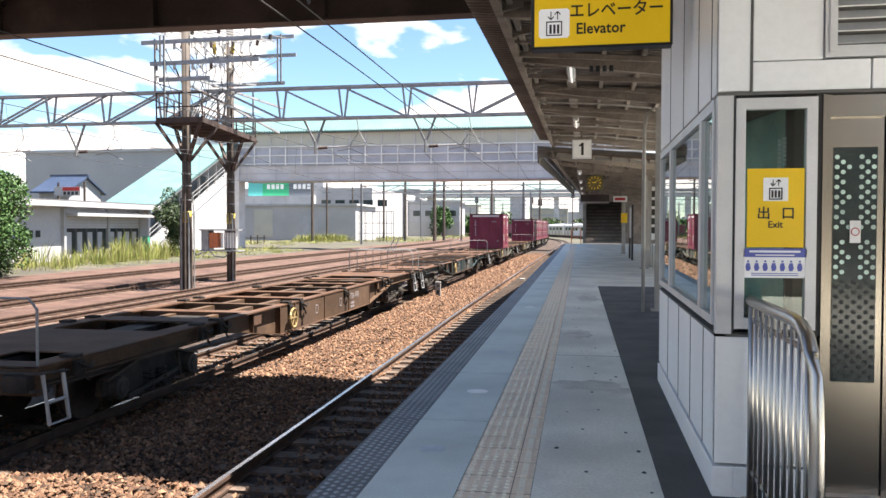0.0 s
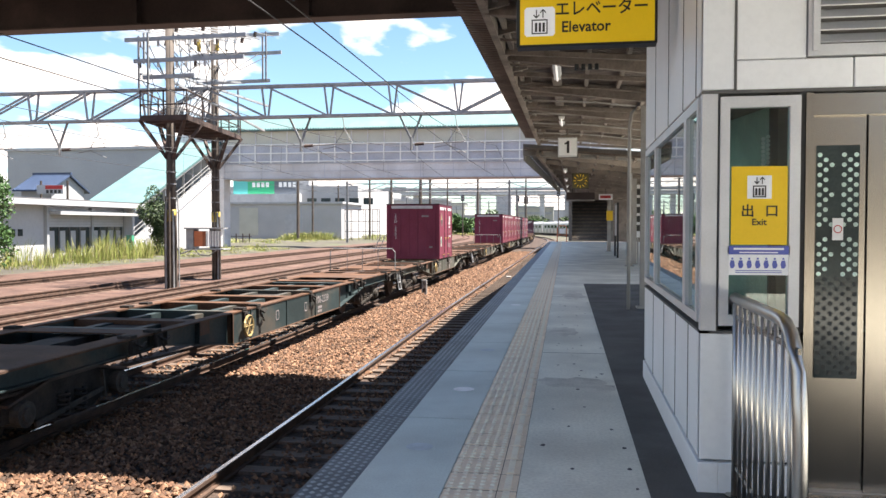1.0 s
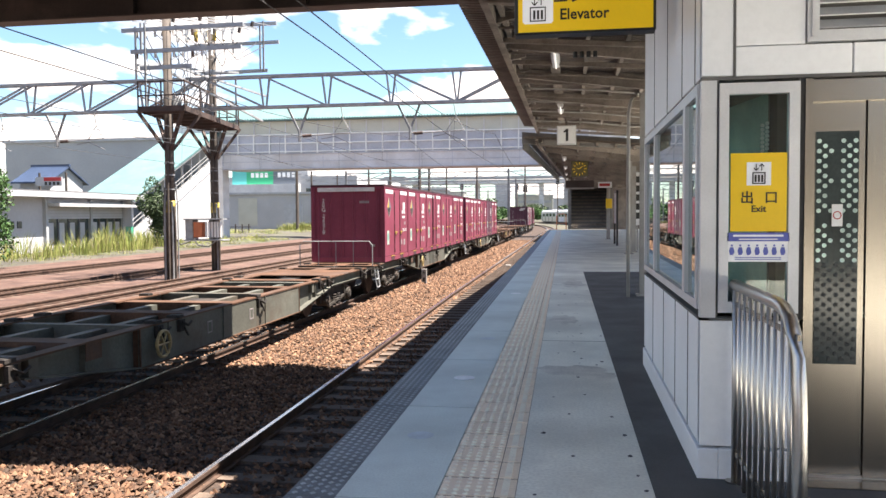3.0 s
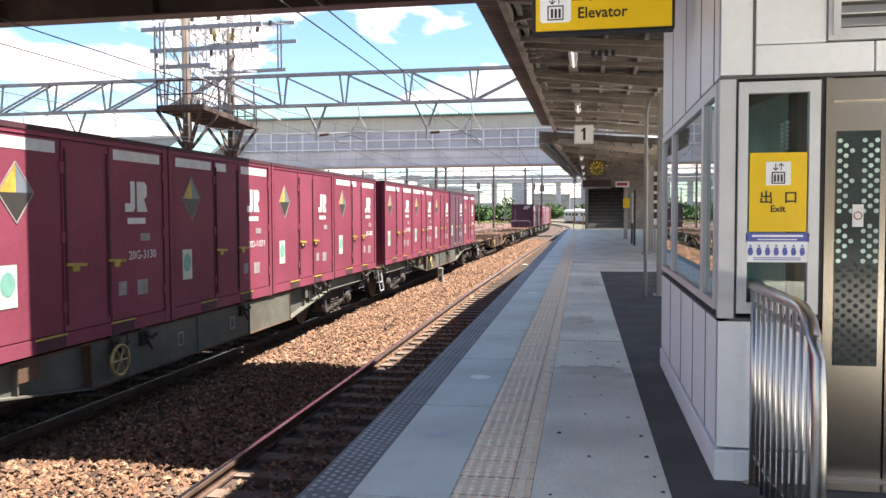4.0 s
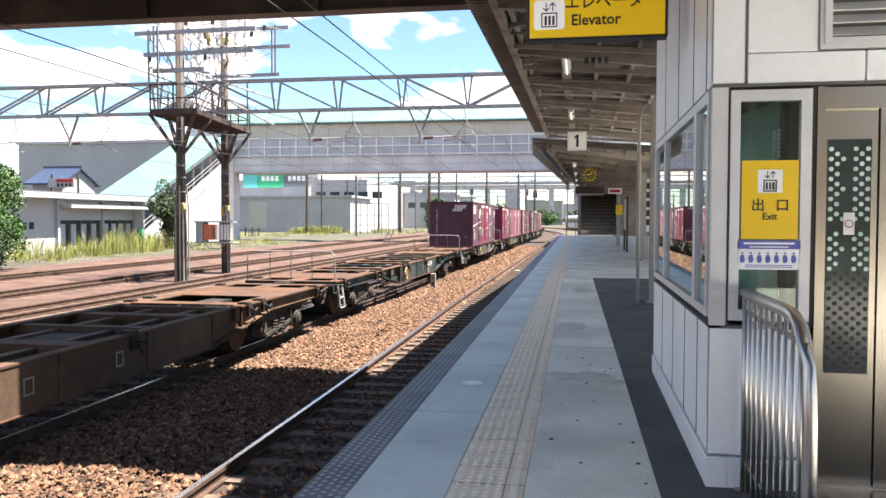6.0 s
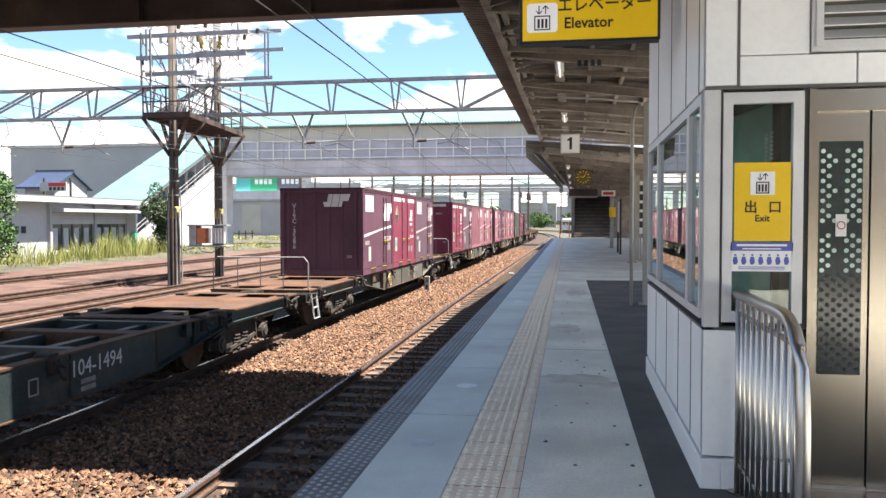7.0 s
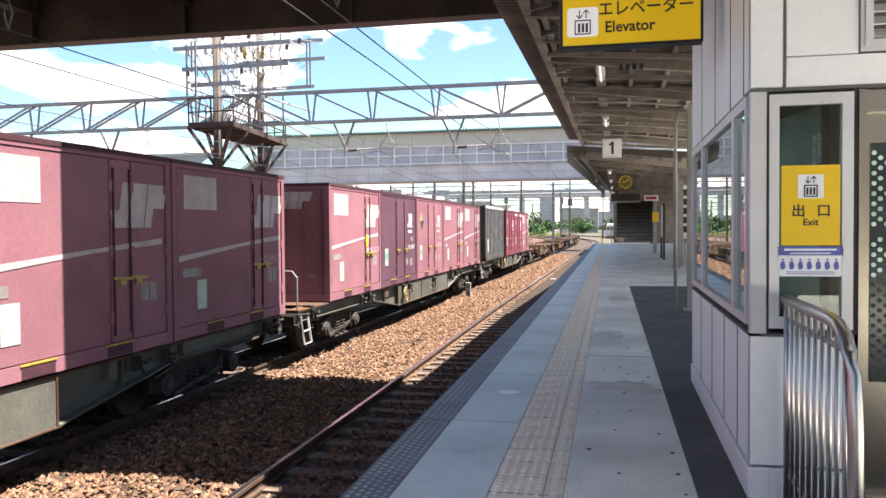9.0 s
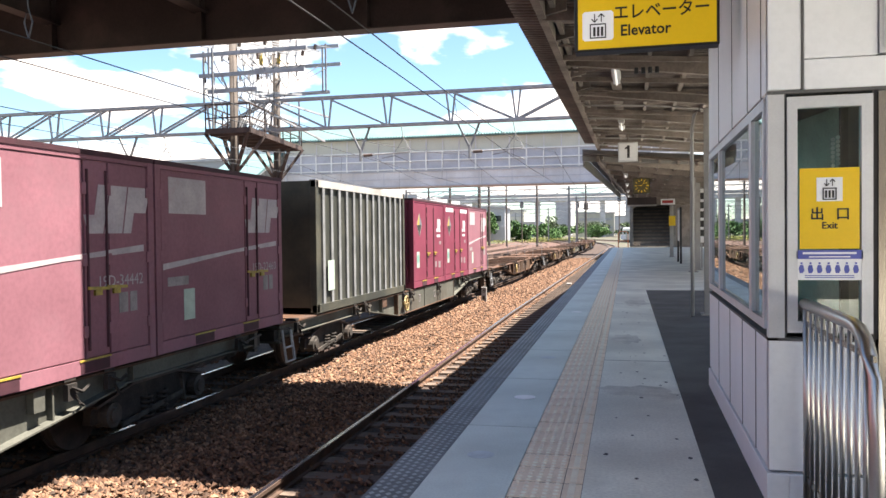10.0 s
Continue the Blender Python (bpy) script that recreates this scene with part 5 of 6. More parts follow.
for x in (-60.2, -56.6):
    part("sign_post", Geo().box(x - 0.1, 89.6, -1.4, x + 0.1, 89.8, 7.0), POLE, hs)
sd = thing("shed", "long low white shed with a blue door", "building", kind="structure")
part("wall", Geo().box(-67.6, 150, -1.3, -44.4, 165, 5.7), WALLW, sd)
part("roof", Geo().box(-68, 149.6, 5.7, -44.0, 165.4, 6.1), SHUTGREY, sd)
part("door", Geo().box(-55.9, 149.92, -1.2, -52.2, 150, 3.7), SHUTGREY, sd, "pale blue-grey door")
part("pale_panel", Geo().box(-65.4, 149.92, -0.5, -61.5, 150, 5.0), FB_CREAM, sd)
mall = thing("shop_building", "white shop building with teal, green and grey signs", "building", kind="structure")
part("wall", Geo().box(-96, 190, -1.3, -52, 240, 11.2), WALLW, mall)
for a, b, m in ((-84.2, -80.4, TEALSIGN), (-80.4, -73.4, GREENSIGN), (-73.4, -67.7, GREYSIGN)):
    sg = part("sign", Geo().box(a, 189.6, 9.2, b, 190, 14.5), m, mall, "large coloured fascia sign")
    if a > -81:
        for i in range(4):
            part("sign_bar", Geo().box(a + 1.2 + i * 1.2, 189.55, 11.0, a + 2.0 + i * 1.2, 189.6, 12.2), WHITE, sg)
part("white_band", Geo().box(-85, 188.6, 6.4, -66.5, 190, 9.3), FB_WHITE, mall, "broad white fascia band")
for i in range(5):
    part("window", Geo().box(-65 + i * 3.6, 189.9, 6.6, -62.6 + i * 3.6, 190, 8.2), WINDARK, mall)


# ---- plants ----
def leaf_cloud(name, centre, radii, count, size, material, parent):
    v, f = [], []
    rng = np.random.default_rng(int(abs(centre[0] * 7 + centre[1] * 13)))
    lumps = [(rng.normal(0, 0.45, 3), rng.uniform(0.35, 0.6)) for _ in range(14)]
    for i in range(count):
        c, r = lumps[rng.integers(len(lumps))]
        d = rng.normal(0, 1, 3)
        d /= np.linalg.norm(d)
        p = (c + d * r * rng.uniform(0.7, 1.05)) * np.array(radii) + np.array(centre)
        u = rng.normal(0, 1, 3)
        u /= np.linalg.norm(u)
        w = np.cross(u, rng.normal(0, 1, 3))
        w /= np.linalg.norm(w)
        s = size * rng.uniform(0.6, 1.3)
        o = len(v)
        v += [tuple(p - u * s), tuple(p + w * s * 0.45), tuple(p + u * s), tuple(p - w * s * 0.45)]
        f.append((o, o + 1, o + 2, o + 3))
    me = bpy.data.meshes.new(name)
    me.from_pydata(v, [], f)
    me.materials.append(material)
    return part(name, me, material, parent)


def tree(name, x, y, h, r, label, material=LEAF, count=5000, size=0.12, z=-1.3):
    ob = thing(name, label, "tree" if name == "tree" else "bush")
    part("trunk", Geo().tube([(x, y, z), (x + 0.1, y, z + h * 0.4), (x, y + 0.1, z + h * 0.7)], 0.16, 8, 0.05).tube([(x, y, z + h * 0.3), (x + r * 0.5, y + 0.3, z + h * 0.65)], 0.07, 6, 0.03).tube([(x, y, z + h * 0.35), (x - r * 0.5, y - 0.3, z + h * 0.7)], 0.07, 6, 0.03), BARK, ob)
    leaf_cloud("crown", (x, y, z + h * 0.56), (r, r, h * 0.42), count, size, material, ob)


tree("bush", -31.0, 37.0, 5.9, 2.8, "dense dark green bush beside the yard tracks", LEAF, 11000, 0.11)
tree("bush", -30.9, 36.2, 2.6, 1.5, "low dark green bush beside the yard tracks", LEAF, 6000, 0.10)
tree("bush", -32.6, 38.5, 3.0, 1.6, "low green bush beside the yard tracks", LEAFD, 5000, 0.11)
tree("tree", -36.5, 66.0, 5.2, 1.4, "thin dark evergreen tree beside the stair", LEAFD, 4000, 0.14)
tree("tree", -59.6, 101, 8.2, 3.2, "round green tree behind the house", LEAF, 4000, 0.25)


# ---- tactile paving ----
def tile_mesh(dots):
    base, top = Geo().box(-0.713, 0.014, -0.089, -0.4165, 0.286, 0.0), Geo()
    for j in range(5):
        x = -0.684 + j * 0.06
        if not dots:
            top.box(x - 0.013, 0.02, 0, x + 0.013, 0.28, 0.005)
            continue
        for i in range(5):
            y, r, q = 0.03 + i * 0.06, 0.0175, 0.011
            o = [(x + r * math.cos(a * math.pi / 3), y + r * math.sin(a * math.pi / 3), 0.0) for a in range(6)]
            p = [(x + q * math.cos(a * math.pi / 3), y + q * math.sin(a * math.pi / 3), 0.006) for a in range(6)]
            top.add(o + p, [(6, 7, 8, 9, 10, 11)] + [(a, (a + 1) % 6, 6 + (a + 1) % 6, 6 + a) for a in range(6)])
    return two_tone("tactile_tile", base, top, TACTILE, DOTLIT)


def line_mesh():
    return two_tone("guide_line", Geo().box(-0.411, 0.014, -0.089, -0.304, 0.286, 0.0), Geo().box(-0.378, 0.018, 0, -0.340, 0.282, 0.006), TACTILE, DOTLIT)


near_tile, far_tile, line_tile = tile_mesh(True), tile_mesh(False), line_mesh()
for i in range(248):
    y = -0.4 + i * 0.3
    o = part("tactile_tile", near_tile if y < 16 else far_tile, TACTILE, plat)
    o.location = (0, y, 0)
    if i % 3 == 0:
        o.location.z -= 0.001
    o = part("guide_line", line_tile, TACTILE, plat)
    o.location = (0, y, 0)
part("tile_bed", Geo().box(-0.7165, -0.4, -0.0885, -0.3005, 73.9, -0.007), TILEBED, plat, "dark brown grout under the tactile tiles")
part("paving_back", Geo().box(-0.714, PY0, -0.089, -0.301, -0.4, -0.001), CONCRETE, plat)
for y in (1.9, 9.3, 16.7, 24.1, 31.5, 38.9, 46.3, 53.7):
    part("paving_joint", Geo().box(-0.30, y, 0.0005, 0.46, y + 0.012, 0.002), JOINT, plat, "thin dark expansion joint")
g = Geo()
rng = np.random.default_rng(5)
for i in range(46):
    x, y, r = rng.uniform(-0.2, 0.42), rng.uniform(3.4, 16), rng.uniform(0.008, 0.022)
    g.prism([(x + r * math.cos(a * math.pi / 3.5) * rng.uniform(0.6, 1.2), y + r * 1.4 * math.sin(a * math.pi / 3.5) * rng.uniform(0.6, 1.2)) for a in range(7)], "z", 0.0004, 0.0012)
tagged(part("gum_spots", g, ASPHALT, plat, "dark trodden spots"), kind="stuff")
for y, x in ((5.2, -1.0), (9.4, -0.95)):
    part("faint_mark", Geo().prism([(x + 0.09 * math.cos(a * math.pi / 12), y + 0.09 * math.sin(a * math.pi / 12)) for a in range(24)], "z", 0.0006, 0.0016), FAINT, plat, "worn faint round marking")

# ---- loose ballast ----
def stones(regions, name):
    rng = np.random.default_rng(3)
    base = np.array([(1, 0, 0), (-1, 0, 0), (0, 1, 0), (0, -1, 0), (0, 0, 1), (0, 0, -1)], float)
    faces = np.array([(0, 2, 4), (2, 1, 4), (1, 3, 4), (3, 0, 4), (2, 0, 5), (1, 2, 5), (3, 1, 5), (0, 3, 5)])
    vs, fs, o = [], [], 0
    for x0, x1, y0, y1, per, size in regions:
        k = int((x1 - x0) * (y1 - y0) * per)
        for i in range(k):
            s = size * rng.uniform(0.55, 1.25)
            q = base * rng.uniform(0.55, 1.15, (6, 3)) * s + rng.normal(0, 0.18, (6, 3)) * s
            a = rng.uniform(0, 6.28)
            c, n = math.cos(a), math.sin(a)
            q = q @ np.array([(c, -n, 0.2), (n, c, 0.1), (-0.2, 0.1, 0.8)])
            x = rng.uniform(x0, x1)
            hump = 0.05 * math.exp(-((x + 4.9) / 0.6) ** 2)
            vs.append(q + (x, rng.uniform(y0, y1), BED + hump + rng.uniform(-0.005, 0.045)))
            fs.append(faces + o)
            o += 6
    me = bpy.data.meshes.new(name)
    me.from_pydata(np.concatenate(vs).tolist(), [], np.concatenate(fs).tolist())
    me.materials.append(STONE)
    return tagged(new(name, me), "loose reddish brown crushed stones between the tracks", "ballast", kind="stuff")


stones([(-6.45, -3.6, 5.5, 13, 520, 0.036), (-6.45, -3.6, 13, 24, 380, 0.040), (-6.3, -3.6, 24, 46, 210, 0.05), (-6.3, -3.65, 46, 80, 60, 0.07),
        (-3.42, -2.6, 6.0, 20, 200, 0.036), (-7.6, -6.75, 6, 20, 130, 0.04), (-12.6, -8.6, 6, 16, 40, 0.05)], "ballast_stones")

# ---- handrail by the elevator ----
hr = thing("stainless_handrail", "polished stainless handrail with upright bars on the platform", "handrail")
HX = 0.88
arc = [(HX, 3.60, 1.085), (HX, 3.50, 1.075), (HX, 3.42, 1.045), (HX, 3.35, 0.985), (HX, 3.305, 0.90), (HX, 3.275, 0.80), (HX, 3.26, 0.68), (HX, 3.255, 0.5), (HX, 3.255, 0.0)]
part("top_rail", Geo().tube([(HX, 4.62, 0.98), (HX, 4.60, 1.05), (HX, 4.54, 1.085)] + arc, 0.029, 16), CHROME, hr, smooth=True)
part("far_post", Geo().tube([(HX, 4.50, 0), (HX, 4.50, 1.07)], 0.019, 12), CHROME, hr, smooth=True)
for z in (0.985, 0.17):
    part("cross_rail", Geo().box(HX - 0.006, 3.28, z - 0.012, HX + 0.006, 4.50, z + 0.012), STEEL, hr)
for i in range(9):
    y = 3.40 + i * 0.122
    part("bar", Geo().tube([(HX, y, 0.03), (HX, y, 1.06)], 0.011, 8), CHROME, hr, smooth=True)
for y in (3.255, 4.5):
    part("foot_plate", Geo().tube([(HX, y, 0.0), (HX, y, 0.012)], 0.05, 14), STEEL, hr)

# ---- signs ----
es = thing("elevator_sign", "yellow hanging sign with black elevator lettering", "sign")
SY = 5.6
part("case", Geo().box(-0.39, SY, 2.72, 0.565, SY + 0.14, 3.17), BLACK, es, "dark sign case", bevel=0.006)
part("face", Geo().box(-0.365, SY - 0.006, 2.735, 0.545, SY + 0.001, 3.155), YELLOW_LIT, es, "glossy yellow face")
ic = part("icon_plate", Geo().prism([(-0.335 + x, 2.79 + z) for x, z in ((0.015, 0), (0.195, 0), (0.21, 0.015), (0.21, 0.185), (0.195, 0.2), (0.015, 0.2), (0, 0.185), (0, 0.015))], "y", SY - 0.009, SY - 0.006), WHITE_LIT, es, "white pictogram plate")
part("icon_frame", Geo().box(-0.285, SY - 0.011, 2.805, -0.175, SY - 0.009, 2.813).box(-0.285, SY - 0.011, 2.897, -0.175, SY - 0.009, 2.905).box(-0.285, SY - 0.011, 2.813, -0.277, SY - 0.009, 2.897).box(-0.183, SY - 0.011, 2.813, -0.175, SY - 0.009, 2.897), INK, ic)
for k in range(3):
    x = -0.262 + k * 0.026
    part("icon_bar", Geo().box(x, SY - 0.011, 2.82, x + 0.016, SY - 0.009, 2.882), INK, ic)
for k, d in ((0, -1), (1, 1)):
    x = -0.252 + k * 0.045
    zt, zb = 2.972, 2.916
    tip = zb if d < 0 else zt
    part("icon_arrow", Geo().box(x - 0.0035, SY - 0.011, zb, x + 0.0035, SY - 0.009, zt).bar((x, SY - 0.010, tip), (x - 0.02, SY - 0.010, tip - d * 0.022), 0.002, 0.007).bar((x, SY - 0.010, tip), (x + 0.02, SY - 0.010, tip - d * 0.022), 0.002, 0.007), INK, ic)
words("lettering", "エレベーター", 0.115, INK, pose(0.19, SY - 0.008, 2.965, 90, 0, 0), es, "black Japanese lettering", 0.92, 0.012)
words("lettering", "Elevator", 0.105, INK, pose(0.085, SY - 0.008, 2.845, 90, 0, 0), es, "black lettering", 0.95, 0.018)
part("hanger", Geo().tube([(-0.25, SY + 0.07, 3.17), (-0.25, SY + 0.07, 3.95)], 0.016, 8).tube([(0.4, SY + 0.07, 3.17), (0.4, SY + 0.07, 3.95)], 0.016, 8), BLACK, es)
ex = thing("exit_sign", "yellow exit sign fixed on the elevator window", "sign")
YF = EY - 0.012
part("face", Geo().box(0.855, YF, 1.375, 1.145, YF + 0.012, 1.80), YELLOW, ex)
ip = part("icon_plate", Geo().box(0.937, YF - 0.002, 1.625, 1.063, YF, 1.75), WHITE, ex, "white pictogram plate", bevel=0.0)
part("icon_frame", Geo().box(0.966, YF - 0.004, 1.632, 1.034, YF - 0.002, 1.638).box(0.966, YF - 0.004, 1.69, 1.034, YF - 0.002, 1.696).box(0.966, YF - 0.004, 1.638, 0.972, YF - 0.002, 1.69).box(1.028, YF - 0.004, 1.638, 1.034, YF - 0.002, 1.69), INK, ip)
for k in range(3):
    part("icon_bar", Geo().box(0.978 + k * 0.017, YF - 0.004, 1.643, 0.988 + k * 0.017, YF - 0.002, 1.682), INK, ip)
for k, d in ((0, -1), (1, 1)):
    x, tip = 0.986 + k * 0.028, 1.705 if d < 0 else 1.741
    part("icon_arrow", Geo().box(x - 0.002, YF - 0.004, 1.705, x + 0.002, YF - 0.002, 1.741).bar((x, YF - 0.003, tip), (x - 0.012, YF - 0.003, tip - d * 0.014), 0.002, 0.005).bar((x, YF - 0.003, tip), (x + 0.012, YF - 0.003, tip - d * 0.014), 0.002, 0.005), INK, ip)
words("lettering", "出", 0.072, INK, pose(0.94, YF - 0.001, 1.555, 90, 0, 0), ex, "black Japanese lettering", 1.0, 0.015)
words("lettering", "口", 0.072, INK, pose(1.065, YF - 0.001, 1.555, 90, 0, 0), ex, "black Japanese lettering", 1.0, 0.015)
words("lettering", "Exit", 0.05, INK, pose(1.0, YF - 0.001, 1.497, 90, 0, 0), ex, "black lettering", 1.0, 0.015)
ps = thing("priority_notice", "white and blue elevator priority notice with small icons", "notice")
part("sheet", Geo().box(0.838, YF + 0.004, 1.21, 1.162, YF + 0.014, 1.369), WHITE, ps)
part("blue_band", Geo().box(0.838, YF + 0.002, 1.322, 1.162, YF + 0.004, 1.369), BLUEP, ps)
part("title_bar", Geo().box(0.87, YF, 1.347, 1.13, YF + 0.002, 1.358).box(0.90, YF, 1.330, 1.10, YF + 0.002, 1.336), WHITE, ps)
for k in range(7):
    x = 0.85 + k * 0.044
    part("icon", Geo().prism([(x + 0.005, 1.247), (x + 0.02, 1.247), (x + 0.028, 1.262), (x + 0.022, 1.29), (x + 0.006, 1.29), (x, 1.27)], "y", YF + 0.002, YF + 0.004).box(x + 0.009, YF + 0.002, 1.294, x + 0.019, YF + 0.004, 1.304), BLUEP, ps)
for k in range(2):
    part("caption_bar", Geo().box(0.88, YF + 0.002, 1.222 + k * 0.01, 1.12, YF + 0.004, 1.226 + k * 0.01), BLUEP, ps)
ns = thing("door_sticker", "small round no-entry pictogram sticker on the door glass", "sticker")
part("plate", Geo().box(1.395, EY + 0.058, 1.40, 1.45, EY + 0.062, 1.52), ALU, ns)
part("ring", Geo().tube([(1.4225 + 0.02 * math.cos(a * math.pi / 8), EY + 0.057, 1.46 + 0.02 * math.sin(a * math.pi / 8)) for a in range(17)], 0.003, 5), RED, ns)

one = thing("platform_number_sign", "square white hanging sign with the number 1", "sign")
part("case", Geo().box(-0.36, 20.0, 3.19, 0.11, 20.16, 3.65), ALU, one, bevel=0.01)
part("face", Geo().box(-0.335, 19.992, 3.215, 0.085, 20.0, 3.625), WHITE, one)
part("numeral", Geo().prism([(-0.125 + p * 0.36, 3.42 + q * 0.36) for p, q in ((-0.02, 0.42), (0.12, 0.42), (0.12, -0.42), (-0.05, -0.42), (-0.05, 0.2), (-0.2, 0.16), (-0.2, 0.26), (-0.1, 0.32))], "y", 19.988, 19.992), INK, one, "black numeral")
part("hanger", Geo().tube([(-0.125, 20.08, 3.65), (-0.125, 20.08, 4.0)], 0.02, 8), CANOPY, one)
ck = thing("station_clock", "square dark hanging clock with yellow hour marks", "clock")
CX, CZ, CY = 0.29, 3.13, 30.0
part("case", Geo().box(CX - 0.31, CY, CZ - 0.29, CX + 0.31, CY + 0.15, CZ + 0.29), CLOCKD, ck, bevel=0.02)
for h in range(12):
    a = h * math.pi / 6
    part("hour_mark", Geo().bar((CX + 0.17 * math.sin(a), CY - 0.006, CZ + 0.17 * math.cos(a)), (CX + 0.25 * math.sin(a), CY - 0.006, CZ + 0.25 * math.cos(a)), 0.01, 0.05, (0, 1, 0)), CLOCKY, ck)
part("hour_hand", Geo().bar((CX, CY - 0.008, CZ), (CX - 0.10, CY - 0.008, CZ + 0.02), 0.01, 0.04, (0, 1, 0)), CLOCKY, ck)
part("minute_hand", Geo().bar((CX, CY - 0.012, CZ), (CX + 0.10, CY - 0.012, CZ + 0.10), 0.01, 0.03, (0, 1, 0)), CLOCKY, ck)
part("hanger", Geo().tube([(CX, CY + 0.08, CZ + 0.29), (CX, CY + 0.08, 3.6)], 0.015, 6), BLACK, ck)

# ---- canopy fittings ----
for y, z in ((12.0, 3.86), (18.0, 3.86), (27.5, 3.36), (33.0, 3.36), (38.5, 3.36), (44.0, 3.36)):
    lf = thing("platform_lamp", "slim white fluorescent lamp hung below the canopy", "lamp", "lamps under the canopy")
    part("housing", Geo().prism([(-0.32, z + 0.06), (-0.18, z + 0.06), (-0.20, z + 0.0), (-0.30, z + 0.0)], "y", y, y + 1.25), ALU, lf)
    part("tube", Geo().tube([(-0.25, y + 0.03, z - 0.012), (-0.25, y + 1.22, z - 0.012)], 0.016, 10), LAMP, lf, "lit fluorescent tube")
    part("stem", Geo().tube([(-0.25, y + 0.3, z + 0.06), (-0.25, y + 0.3, z + 0.2)], 0.012, 6).tube([(-0.25, y + 0.95, z + 0.06), (-0.25, y + 0.95, z + 0.2)], 0.012, 6), CANOPY, lf)
tray = part("cable_tray", Geo().box(-0.31, 6.5, 3.97, -0.19, 24.4, 4.0), CANOPY, can, "long cable tray")
for y in (8.4, 10.6, 12.3, 14.1, 15.8, 17.5, 19.3, 21.4, 23.0):
    z = 3.90 - 0.01 * (y % 3)
    part("conduit", Geo().tube([(-0.95, y, z + 0.05), (0.4, y, z - 0.02), (1.6, y, z - 0.16), (2.6, y, z - 0.22)], 0.02, 6), CREAM if int(y) % 2 else CANOPY, can)
    part("cross_tie", Geo().bar((-1.0, y + 0.8, z + 0.06), (2.6, y + 0.8, z - 0.2), 0.05, 0.07), CANOPY, can)
for y in (9.5, 11.2):
    for k in range(4):
        part("insulator", Geo().tube([(0.05 + k * 0.09, y, 3.62), (0.05 + k * 0.09, y, 3.70)], 0.03, 8), BLACK, can)
for i in range(15):
    y = 6.6 + i * 1.25
    part("edge_bracket", Geo().prism([(-1.0, 4.10), (-1.0, 3.92), (-0.72, 3.98), (-0.72, 4.07)], "y", y - 0.03, y + 0.03), CANOPY, can)
part("gutter_pipe", Geo().tube([(1.15, 14.3, 3.6), (1.02, 14.3, 3.45), (0.98, 14.3, 3.2), (0.98, 14.3, 0.0)], 0.032, 10), CREAM, can, "grey drain pipe", smooth=True)
part("brace_arm", Geo().tube([(0.62, 9.0, 3.9), (0.95, 9.0, 3.45)], 0.05, 8), CREAM, can)
sp = thing("platform_speaker", "pale round loudspeaker under the canopy", "speaker")
part("horn", Geo().tube([(0.30, 7.0, 3.24), (0.56, 7.0, 3.26)], 0.10, 16, 0.07), CREAM, sp, smooth=True)
part("stem", Geo().tube([(0.45, 7.0, 3.3), (0.45, 7.0, 4.0)], 0.015, 6), CREAM, sp)
hb = thing("hanging_board", "dark hanging board with a white lower edge", "sign")
part("panel", Geo().box(-0.35, 46.0, 2.95, 1.25, 46.12, 3.35), GIRDER, hb)
part("edge", Geo().box(-0.35, 45.98, 2.86, 1.25, 46.13, 2.95), CREAM, hb)
part("hanger", Geo().tube([(0.0, 46.06, 3.35), (0.0, 46.06, 3.7)], 0.02, 6).tube([(0.9, 46.06, 3.35), (0.9, 46.06, 3.7)], 0.02, 6), BLACK, hb)
rb = thing("red_notice", "white hanging notice with red bars", "sign")
part("panel", Geo().box(1.35, 42.0, 2.8, 2.05, 42.06, 3.1), WHITE, rb)
part("bar", Geo().box(1.42, 41.99, 2.88, 1.95, 42.0, 3.02), RED, rb)
part("hanger", Geo().tube([(1.7, 42.03, 3.1), (1.7, 42.03, 3.6)], 0.015, 6), BLACK, rb)
yn = thing("yellow_column_notice", "small yellow notice fixed to a column", "sign")
part("panel", Geo().box(1.90, 45.82, 1.75, 2.25, 45.9, 2.3), YELLOW, yn)
ws = thing("waiting_shelter_screen", "tall dark framed glass screen on the platform", "screen")
for y in (37.0, 39.2):
    part("frame_post", Geo().box(2.0, y, 0, 2.09, y + 0.1, 2.5), BLACK, ws)
part("top_bar", Geo().box(2.0, 37.0, 2.42, 2.09, 39.3, 2.52), BLACK, ws)
part("panel", Geo().box(2.02, 37.1, 1.0, 2.07, 39.2, 2.42), GALV, ws, "pale panel")
vs_ = thing("station_name_board", "tall narrow white board with black bars", "sign")
part("panel", Geo().box(2.44, 32.6, 1.0, 2.74, 32.66, 3.1), WHITE, vs_)
for k in range(5):
    part("bar", Geo().box(2.50, 32.585, 1.25 + k * 0.36, 2.68, 32.6, 1.5 + k * 0.36), INK, vs_)
part("post", Geo().box(2.56, 32.66, 0.0, 2.62, 32.72, 3.6), CREAM, vs_)
gt = thing("platform_end_gate", "small rust-brown pipe gate at the platform end", "gate")
part("frame", Geo().tube([(-1.35, 73.5, 0), (-1.35, 73.5, 1.3), (-1.2, 73.5, 1.45), (-0.65, 73.5, 1.45), (-0.5, 73.5, 1.3), (-0.5, 73.5, 0)], 0.04, 8), ORANGE, gt)
part("rail", Geo().tube([(-1.35, 73.5, 0.6), (-0.5, 73.5, 0.6)], 0.03, 6), ORANGE, gt)
part("plate", Geo().box(-1.15, 73.44, 0.75, -0.7, 73.5, 1.15), WHITE, gt, "white notice plate")

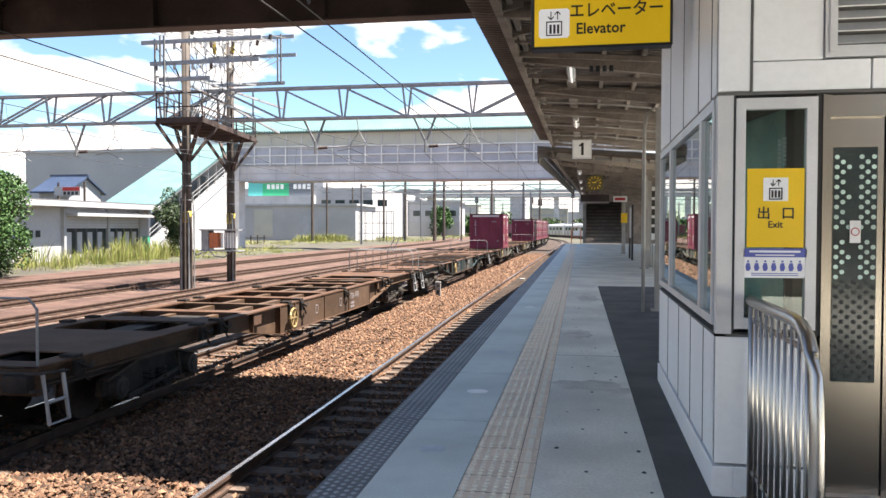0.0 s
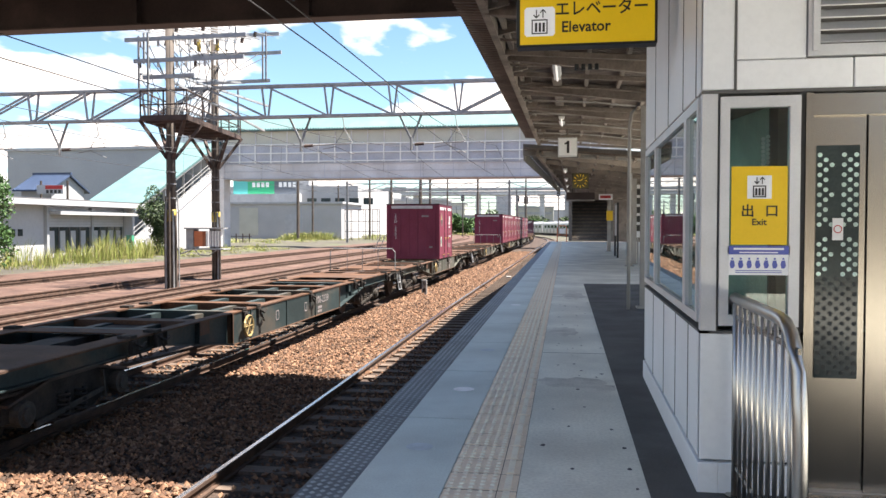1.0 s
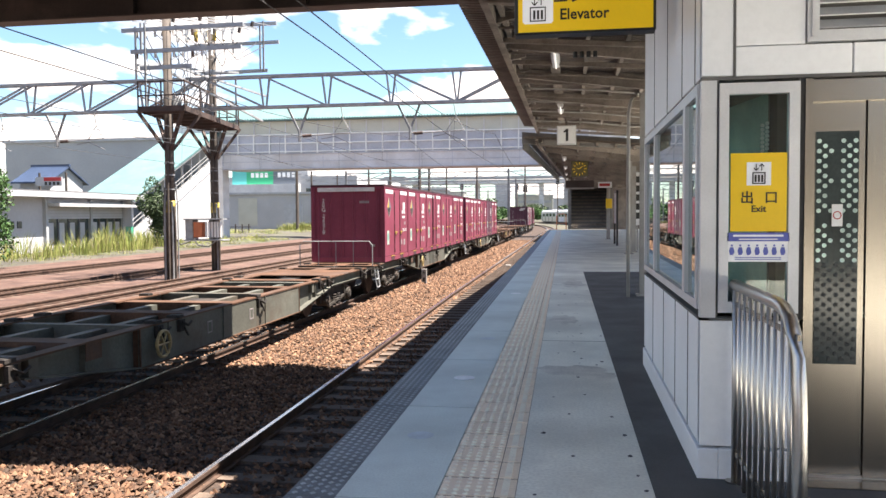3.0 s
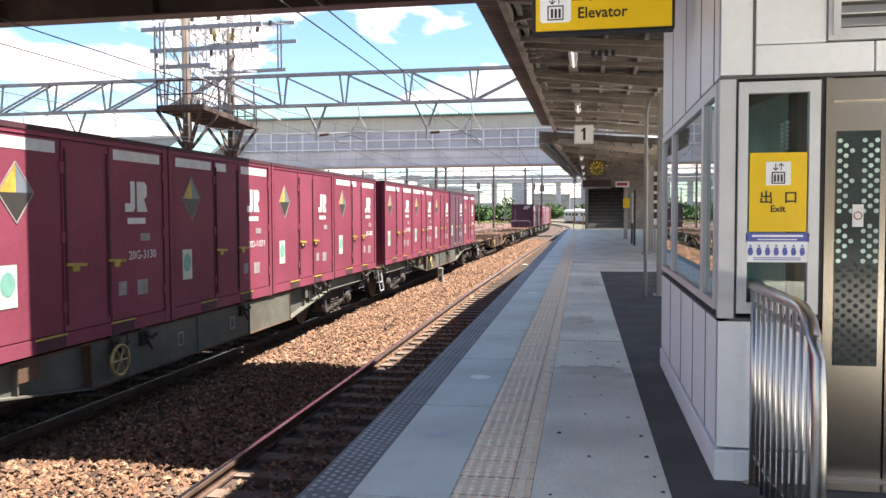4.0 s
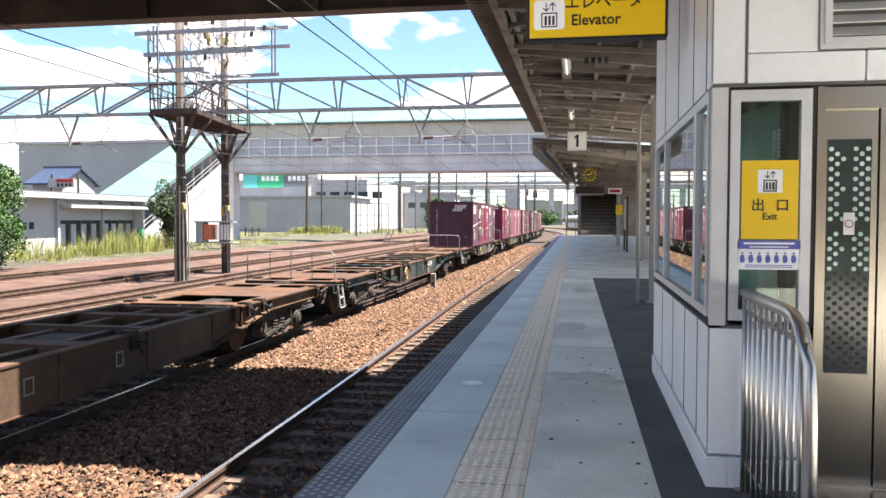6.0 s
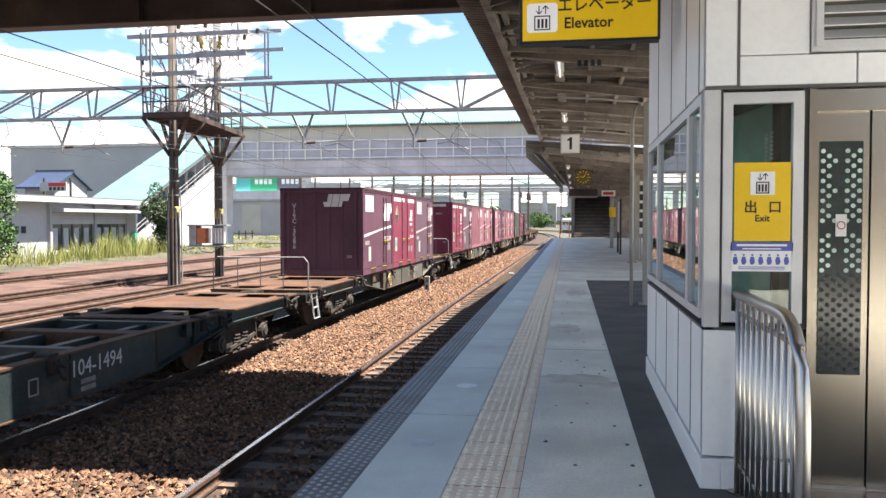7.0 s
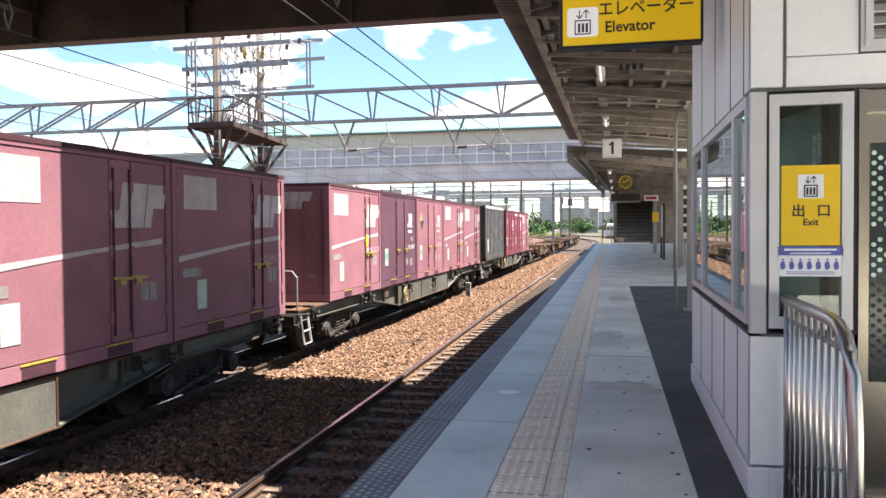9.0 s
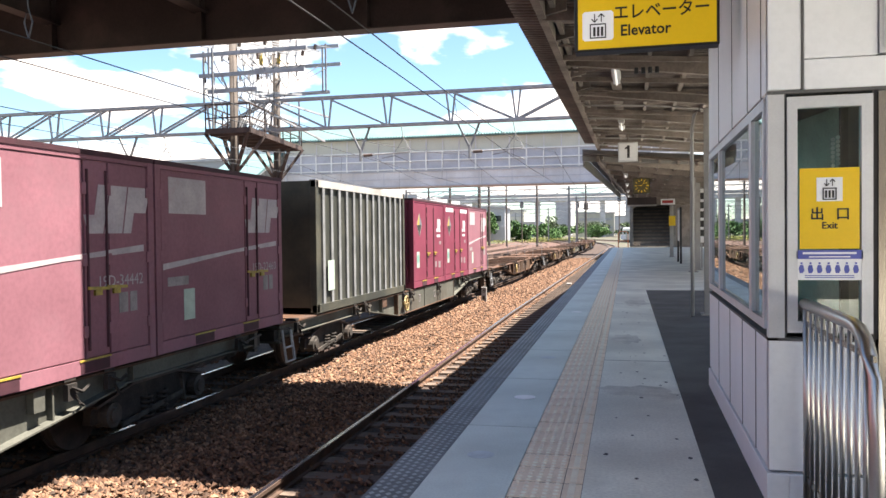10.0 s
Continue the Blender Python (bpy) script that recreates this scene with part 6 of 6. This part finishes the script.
# ---- overhead wires ----
def wire_line(x, parent):
    pts, low = [], []
    for i in range(60):
        y = -30 + i * 4.0
        if y < 16:
            top = 3.90
        else:
            u = ((y - 34) % 40) / 40
            top = 3.95 + 0.95 * (2 * u - 1) ** 2 if y >= 34 else 3.90 + 1.0 * ((y - 16) / 18) ** 1.6
        pts.append((track_x(y, x), y, top))
        low.append((track_x(y, x) + 0.06 * math.sin(y / 6), y, 3.58))
    part("messenger_wire", Geo().tube(pts, 0.009, 5), WIRE, parent)
    part("contact_wire", Geo().tube(low, 0.008, 5), WIRE, parent)
    for p, q in list(zip(pts, low))[1:44:2]:
        part("dropper", Geo().tube([p, q], 0.005, 4), WIRE, parent)


for x in (NEAR, FREIGHT) + SIDE_TRACKS[:2]:
    wl_ = thing("overhead_line", "thin overhead contact wire with droppers above the track", "wire", "overhead lines")
    wire_line(x, wl_)
for i, (x, y) in enumerate(((-2.98, 8.3), (-7.145, 8.3))):
    hg = thing("wire_hanger", "small looped hanger with insulator under the girder", "hanger", "wire hangers")
    part("loop", Geo().tube([(x, y, 3.9), (x + 0.06, y, 4.1), (x, y, 4.3), (x - 0.06, y, 4.1), (x, y, 3.9)], 0.012, 5), WIRE, hg)
    part("rod", Geo().tube([(x, y, 4.3), (x, y, BZ + (0.02 if abs(y - 12.5) > 9 else 0.55))], 0.012, 5), WIRE, hg)

# ---- portal fittings ----
for x in (-6.9, -11.9, -23.7, -28.5):
    pf = thing("drop_arm", "V-shaped drop arm with steady tube under the portal", "bracket", "drop arms on the portal")
    part("strut", Geo().bar((x - 0.55, TY, TZ0), (x, TY, TZ0 - 1.15), 0.08), GALVD, pf)
    part("strut", Geo().bar((x + 0.45, TY, TZ0), (x, TY, TZ0 - 1.15), 0.08), GALVD, pf)
    part("post", Geo().tube([(x, TY, TZ0 - 1.0), (x, TY, TZ0 - 1.55)], 0.07, 8), GALVD, pf)
    part("steady_tube", Geo().tube([(x, TY, TZ0 - 1.3), (x + 2.3, TY, TZ0 - 1.2)], 0.03, 6), GALVD, pf)
    part("insulator", Geo().tube([(x + 0.15, TY, TZ0 - 1.3), (x + 0.55, TY, TZ0 - 1.28)], 0.07, 10), RUSTST, pf)
    part("stay", Geo().tube([(x + 1.9, TY, TZ0), (x + 2.0, TY, TZ0 - 0.6), (x + 1.6, TY, TZ0 - 1.2)], 0.025, 6).tube([(x + 2.0, TY, TZ0 - 0.6), (x + 2.35, TY, TZ0 - 1.2)], 0.02, 6), GALVD, pf)
    part("pull_arm", Geo().tube([(x + 1.0, TY, TZ0 - 1.45), (x + 1.6, TY, TZ0 - 1.35), (x + 2.4, TY, TZ0 - 1.7)], 0.02, 6), GALVD, pf)
for x in (-48, 6):
    part("leg", Geo().tube([(x, TY, -1.4), (x, TY, TZ1 + 0.3)], 0.2, 12), POLE, portal)

# ---- switch tower on two poles ----
tw = thing("switch_tower", "two weathered poles carrying a railed deck, arms and insulators", "pole")
AX, AY, BX, BY = -16.78, 31.5, -17.55, 37.4
for x, y, top in ((AX, AY, 10.6), (BX, BY, 11.8)):
    pl = part("pole", Geo().tube([(x, y, -1.4), (x, y, top)], 0.21, 16, 0.17), POLE, tw, "weathered steel pole", smooth=True)
    part("yellow_band", Geo().tube([(x, y, 1.65), (x, y, 2.15)], 0.215, 16), YEDGE, pl, "faded yellow band", smooth=True)
    for z in (2.6, 3.2, 3.7):
        part("strap", Geo().tube([(x, y, z), (x, y, z + 0.05)], 0.225, 14), GALVD, pl)
    for k, (dx, dy) in enumerate(((0.26, -0.1), (0.20, -0.22), (0.06, -0.28), (-0.12, -0.26), (-0.25, -0.12), (0.3, 0.05))):
        if k < (6 if y < 34 else 3):
            part("conduit", Geo().tube([(x + dx, y + dy, -1.35), (x + dx, y + dy, 1.2 + 0.15 * k), (x + dx * 0.8, y + dy * 0.8, 5.6 if k == 2 else 1.9 + 0.2 * k)], 0.045 if k < 4 else 0.03, 8), GALVD if k % 2 else POLE, pl)
    # knee braces
    for dx, dy in ((-0.95, -0.8), (1.05, -0.8), (-0.95, 0.8), (1.05, 0.8)):
        part("knee_brace", Geo().bar((x + dx * 0.12, y + dy * 0.12, 4.3), (x + dx, y + dy, 5.85), 0.13), RUSTST, pl)
def deck_x(x, y):
    """The deck follows the line between the two poles."""
    return x - (y - AY) * 0.13


for i in range(30):
    y = 30.65 + i * 0.258
    part("deck_slat", Geo().box(deck_x(-17.72, y), y, 5.9, deck_x(-15.72, y), y + 0.12, 5.94), RUSTST, tw)
corners = [(deck_x(x, y), y) for x, y in ((-17.75, 30.6), (-15.7, 30.6), (-15.7, 38.2), (-17.75, 38.2))]
for k in range(4):
    (xa, ya), (xb, yb) = corners[k], corners[(k + 1) % 4]
    part("deck_edge", Geo().bar((xa, ya, 5.9), (xb, yb, 5.9), 0.07, 0.22), RUSTST, tw)
    for z in (6.45, 7.02):
        part("guard_rail", Geo().bar((xa, ya, z), (xb, yb, z), 0.05), RUSTST, tw)
    for q in range(2 if k % 2 == 0 else 4):
        f = q / (2 if k % 2 == 0 else 4)
        x, y = xa + (xb - xa) * f, ya + (yb - ya) * f
        part("rail_post", Geo().bar((x, y, 5.95), (x, y, 7.05), 0.05), RUSTST, tw)
for i in range(7):
    y = 31.0 + i * 1.1
    part("grating_bar", Geo().box(deck_x(-17.7, y), y, 5.74, deck_x(-15.75, y), y + 0.08, 5.86), RUSTST, tw)
for x0, x1, y, z in ((-18.7, -13.3, AY - 0.2, 9.3), (-18.3, -13.4, AY - 0.2, 8.4), (-17.9, -15.6, AY - 0.2, 7.7), (-19.0, -14.1, BY - 0.2, 10.75), (-18.6, -14.0, BY - 0.2, 9.85), (-18.4, -14.6, BY - 0.2, 8.5)):
    part("cross_arm", Geo().bar((x0, y, z), (x1, y, z + 0.04), 0.10, 0.16), GALV, tw, "galvanised cross arm")
for x, z0, z1, y in ((-14.75, 8.5, 10.9, BY - 0.3), (-15.0, 8.5, 10.9, BY - 0.1), (-16.3, 9.4, 11.2, BY - 0.3), (-16.2, 6.0, 8.2, BY - 0.3), (-18.2, 7.3, 9.5, AY), (-17.5, 6.0, 9.5, AY - 0.5), (-17.9, 8.3, 9.6, AY - 0.1)):
    part("upright", Geo().bar((x, y, z0), (x, y, z1), 0.07), GALVD, tw)
rng = np.random.default_rng(11)
for k in range(9):
    x = -18.2 + k * 0.42
    for z in (9.38, 8.5):
        y = AY - 0.2
        part("insulator", Geo().tube([(x, y + 0.3, z - 0.32), (x, y + 0.3, z - 0.05)], 0.06, 8), CERAMIC if k % 3 else RUSTST, tw)
    z = 9.3 + rng.uniform(-0.3, 0.4)
    part("jumper", Geo().tube([(x, AY, 9.2), (x + rng.uniform(-0.3, 0.3), 33.5, z - rng.uniform(0.4, 1.2)), (x + rng.uniform(-0.4, 0.4), BY - 0.3, z + 0.6)], 0.02, 5), WIRE, tw)
    part("jumper", Geo().tube([(x, AY, 8.5), (x + rng.uniform(-0.4, 0.4), AY + 0.6, 7.6 + rng.uniform(-0.3, 0.3)), (x * 0.3 + AX * 0.7, AY + 0.4, 6.2)], 0.018, 5), WIRE, tw)
    part("bus_bar", Geo().bar((x - 0.1, AY, 9.75), (x - 0.35, BY, 10.6), 0.05), GALV, tw)
for k in range(6):
    x = -17.9 + k * 0.45
    for y, z in ((34.6, 9.5), (35.6, 9.7)):
        part("isolator", Geo().tube([(x, y, z), (x, y, z + 0.5)], 0.09, 8), YEDGE if k in (2, 4) else CERAMIC, tw, "ribbed insulator")
    part("cable_drop", Geo().tube([(x, 34.6, 9.5), (x + 0.15, 34.4, 8.6), (x - 0.1, 34.2, 7.6), (AX + 0.1 * k - 0.3, 33.0, 6.0)], 0.022, 5), WIRE, tw)
for k in range(16):
    x, y, z = -18.0 + 0.3 * k, (AY if k % 2 else 33.4), 9.5 + 0.12 * (k % 4)
    part("top_insulator", Geo().tube([(x, y, z), (x + 0.05, y, z + 0.22)], 0.075, 7), (RUSTST, CERAMIC, POLE)[k % 3], tw)
    part("top_link", Geo().bar((x, y, z + 0.2), (x + 0.4, y + 1.2, z + 0.5 - 0.1 * (k % 3)), 0.035), GALVD, tw)
for a, b in (((-18.2, AY, 7.9), (-16.0, BY, 8.5)), ((-16.8, AY, 7.9), (-14.7, BY - 0.2, 7.3)), ((-16.8, AY, 7.6), (-14.9, BY - 0.2, 6.1))):
    part("tie_bar", Geo().bar(a, b, 0.09), GALV, tw)
part("transformer", Geo().tube([(-17.4, 33.2, 5.95), (-17.4, 33.2, 6.7)], 0.28, 12).tube([(-16.4, 34.6, 5.95), (-16.4, 34.6, 6.6)], 0.25, 12), GALVD, tw)

# ---- yard equipment ----
yb = thing("yard_equipment_rack", "grey equipment rack with orange box and insulators on a pole", "cabinet")
part("frame", Geo().box(-18.75, 36.4, 1.30, -16.7, 37.2, 1.37), GALV, yb)
part("frame", Geo().box(-18.75, 36.4, 0.28, -16.7, 37.2, 0.34), GALV, yb)
part("back_post", Geo().box(-17.75, 37.1, 0.28, -17.35, 37.25, 1.37), GALVD, yb)
part("orange_box", Geo().box(-18.25, 36.45, 0.45, -17.8, 36.9, 1.2), ORANGE, yb, "orange painted box", bevel=0.02)
part("grey_box", Geo().box(-18.7, 36.5, 0.34, -18.3, 37.1, 1.3), GALV, yb, bevel=0.02)
for k in range(6):
    part("insulator", Geo().tube([(-17.6 + k * 0.15, 36.5, 0.45), (-17.6 + k * 0.15, 36.5, 1.2)], 0.055, 8), CERAMIC, yb)
part("cable", Geo().tube([(-18.2, 36.4, 0.35), (-17.9, 36.3, 0.05), (-17.4, 36.3, 0.0), (-17.0, 36.4, 0.3)], 0.03, 6), WIRE, yb)
part("cable", Geo().tube([(-17.0, 31.8, 0.9), (-17.4, 33.5, 0.2), (-18.0, 36.2, 0.4)], 0.03, 6), WIRE, yb)
mk = thing("track_marker", "small white lineside marker with the number 6", "marker")
part("post", Geo().box(-5.74, 30.2, -1.24, -5.54, 30.3, -0.62), CREAM, mk, bevel=0.01)
words("numeral", "6", 0.24, INK, pose(-5.64, 30.195, -0.76, 90, 0, 0), mk)
part("bar", Geo().box(-5.69, 30.195, -1.1, -5.6, 30.2, -0.95), INK, mk)
ib = thing("track_box", "small white equipment box beside the rail", "box")
part("body", Geo().box(-3.30, 40.2, -1.2, -3.05, 40.5, -1.1), CREAM, ib, bevel=0.02)
for k, (x, y, h, r) in enumerate(((-28.7, 150, 14.5, 0.36), (-29.0, 162, 14, 0.3), (-48.6, 137, 12, 0.3), (-47.2, 141, 11, 0.2), (-38.2, 148, 11.5, 0.22), (-34.2, 149, 13, 0.26), (-23.8, 152, 14, 0.18), (-17.2, 146, 13, 0.22), (-8.6, 150, 12, 0.18), (-52.5, 175, 12, 0.2))):
    pm_ = thing("line_mast", "thin dark mast beside the tracks", "pole", "masts beside the line")
    part("shaft", Geo().tube([(x, y, -1.4), (x, y, h - 1.4)], r, 10, r * 0.8), POLE, pm_)
    part("arm", Geo().bar((x - 1.2, y, h - 2.2), (x + 1.2, y, h - 2.2), 0.1), GALVD, pm_)
    part("arm", Geo().bar((x - 0.9, y, h - 3.2), (x + 0.9, y, h - 3.2), 0.1), GALVD, pm_)
for y, zt in ((118, 7.2), (152, 7.2), (190, 7.4), (235, 7.6), (290, 7.8)):
    pp = thing("line_portal_far", "light steel portal over the tracks beyond the footbridge", "portal", "portals in the distance")
    x0, x1 = track_x(y, -34), track_x(y, 16)
    for x in (x0, x1, track_x(y, -9.2)):
        part("leg", Geo().bar((x, y, -1.4), (x, y, zt + 1), 0.3), GALVD, pp)
    for z in (zt - 0.5, zt + 0.6):
        part("chord", Geo().bar((x0, y, z), (x1, y, z), 0.14), GALV, pp)
    g = Geo()
    for i in range(16):
        a, b = x0 + (x1 - x0) * i / 16, x0 + (x1 - x0) * (i + 1) / 16
        part("brace", Geo().bar((a, y, zt - 0.5 if i % 2 else zt + 0.6), (b, y, zt + 0.6 if i % 2 else zt - 0.5), 0.1), GALV, pp)
for k, (x, y, z) in enumerate(((-27.4, 200, 8.2), (-14.5, 215, 8.5), (-9.6, 168, 6.6), (-3.5, 205, 9.5))):
    sg = thing("railway_signal", "dark signal head on a slim post", "signal", "signals along the line")
    part("post", Geo().tube([(x, y, -1.4), (x, y, z)], 0.14, 8), POLE, sg)
    part("head", Geo().prism([(x - 0.45, z - 0.6), (x + 0.45, z - 0.6), (x + 0.45, z + 0.7), (x + 0.25, z + 1.0), (x - 0.25, z + 1.0), (x - 0.45, z + 0.7)], "y", y - 0.2, y - 0.1), BLACK, sg)
    for q in (-0.2, 0.5):
        part("lens", Geo().tube([(x, y - 0.28, z + q), (x, y - 0.2, z + q)], 0.16, 10), GALVD, sg)

cg = thing("pipe_cage", "rusty open cage of pipes beside the shed", "fence")
for k in range(6):
    x = -40.2 + k * 1.28
    part("post", Geo().tube([(x, 138.0, -1.4), (x, 138.0, 4.3)], 0.06, 6), RUSTST, cg)
    if k % 2 == 0:
        part("side_rail", Geo().tube([(x, 138.0, 4.3), (x, 141.5, 4.3), (x, 141.5, -1.4)], 0.05, 6), RUSTST, cg)
for z in (0.4, 2.2, 4.3):
    part("rail", Geo().tube([(-40.2, 138.0, z), (-33.8, 138.0, z)], 0.05, 6), RUSTST, cg)
gh = thing("grey_house", "low grey building with a flat roof beyond the yard", "building", kind="structure")
part("wall", Geo().box(-55.5, 230, -1.4, -36.5, 240, 8.6), SHUTGREY, gh)
part("roof_edge", Geo().box(-56, 229.5, 8.6, -36, 240.5, 9.2), WALLG, gh)
part("base_band", Geo().box(-55.6, 229.8, -1.4, -36.4, 230, 3.2), WALLW, gh)
for k in range(5):
    part("window", Geo().box(-54 + k * 3.6, 229.9, 4.8, -52 + k * 3.6, 230, 6.4), WINDARK, gh)
ld = thing("leaning_ladder", "pale ladder leaning between the yard tracks", "ladder")
for x in (-19.9, -19.4):
    part("stile", Geo().bar((x, 78.6, -1.25), (x + 0.75, 78.6, 0.55), 0.07), CREAM, ld)
for k in range(4):
    part("rung", Geo().bar((-19.75 + k * 0.17, 78.6, -0.9 + k * 0.4), (-19.25 + k * 0.17, 78.6, -0.9 + k * 0.4), 0.05), CREAM, ld)

# ---- distance ----
vd = thing("viaduct", "long pale concrete viaduct in the distance", "bridge", kind="structure")
part("deck", Geo().box(-260, 420, 17.5, 140, 432, 19.6), FB_WHITE, vd)
part("parapet", Geo().box(-260, 419.5, 20.0, 140, 420, 21.4), WALLW, vd)
for i in range(12):
    part("pier", Geo().box(-255 + i * 34, 423, -1.4, -252.5 + i * 34, 427, 17.5), FB_WHITE, vd)
rng = np.random.default_rng(21)
for k in range(38):
    x = -330 + k * 13.5 + rng.uniform(-4, 4)
    y = rng.uniform(440, 760)
    w, h = rng.uniform(9, 20), rng.uniform(7, 17) if k % 4 else rng.uniform(17, 30)
    cb = thing("city_building", "pale distant town building with window bands", "building", "buildings in the distance")
    part("wall", Geo().box(x, y, -1.5, x + w, y + 14, h), (WALLW, WALLG, FB_CREAM, WALLW)[k % 4], cb)
    part("roof_edge", Geo().box(x - 0.4, y - 0.4, h, x + w + 0.4, y + 14.4, h + 0.6), WALLG, cb)
    z = 3.0
    while z < h - 1.5:
        part("window_band", Geo().box(x + 0.8, y - 0.06, z, x + w - 0.8, y, z + 1.3), SHUTGREY, cb)
        z += 4.6
for k, (x, y, h, r) in enumerate(((-41, 226, 9.5, 3.6), (-46, 252, 9, 3.2), (-36, 250, 5, 4.0), (-28, 262, 4.5, 5), (-27, 300, 5.5, 5), (12, 350, 5, 6), (-16, 370, 5, 6), (24, 330, 6, 6))):
    tree("tree", x, y, h, r, "leafy green tree in the distance", LEAF, 1800, 0.5)

for k in range(9):
    tree("tree", -128 + k * 17.5 + (k * 7) % 5, 396 + (k * 11) % 17, 5.0 + (k * 3) % 4, 7.0, "hazy green tree in the distance", LEAFD, 1300, 0.7)
# ---- wild grass ----
def grass(name, regions, label):
    rng = np.random.default_rng(8)
    v, f = [], []
    for x0, x1, y0, y1, tufts, blades, h0, h1, spread in regions:
        for k in range(tufts):
            cx, cy = rng.uniform(x0, x1), rng.uniform(y0, y1)
            size = rng.uniform(0, 1) ** 1.8
            hh = h0 + (h1 - h0) * size
            for i in range(int(blades * (0.35 + size) * rng.uniform(0.6, 1.2))):
                x, y = cx + rng.normal(0, spread), cy + rng.normal(0, spread)
                h = hh * rng.uniform(0.35, 1.1)
                a, w = rng.uniform(0, 6.28), 0.006 + 0.005 * h + y * 0.00016
                dx, dy = math.cos(a) * w, math.sin(a) * w
                lx, ly = (x - cx) * 0.5 + rng.normal(0, 0.17) * h, (y - cy) * 0.5 + rng.normal(0, 0.17) * h
                o = len(v)
                v += [(x - dx, y - dy, -1.4), (x + dx, y + dy, -1.4), (x + dx * 0.8 + lx * 0.35, y + dy * 0.8 + ly * 0.35, -1.3 + h * 0.6), (x - dx * 0.8 + lx * 0.35, y - dy * 0.8 + ly * 0.35, -1.3 + h * 0.6), (x + lx, y + ly, -1.3 + h * 0.95)]
                f += [(o, o + 1, o + 2, o + 3), (o + 3, o + 2, o + 4)]
    me = bpy.data.meshes.new(name)
    me.from_pydata(v, [], f)
    me.materials.append(GRASS)
    tagged(new(name, me), label, "grass", kind="stuff")


grass("wild_grass", [(-37.5, -33.2, 43, 64, 75, 55, 0.5, 2.1, 0.30), (-38, -32.0, 40, 90, 220, 30, 0.1, 0.5, 0.35), (-39, -35, 57, 72, 22, 70, 0.8, 2.6, 0.35), (-40, -34, 72, 92, 60, 35, 0.2, 0.9, 0.4)], "tall yellow-green weeds in clumps along the yard edge")
grass("trackside_grass", [(-64, -40, 104, 146, 90, 45, 0.2, 0.8, 0.8), (-50, -30, 130, 200, 60, 45, 0.3, 1.0, 1.0), (-52, -45, 136, 146, 50, 90, 0.8, 1.9, 0.8), (-40, -20, 200, 320, 80, 50, 0.4, 1.3, 1.4)], "bright green weeds behind the tracks")
fn = thing("low_fence", "low dark fence in the weeds", "fence")
for i in range(12):
    part("post", Geo().box(-62 + i * 1.1, 118, -1.4, -61.85 + i * 1.1, 118.1, 0.2), RUSTST, fn)
part("rail", Geo().box(-62, 118.02, -0.3, -49.5, 118.08, -0.2), RUSTST, fn)

# ---- passenger train on the far side of the platform ----
tr2 = thing("railway_track", "railway track beyond the platform on ballast", "track", "railway tracks", "structure")
for s in (-1, 1):
    rail_run(9.5 + s * 0.566, -30, 380, RAIL, tr2, "rail", 0.068, BED, RAILZ)
bed("ballast_bed_3", 7.7, 12.0, BED, BALLAST, "brown ballast beyond the platform")
CARS = []
for k in range(4):
    car = thing("passenger_car", "silver commuter train car with dark windows", "train", "cars of the commuter train")
    part("body", Geo().prism([(-1.4, 0.35), (1.4, 0.35), (1.46, 1.2), (1.4, 3.1), (1.0, 3.55), (-1.0, 3.55), (-1.4, 3.1), (-1.46, 1.2)], "y", -9.7, 9.7), TRAINW, car, smooth=False)
    part("underframe", Geo().box(-1.2, -9.2, 0.1, 1.2, 9.2, 0.35), BLACK, car)
    for s in (-1, 1):
        for i in range(4):
            part("window", Geo().box(s * 1.42 - 0.03, -8.2 + i * 4.4, 1.75, s * 1.42 + 0.03, -5.6 + i * 4.4, 2.6), WINDARK, car)
            part("door", Geo().box(s * 1.445 - 0.02, -5.2 + i * 4.4, 0.45, s * 1.445 + 0.02, -4.2 + i * 4.4, 2.6), GALV, car)
    part("roof_unit", Geo().box(-0.9, -2.5, 3.5, 0.9, 2.5, 3.8), GALV, car)
    for e in (-1, 1):
        part("bogie", Geo().box(-1.1, e * 6.5 - 1.2, 0.0, 1.1, e * 6.5 + 1.2, 0.3), BLACK, car)
    CARS.append((car, 272.0 - 10 - 20 * k))


def car_rows(y0):
    rows = []
    for i in range(11):
        t = float(i)
        y = y0 - (12 * t - 0.66 * t * t if t < 9 else 54.5)
        xa, xb = track_x(y - 7, 9.5), track_x(y + 7, 9.5)
        rows.append((t, pose((xa + xb) / 2, y, RAILZ, 0, 0, math.degrees(math.atan2(xa - xb, 14)))))
    return rows


def motions():
    for ob, y, half in RIDERS:
        walk(ob, rider(y, half))
    for car, y in CARS:
        walk(car, car_rows(y))


motions()
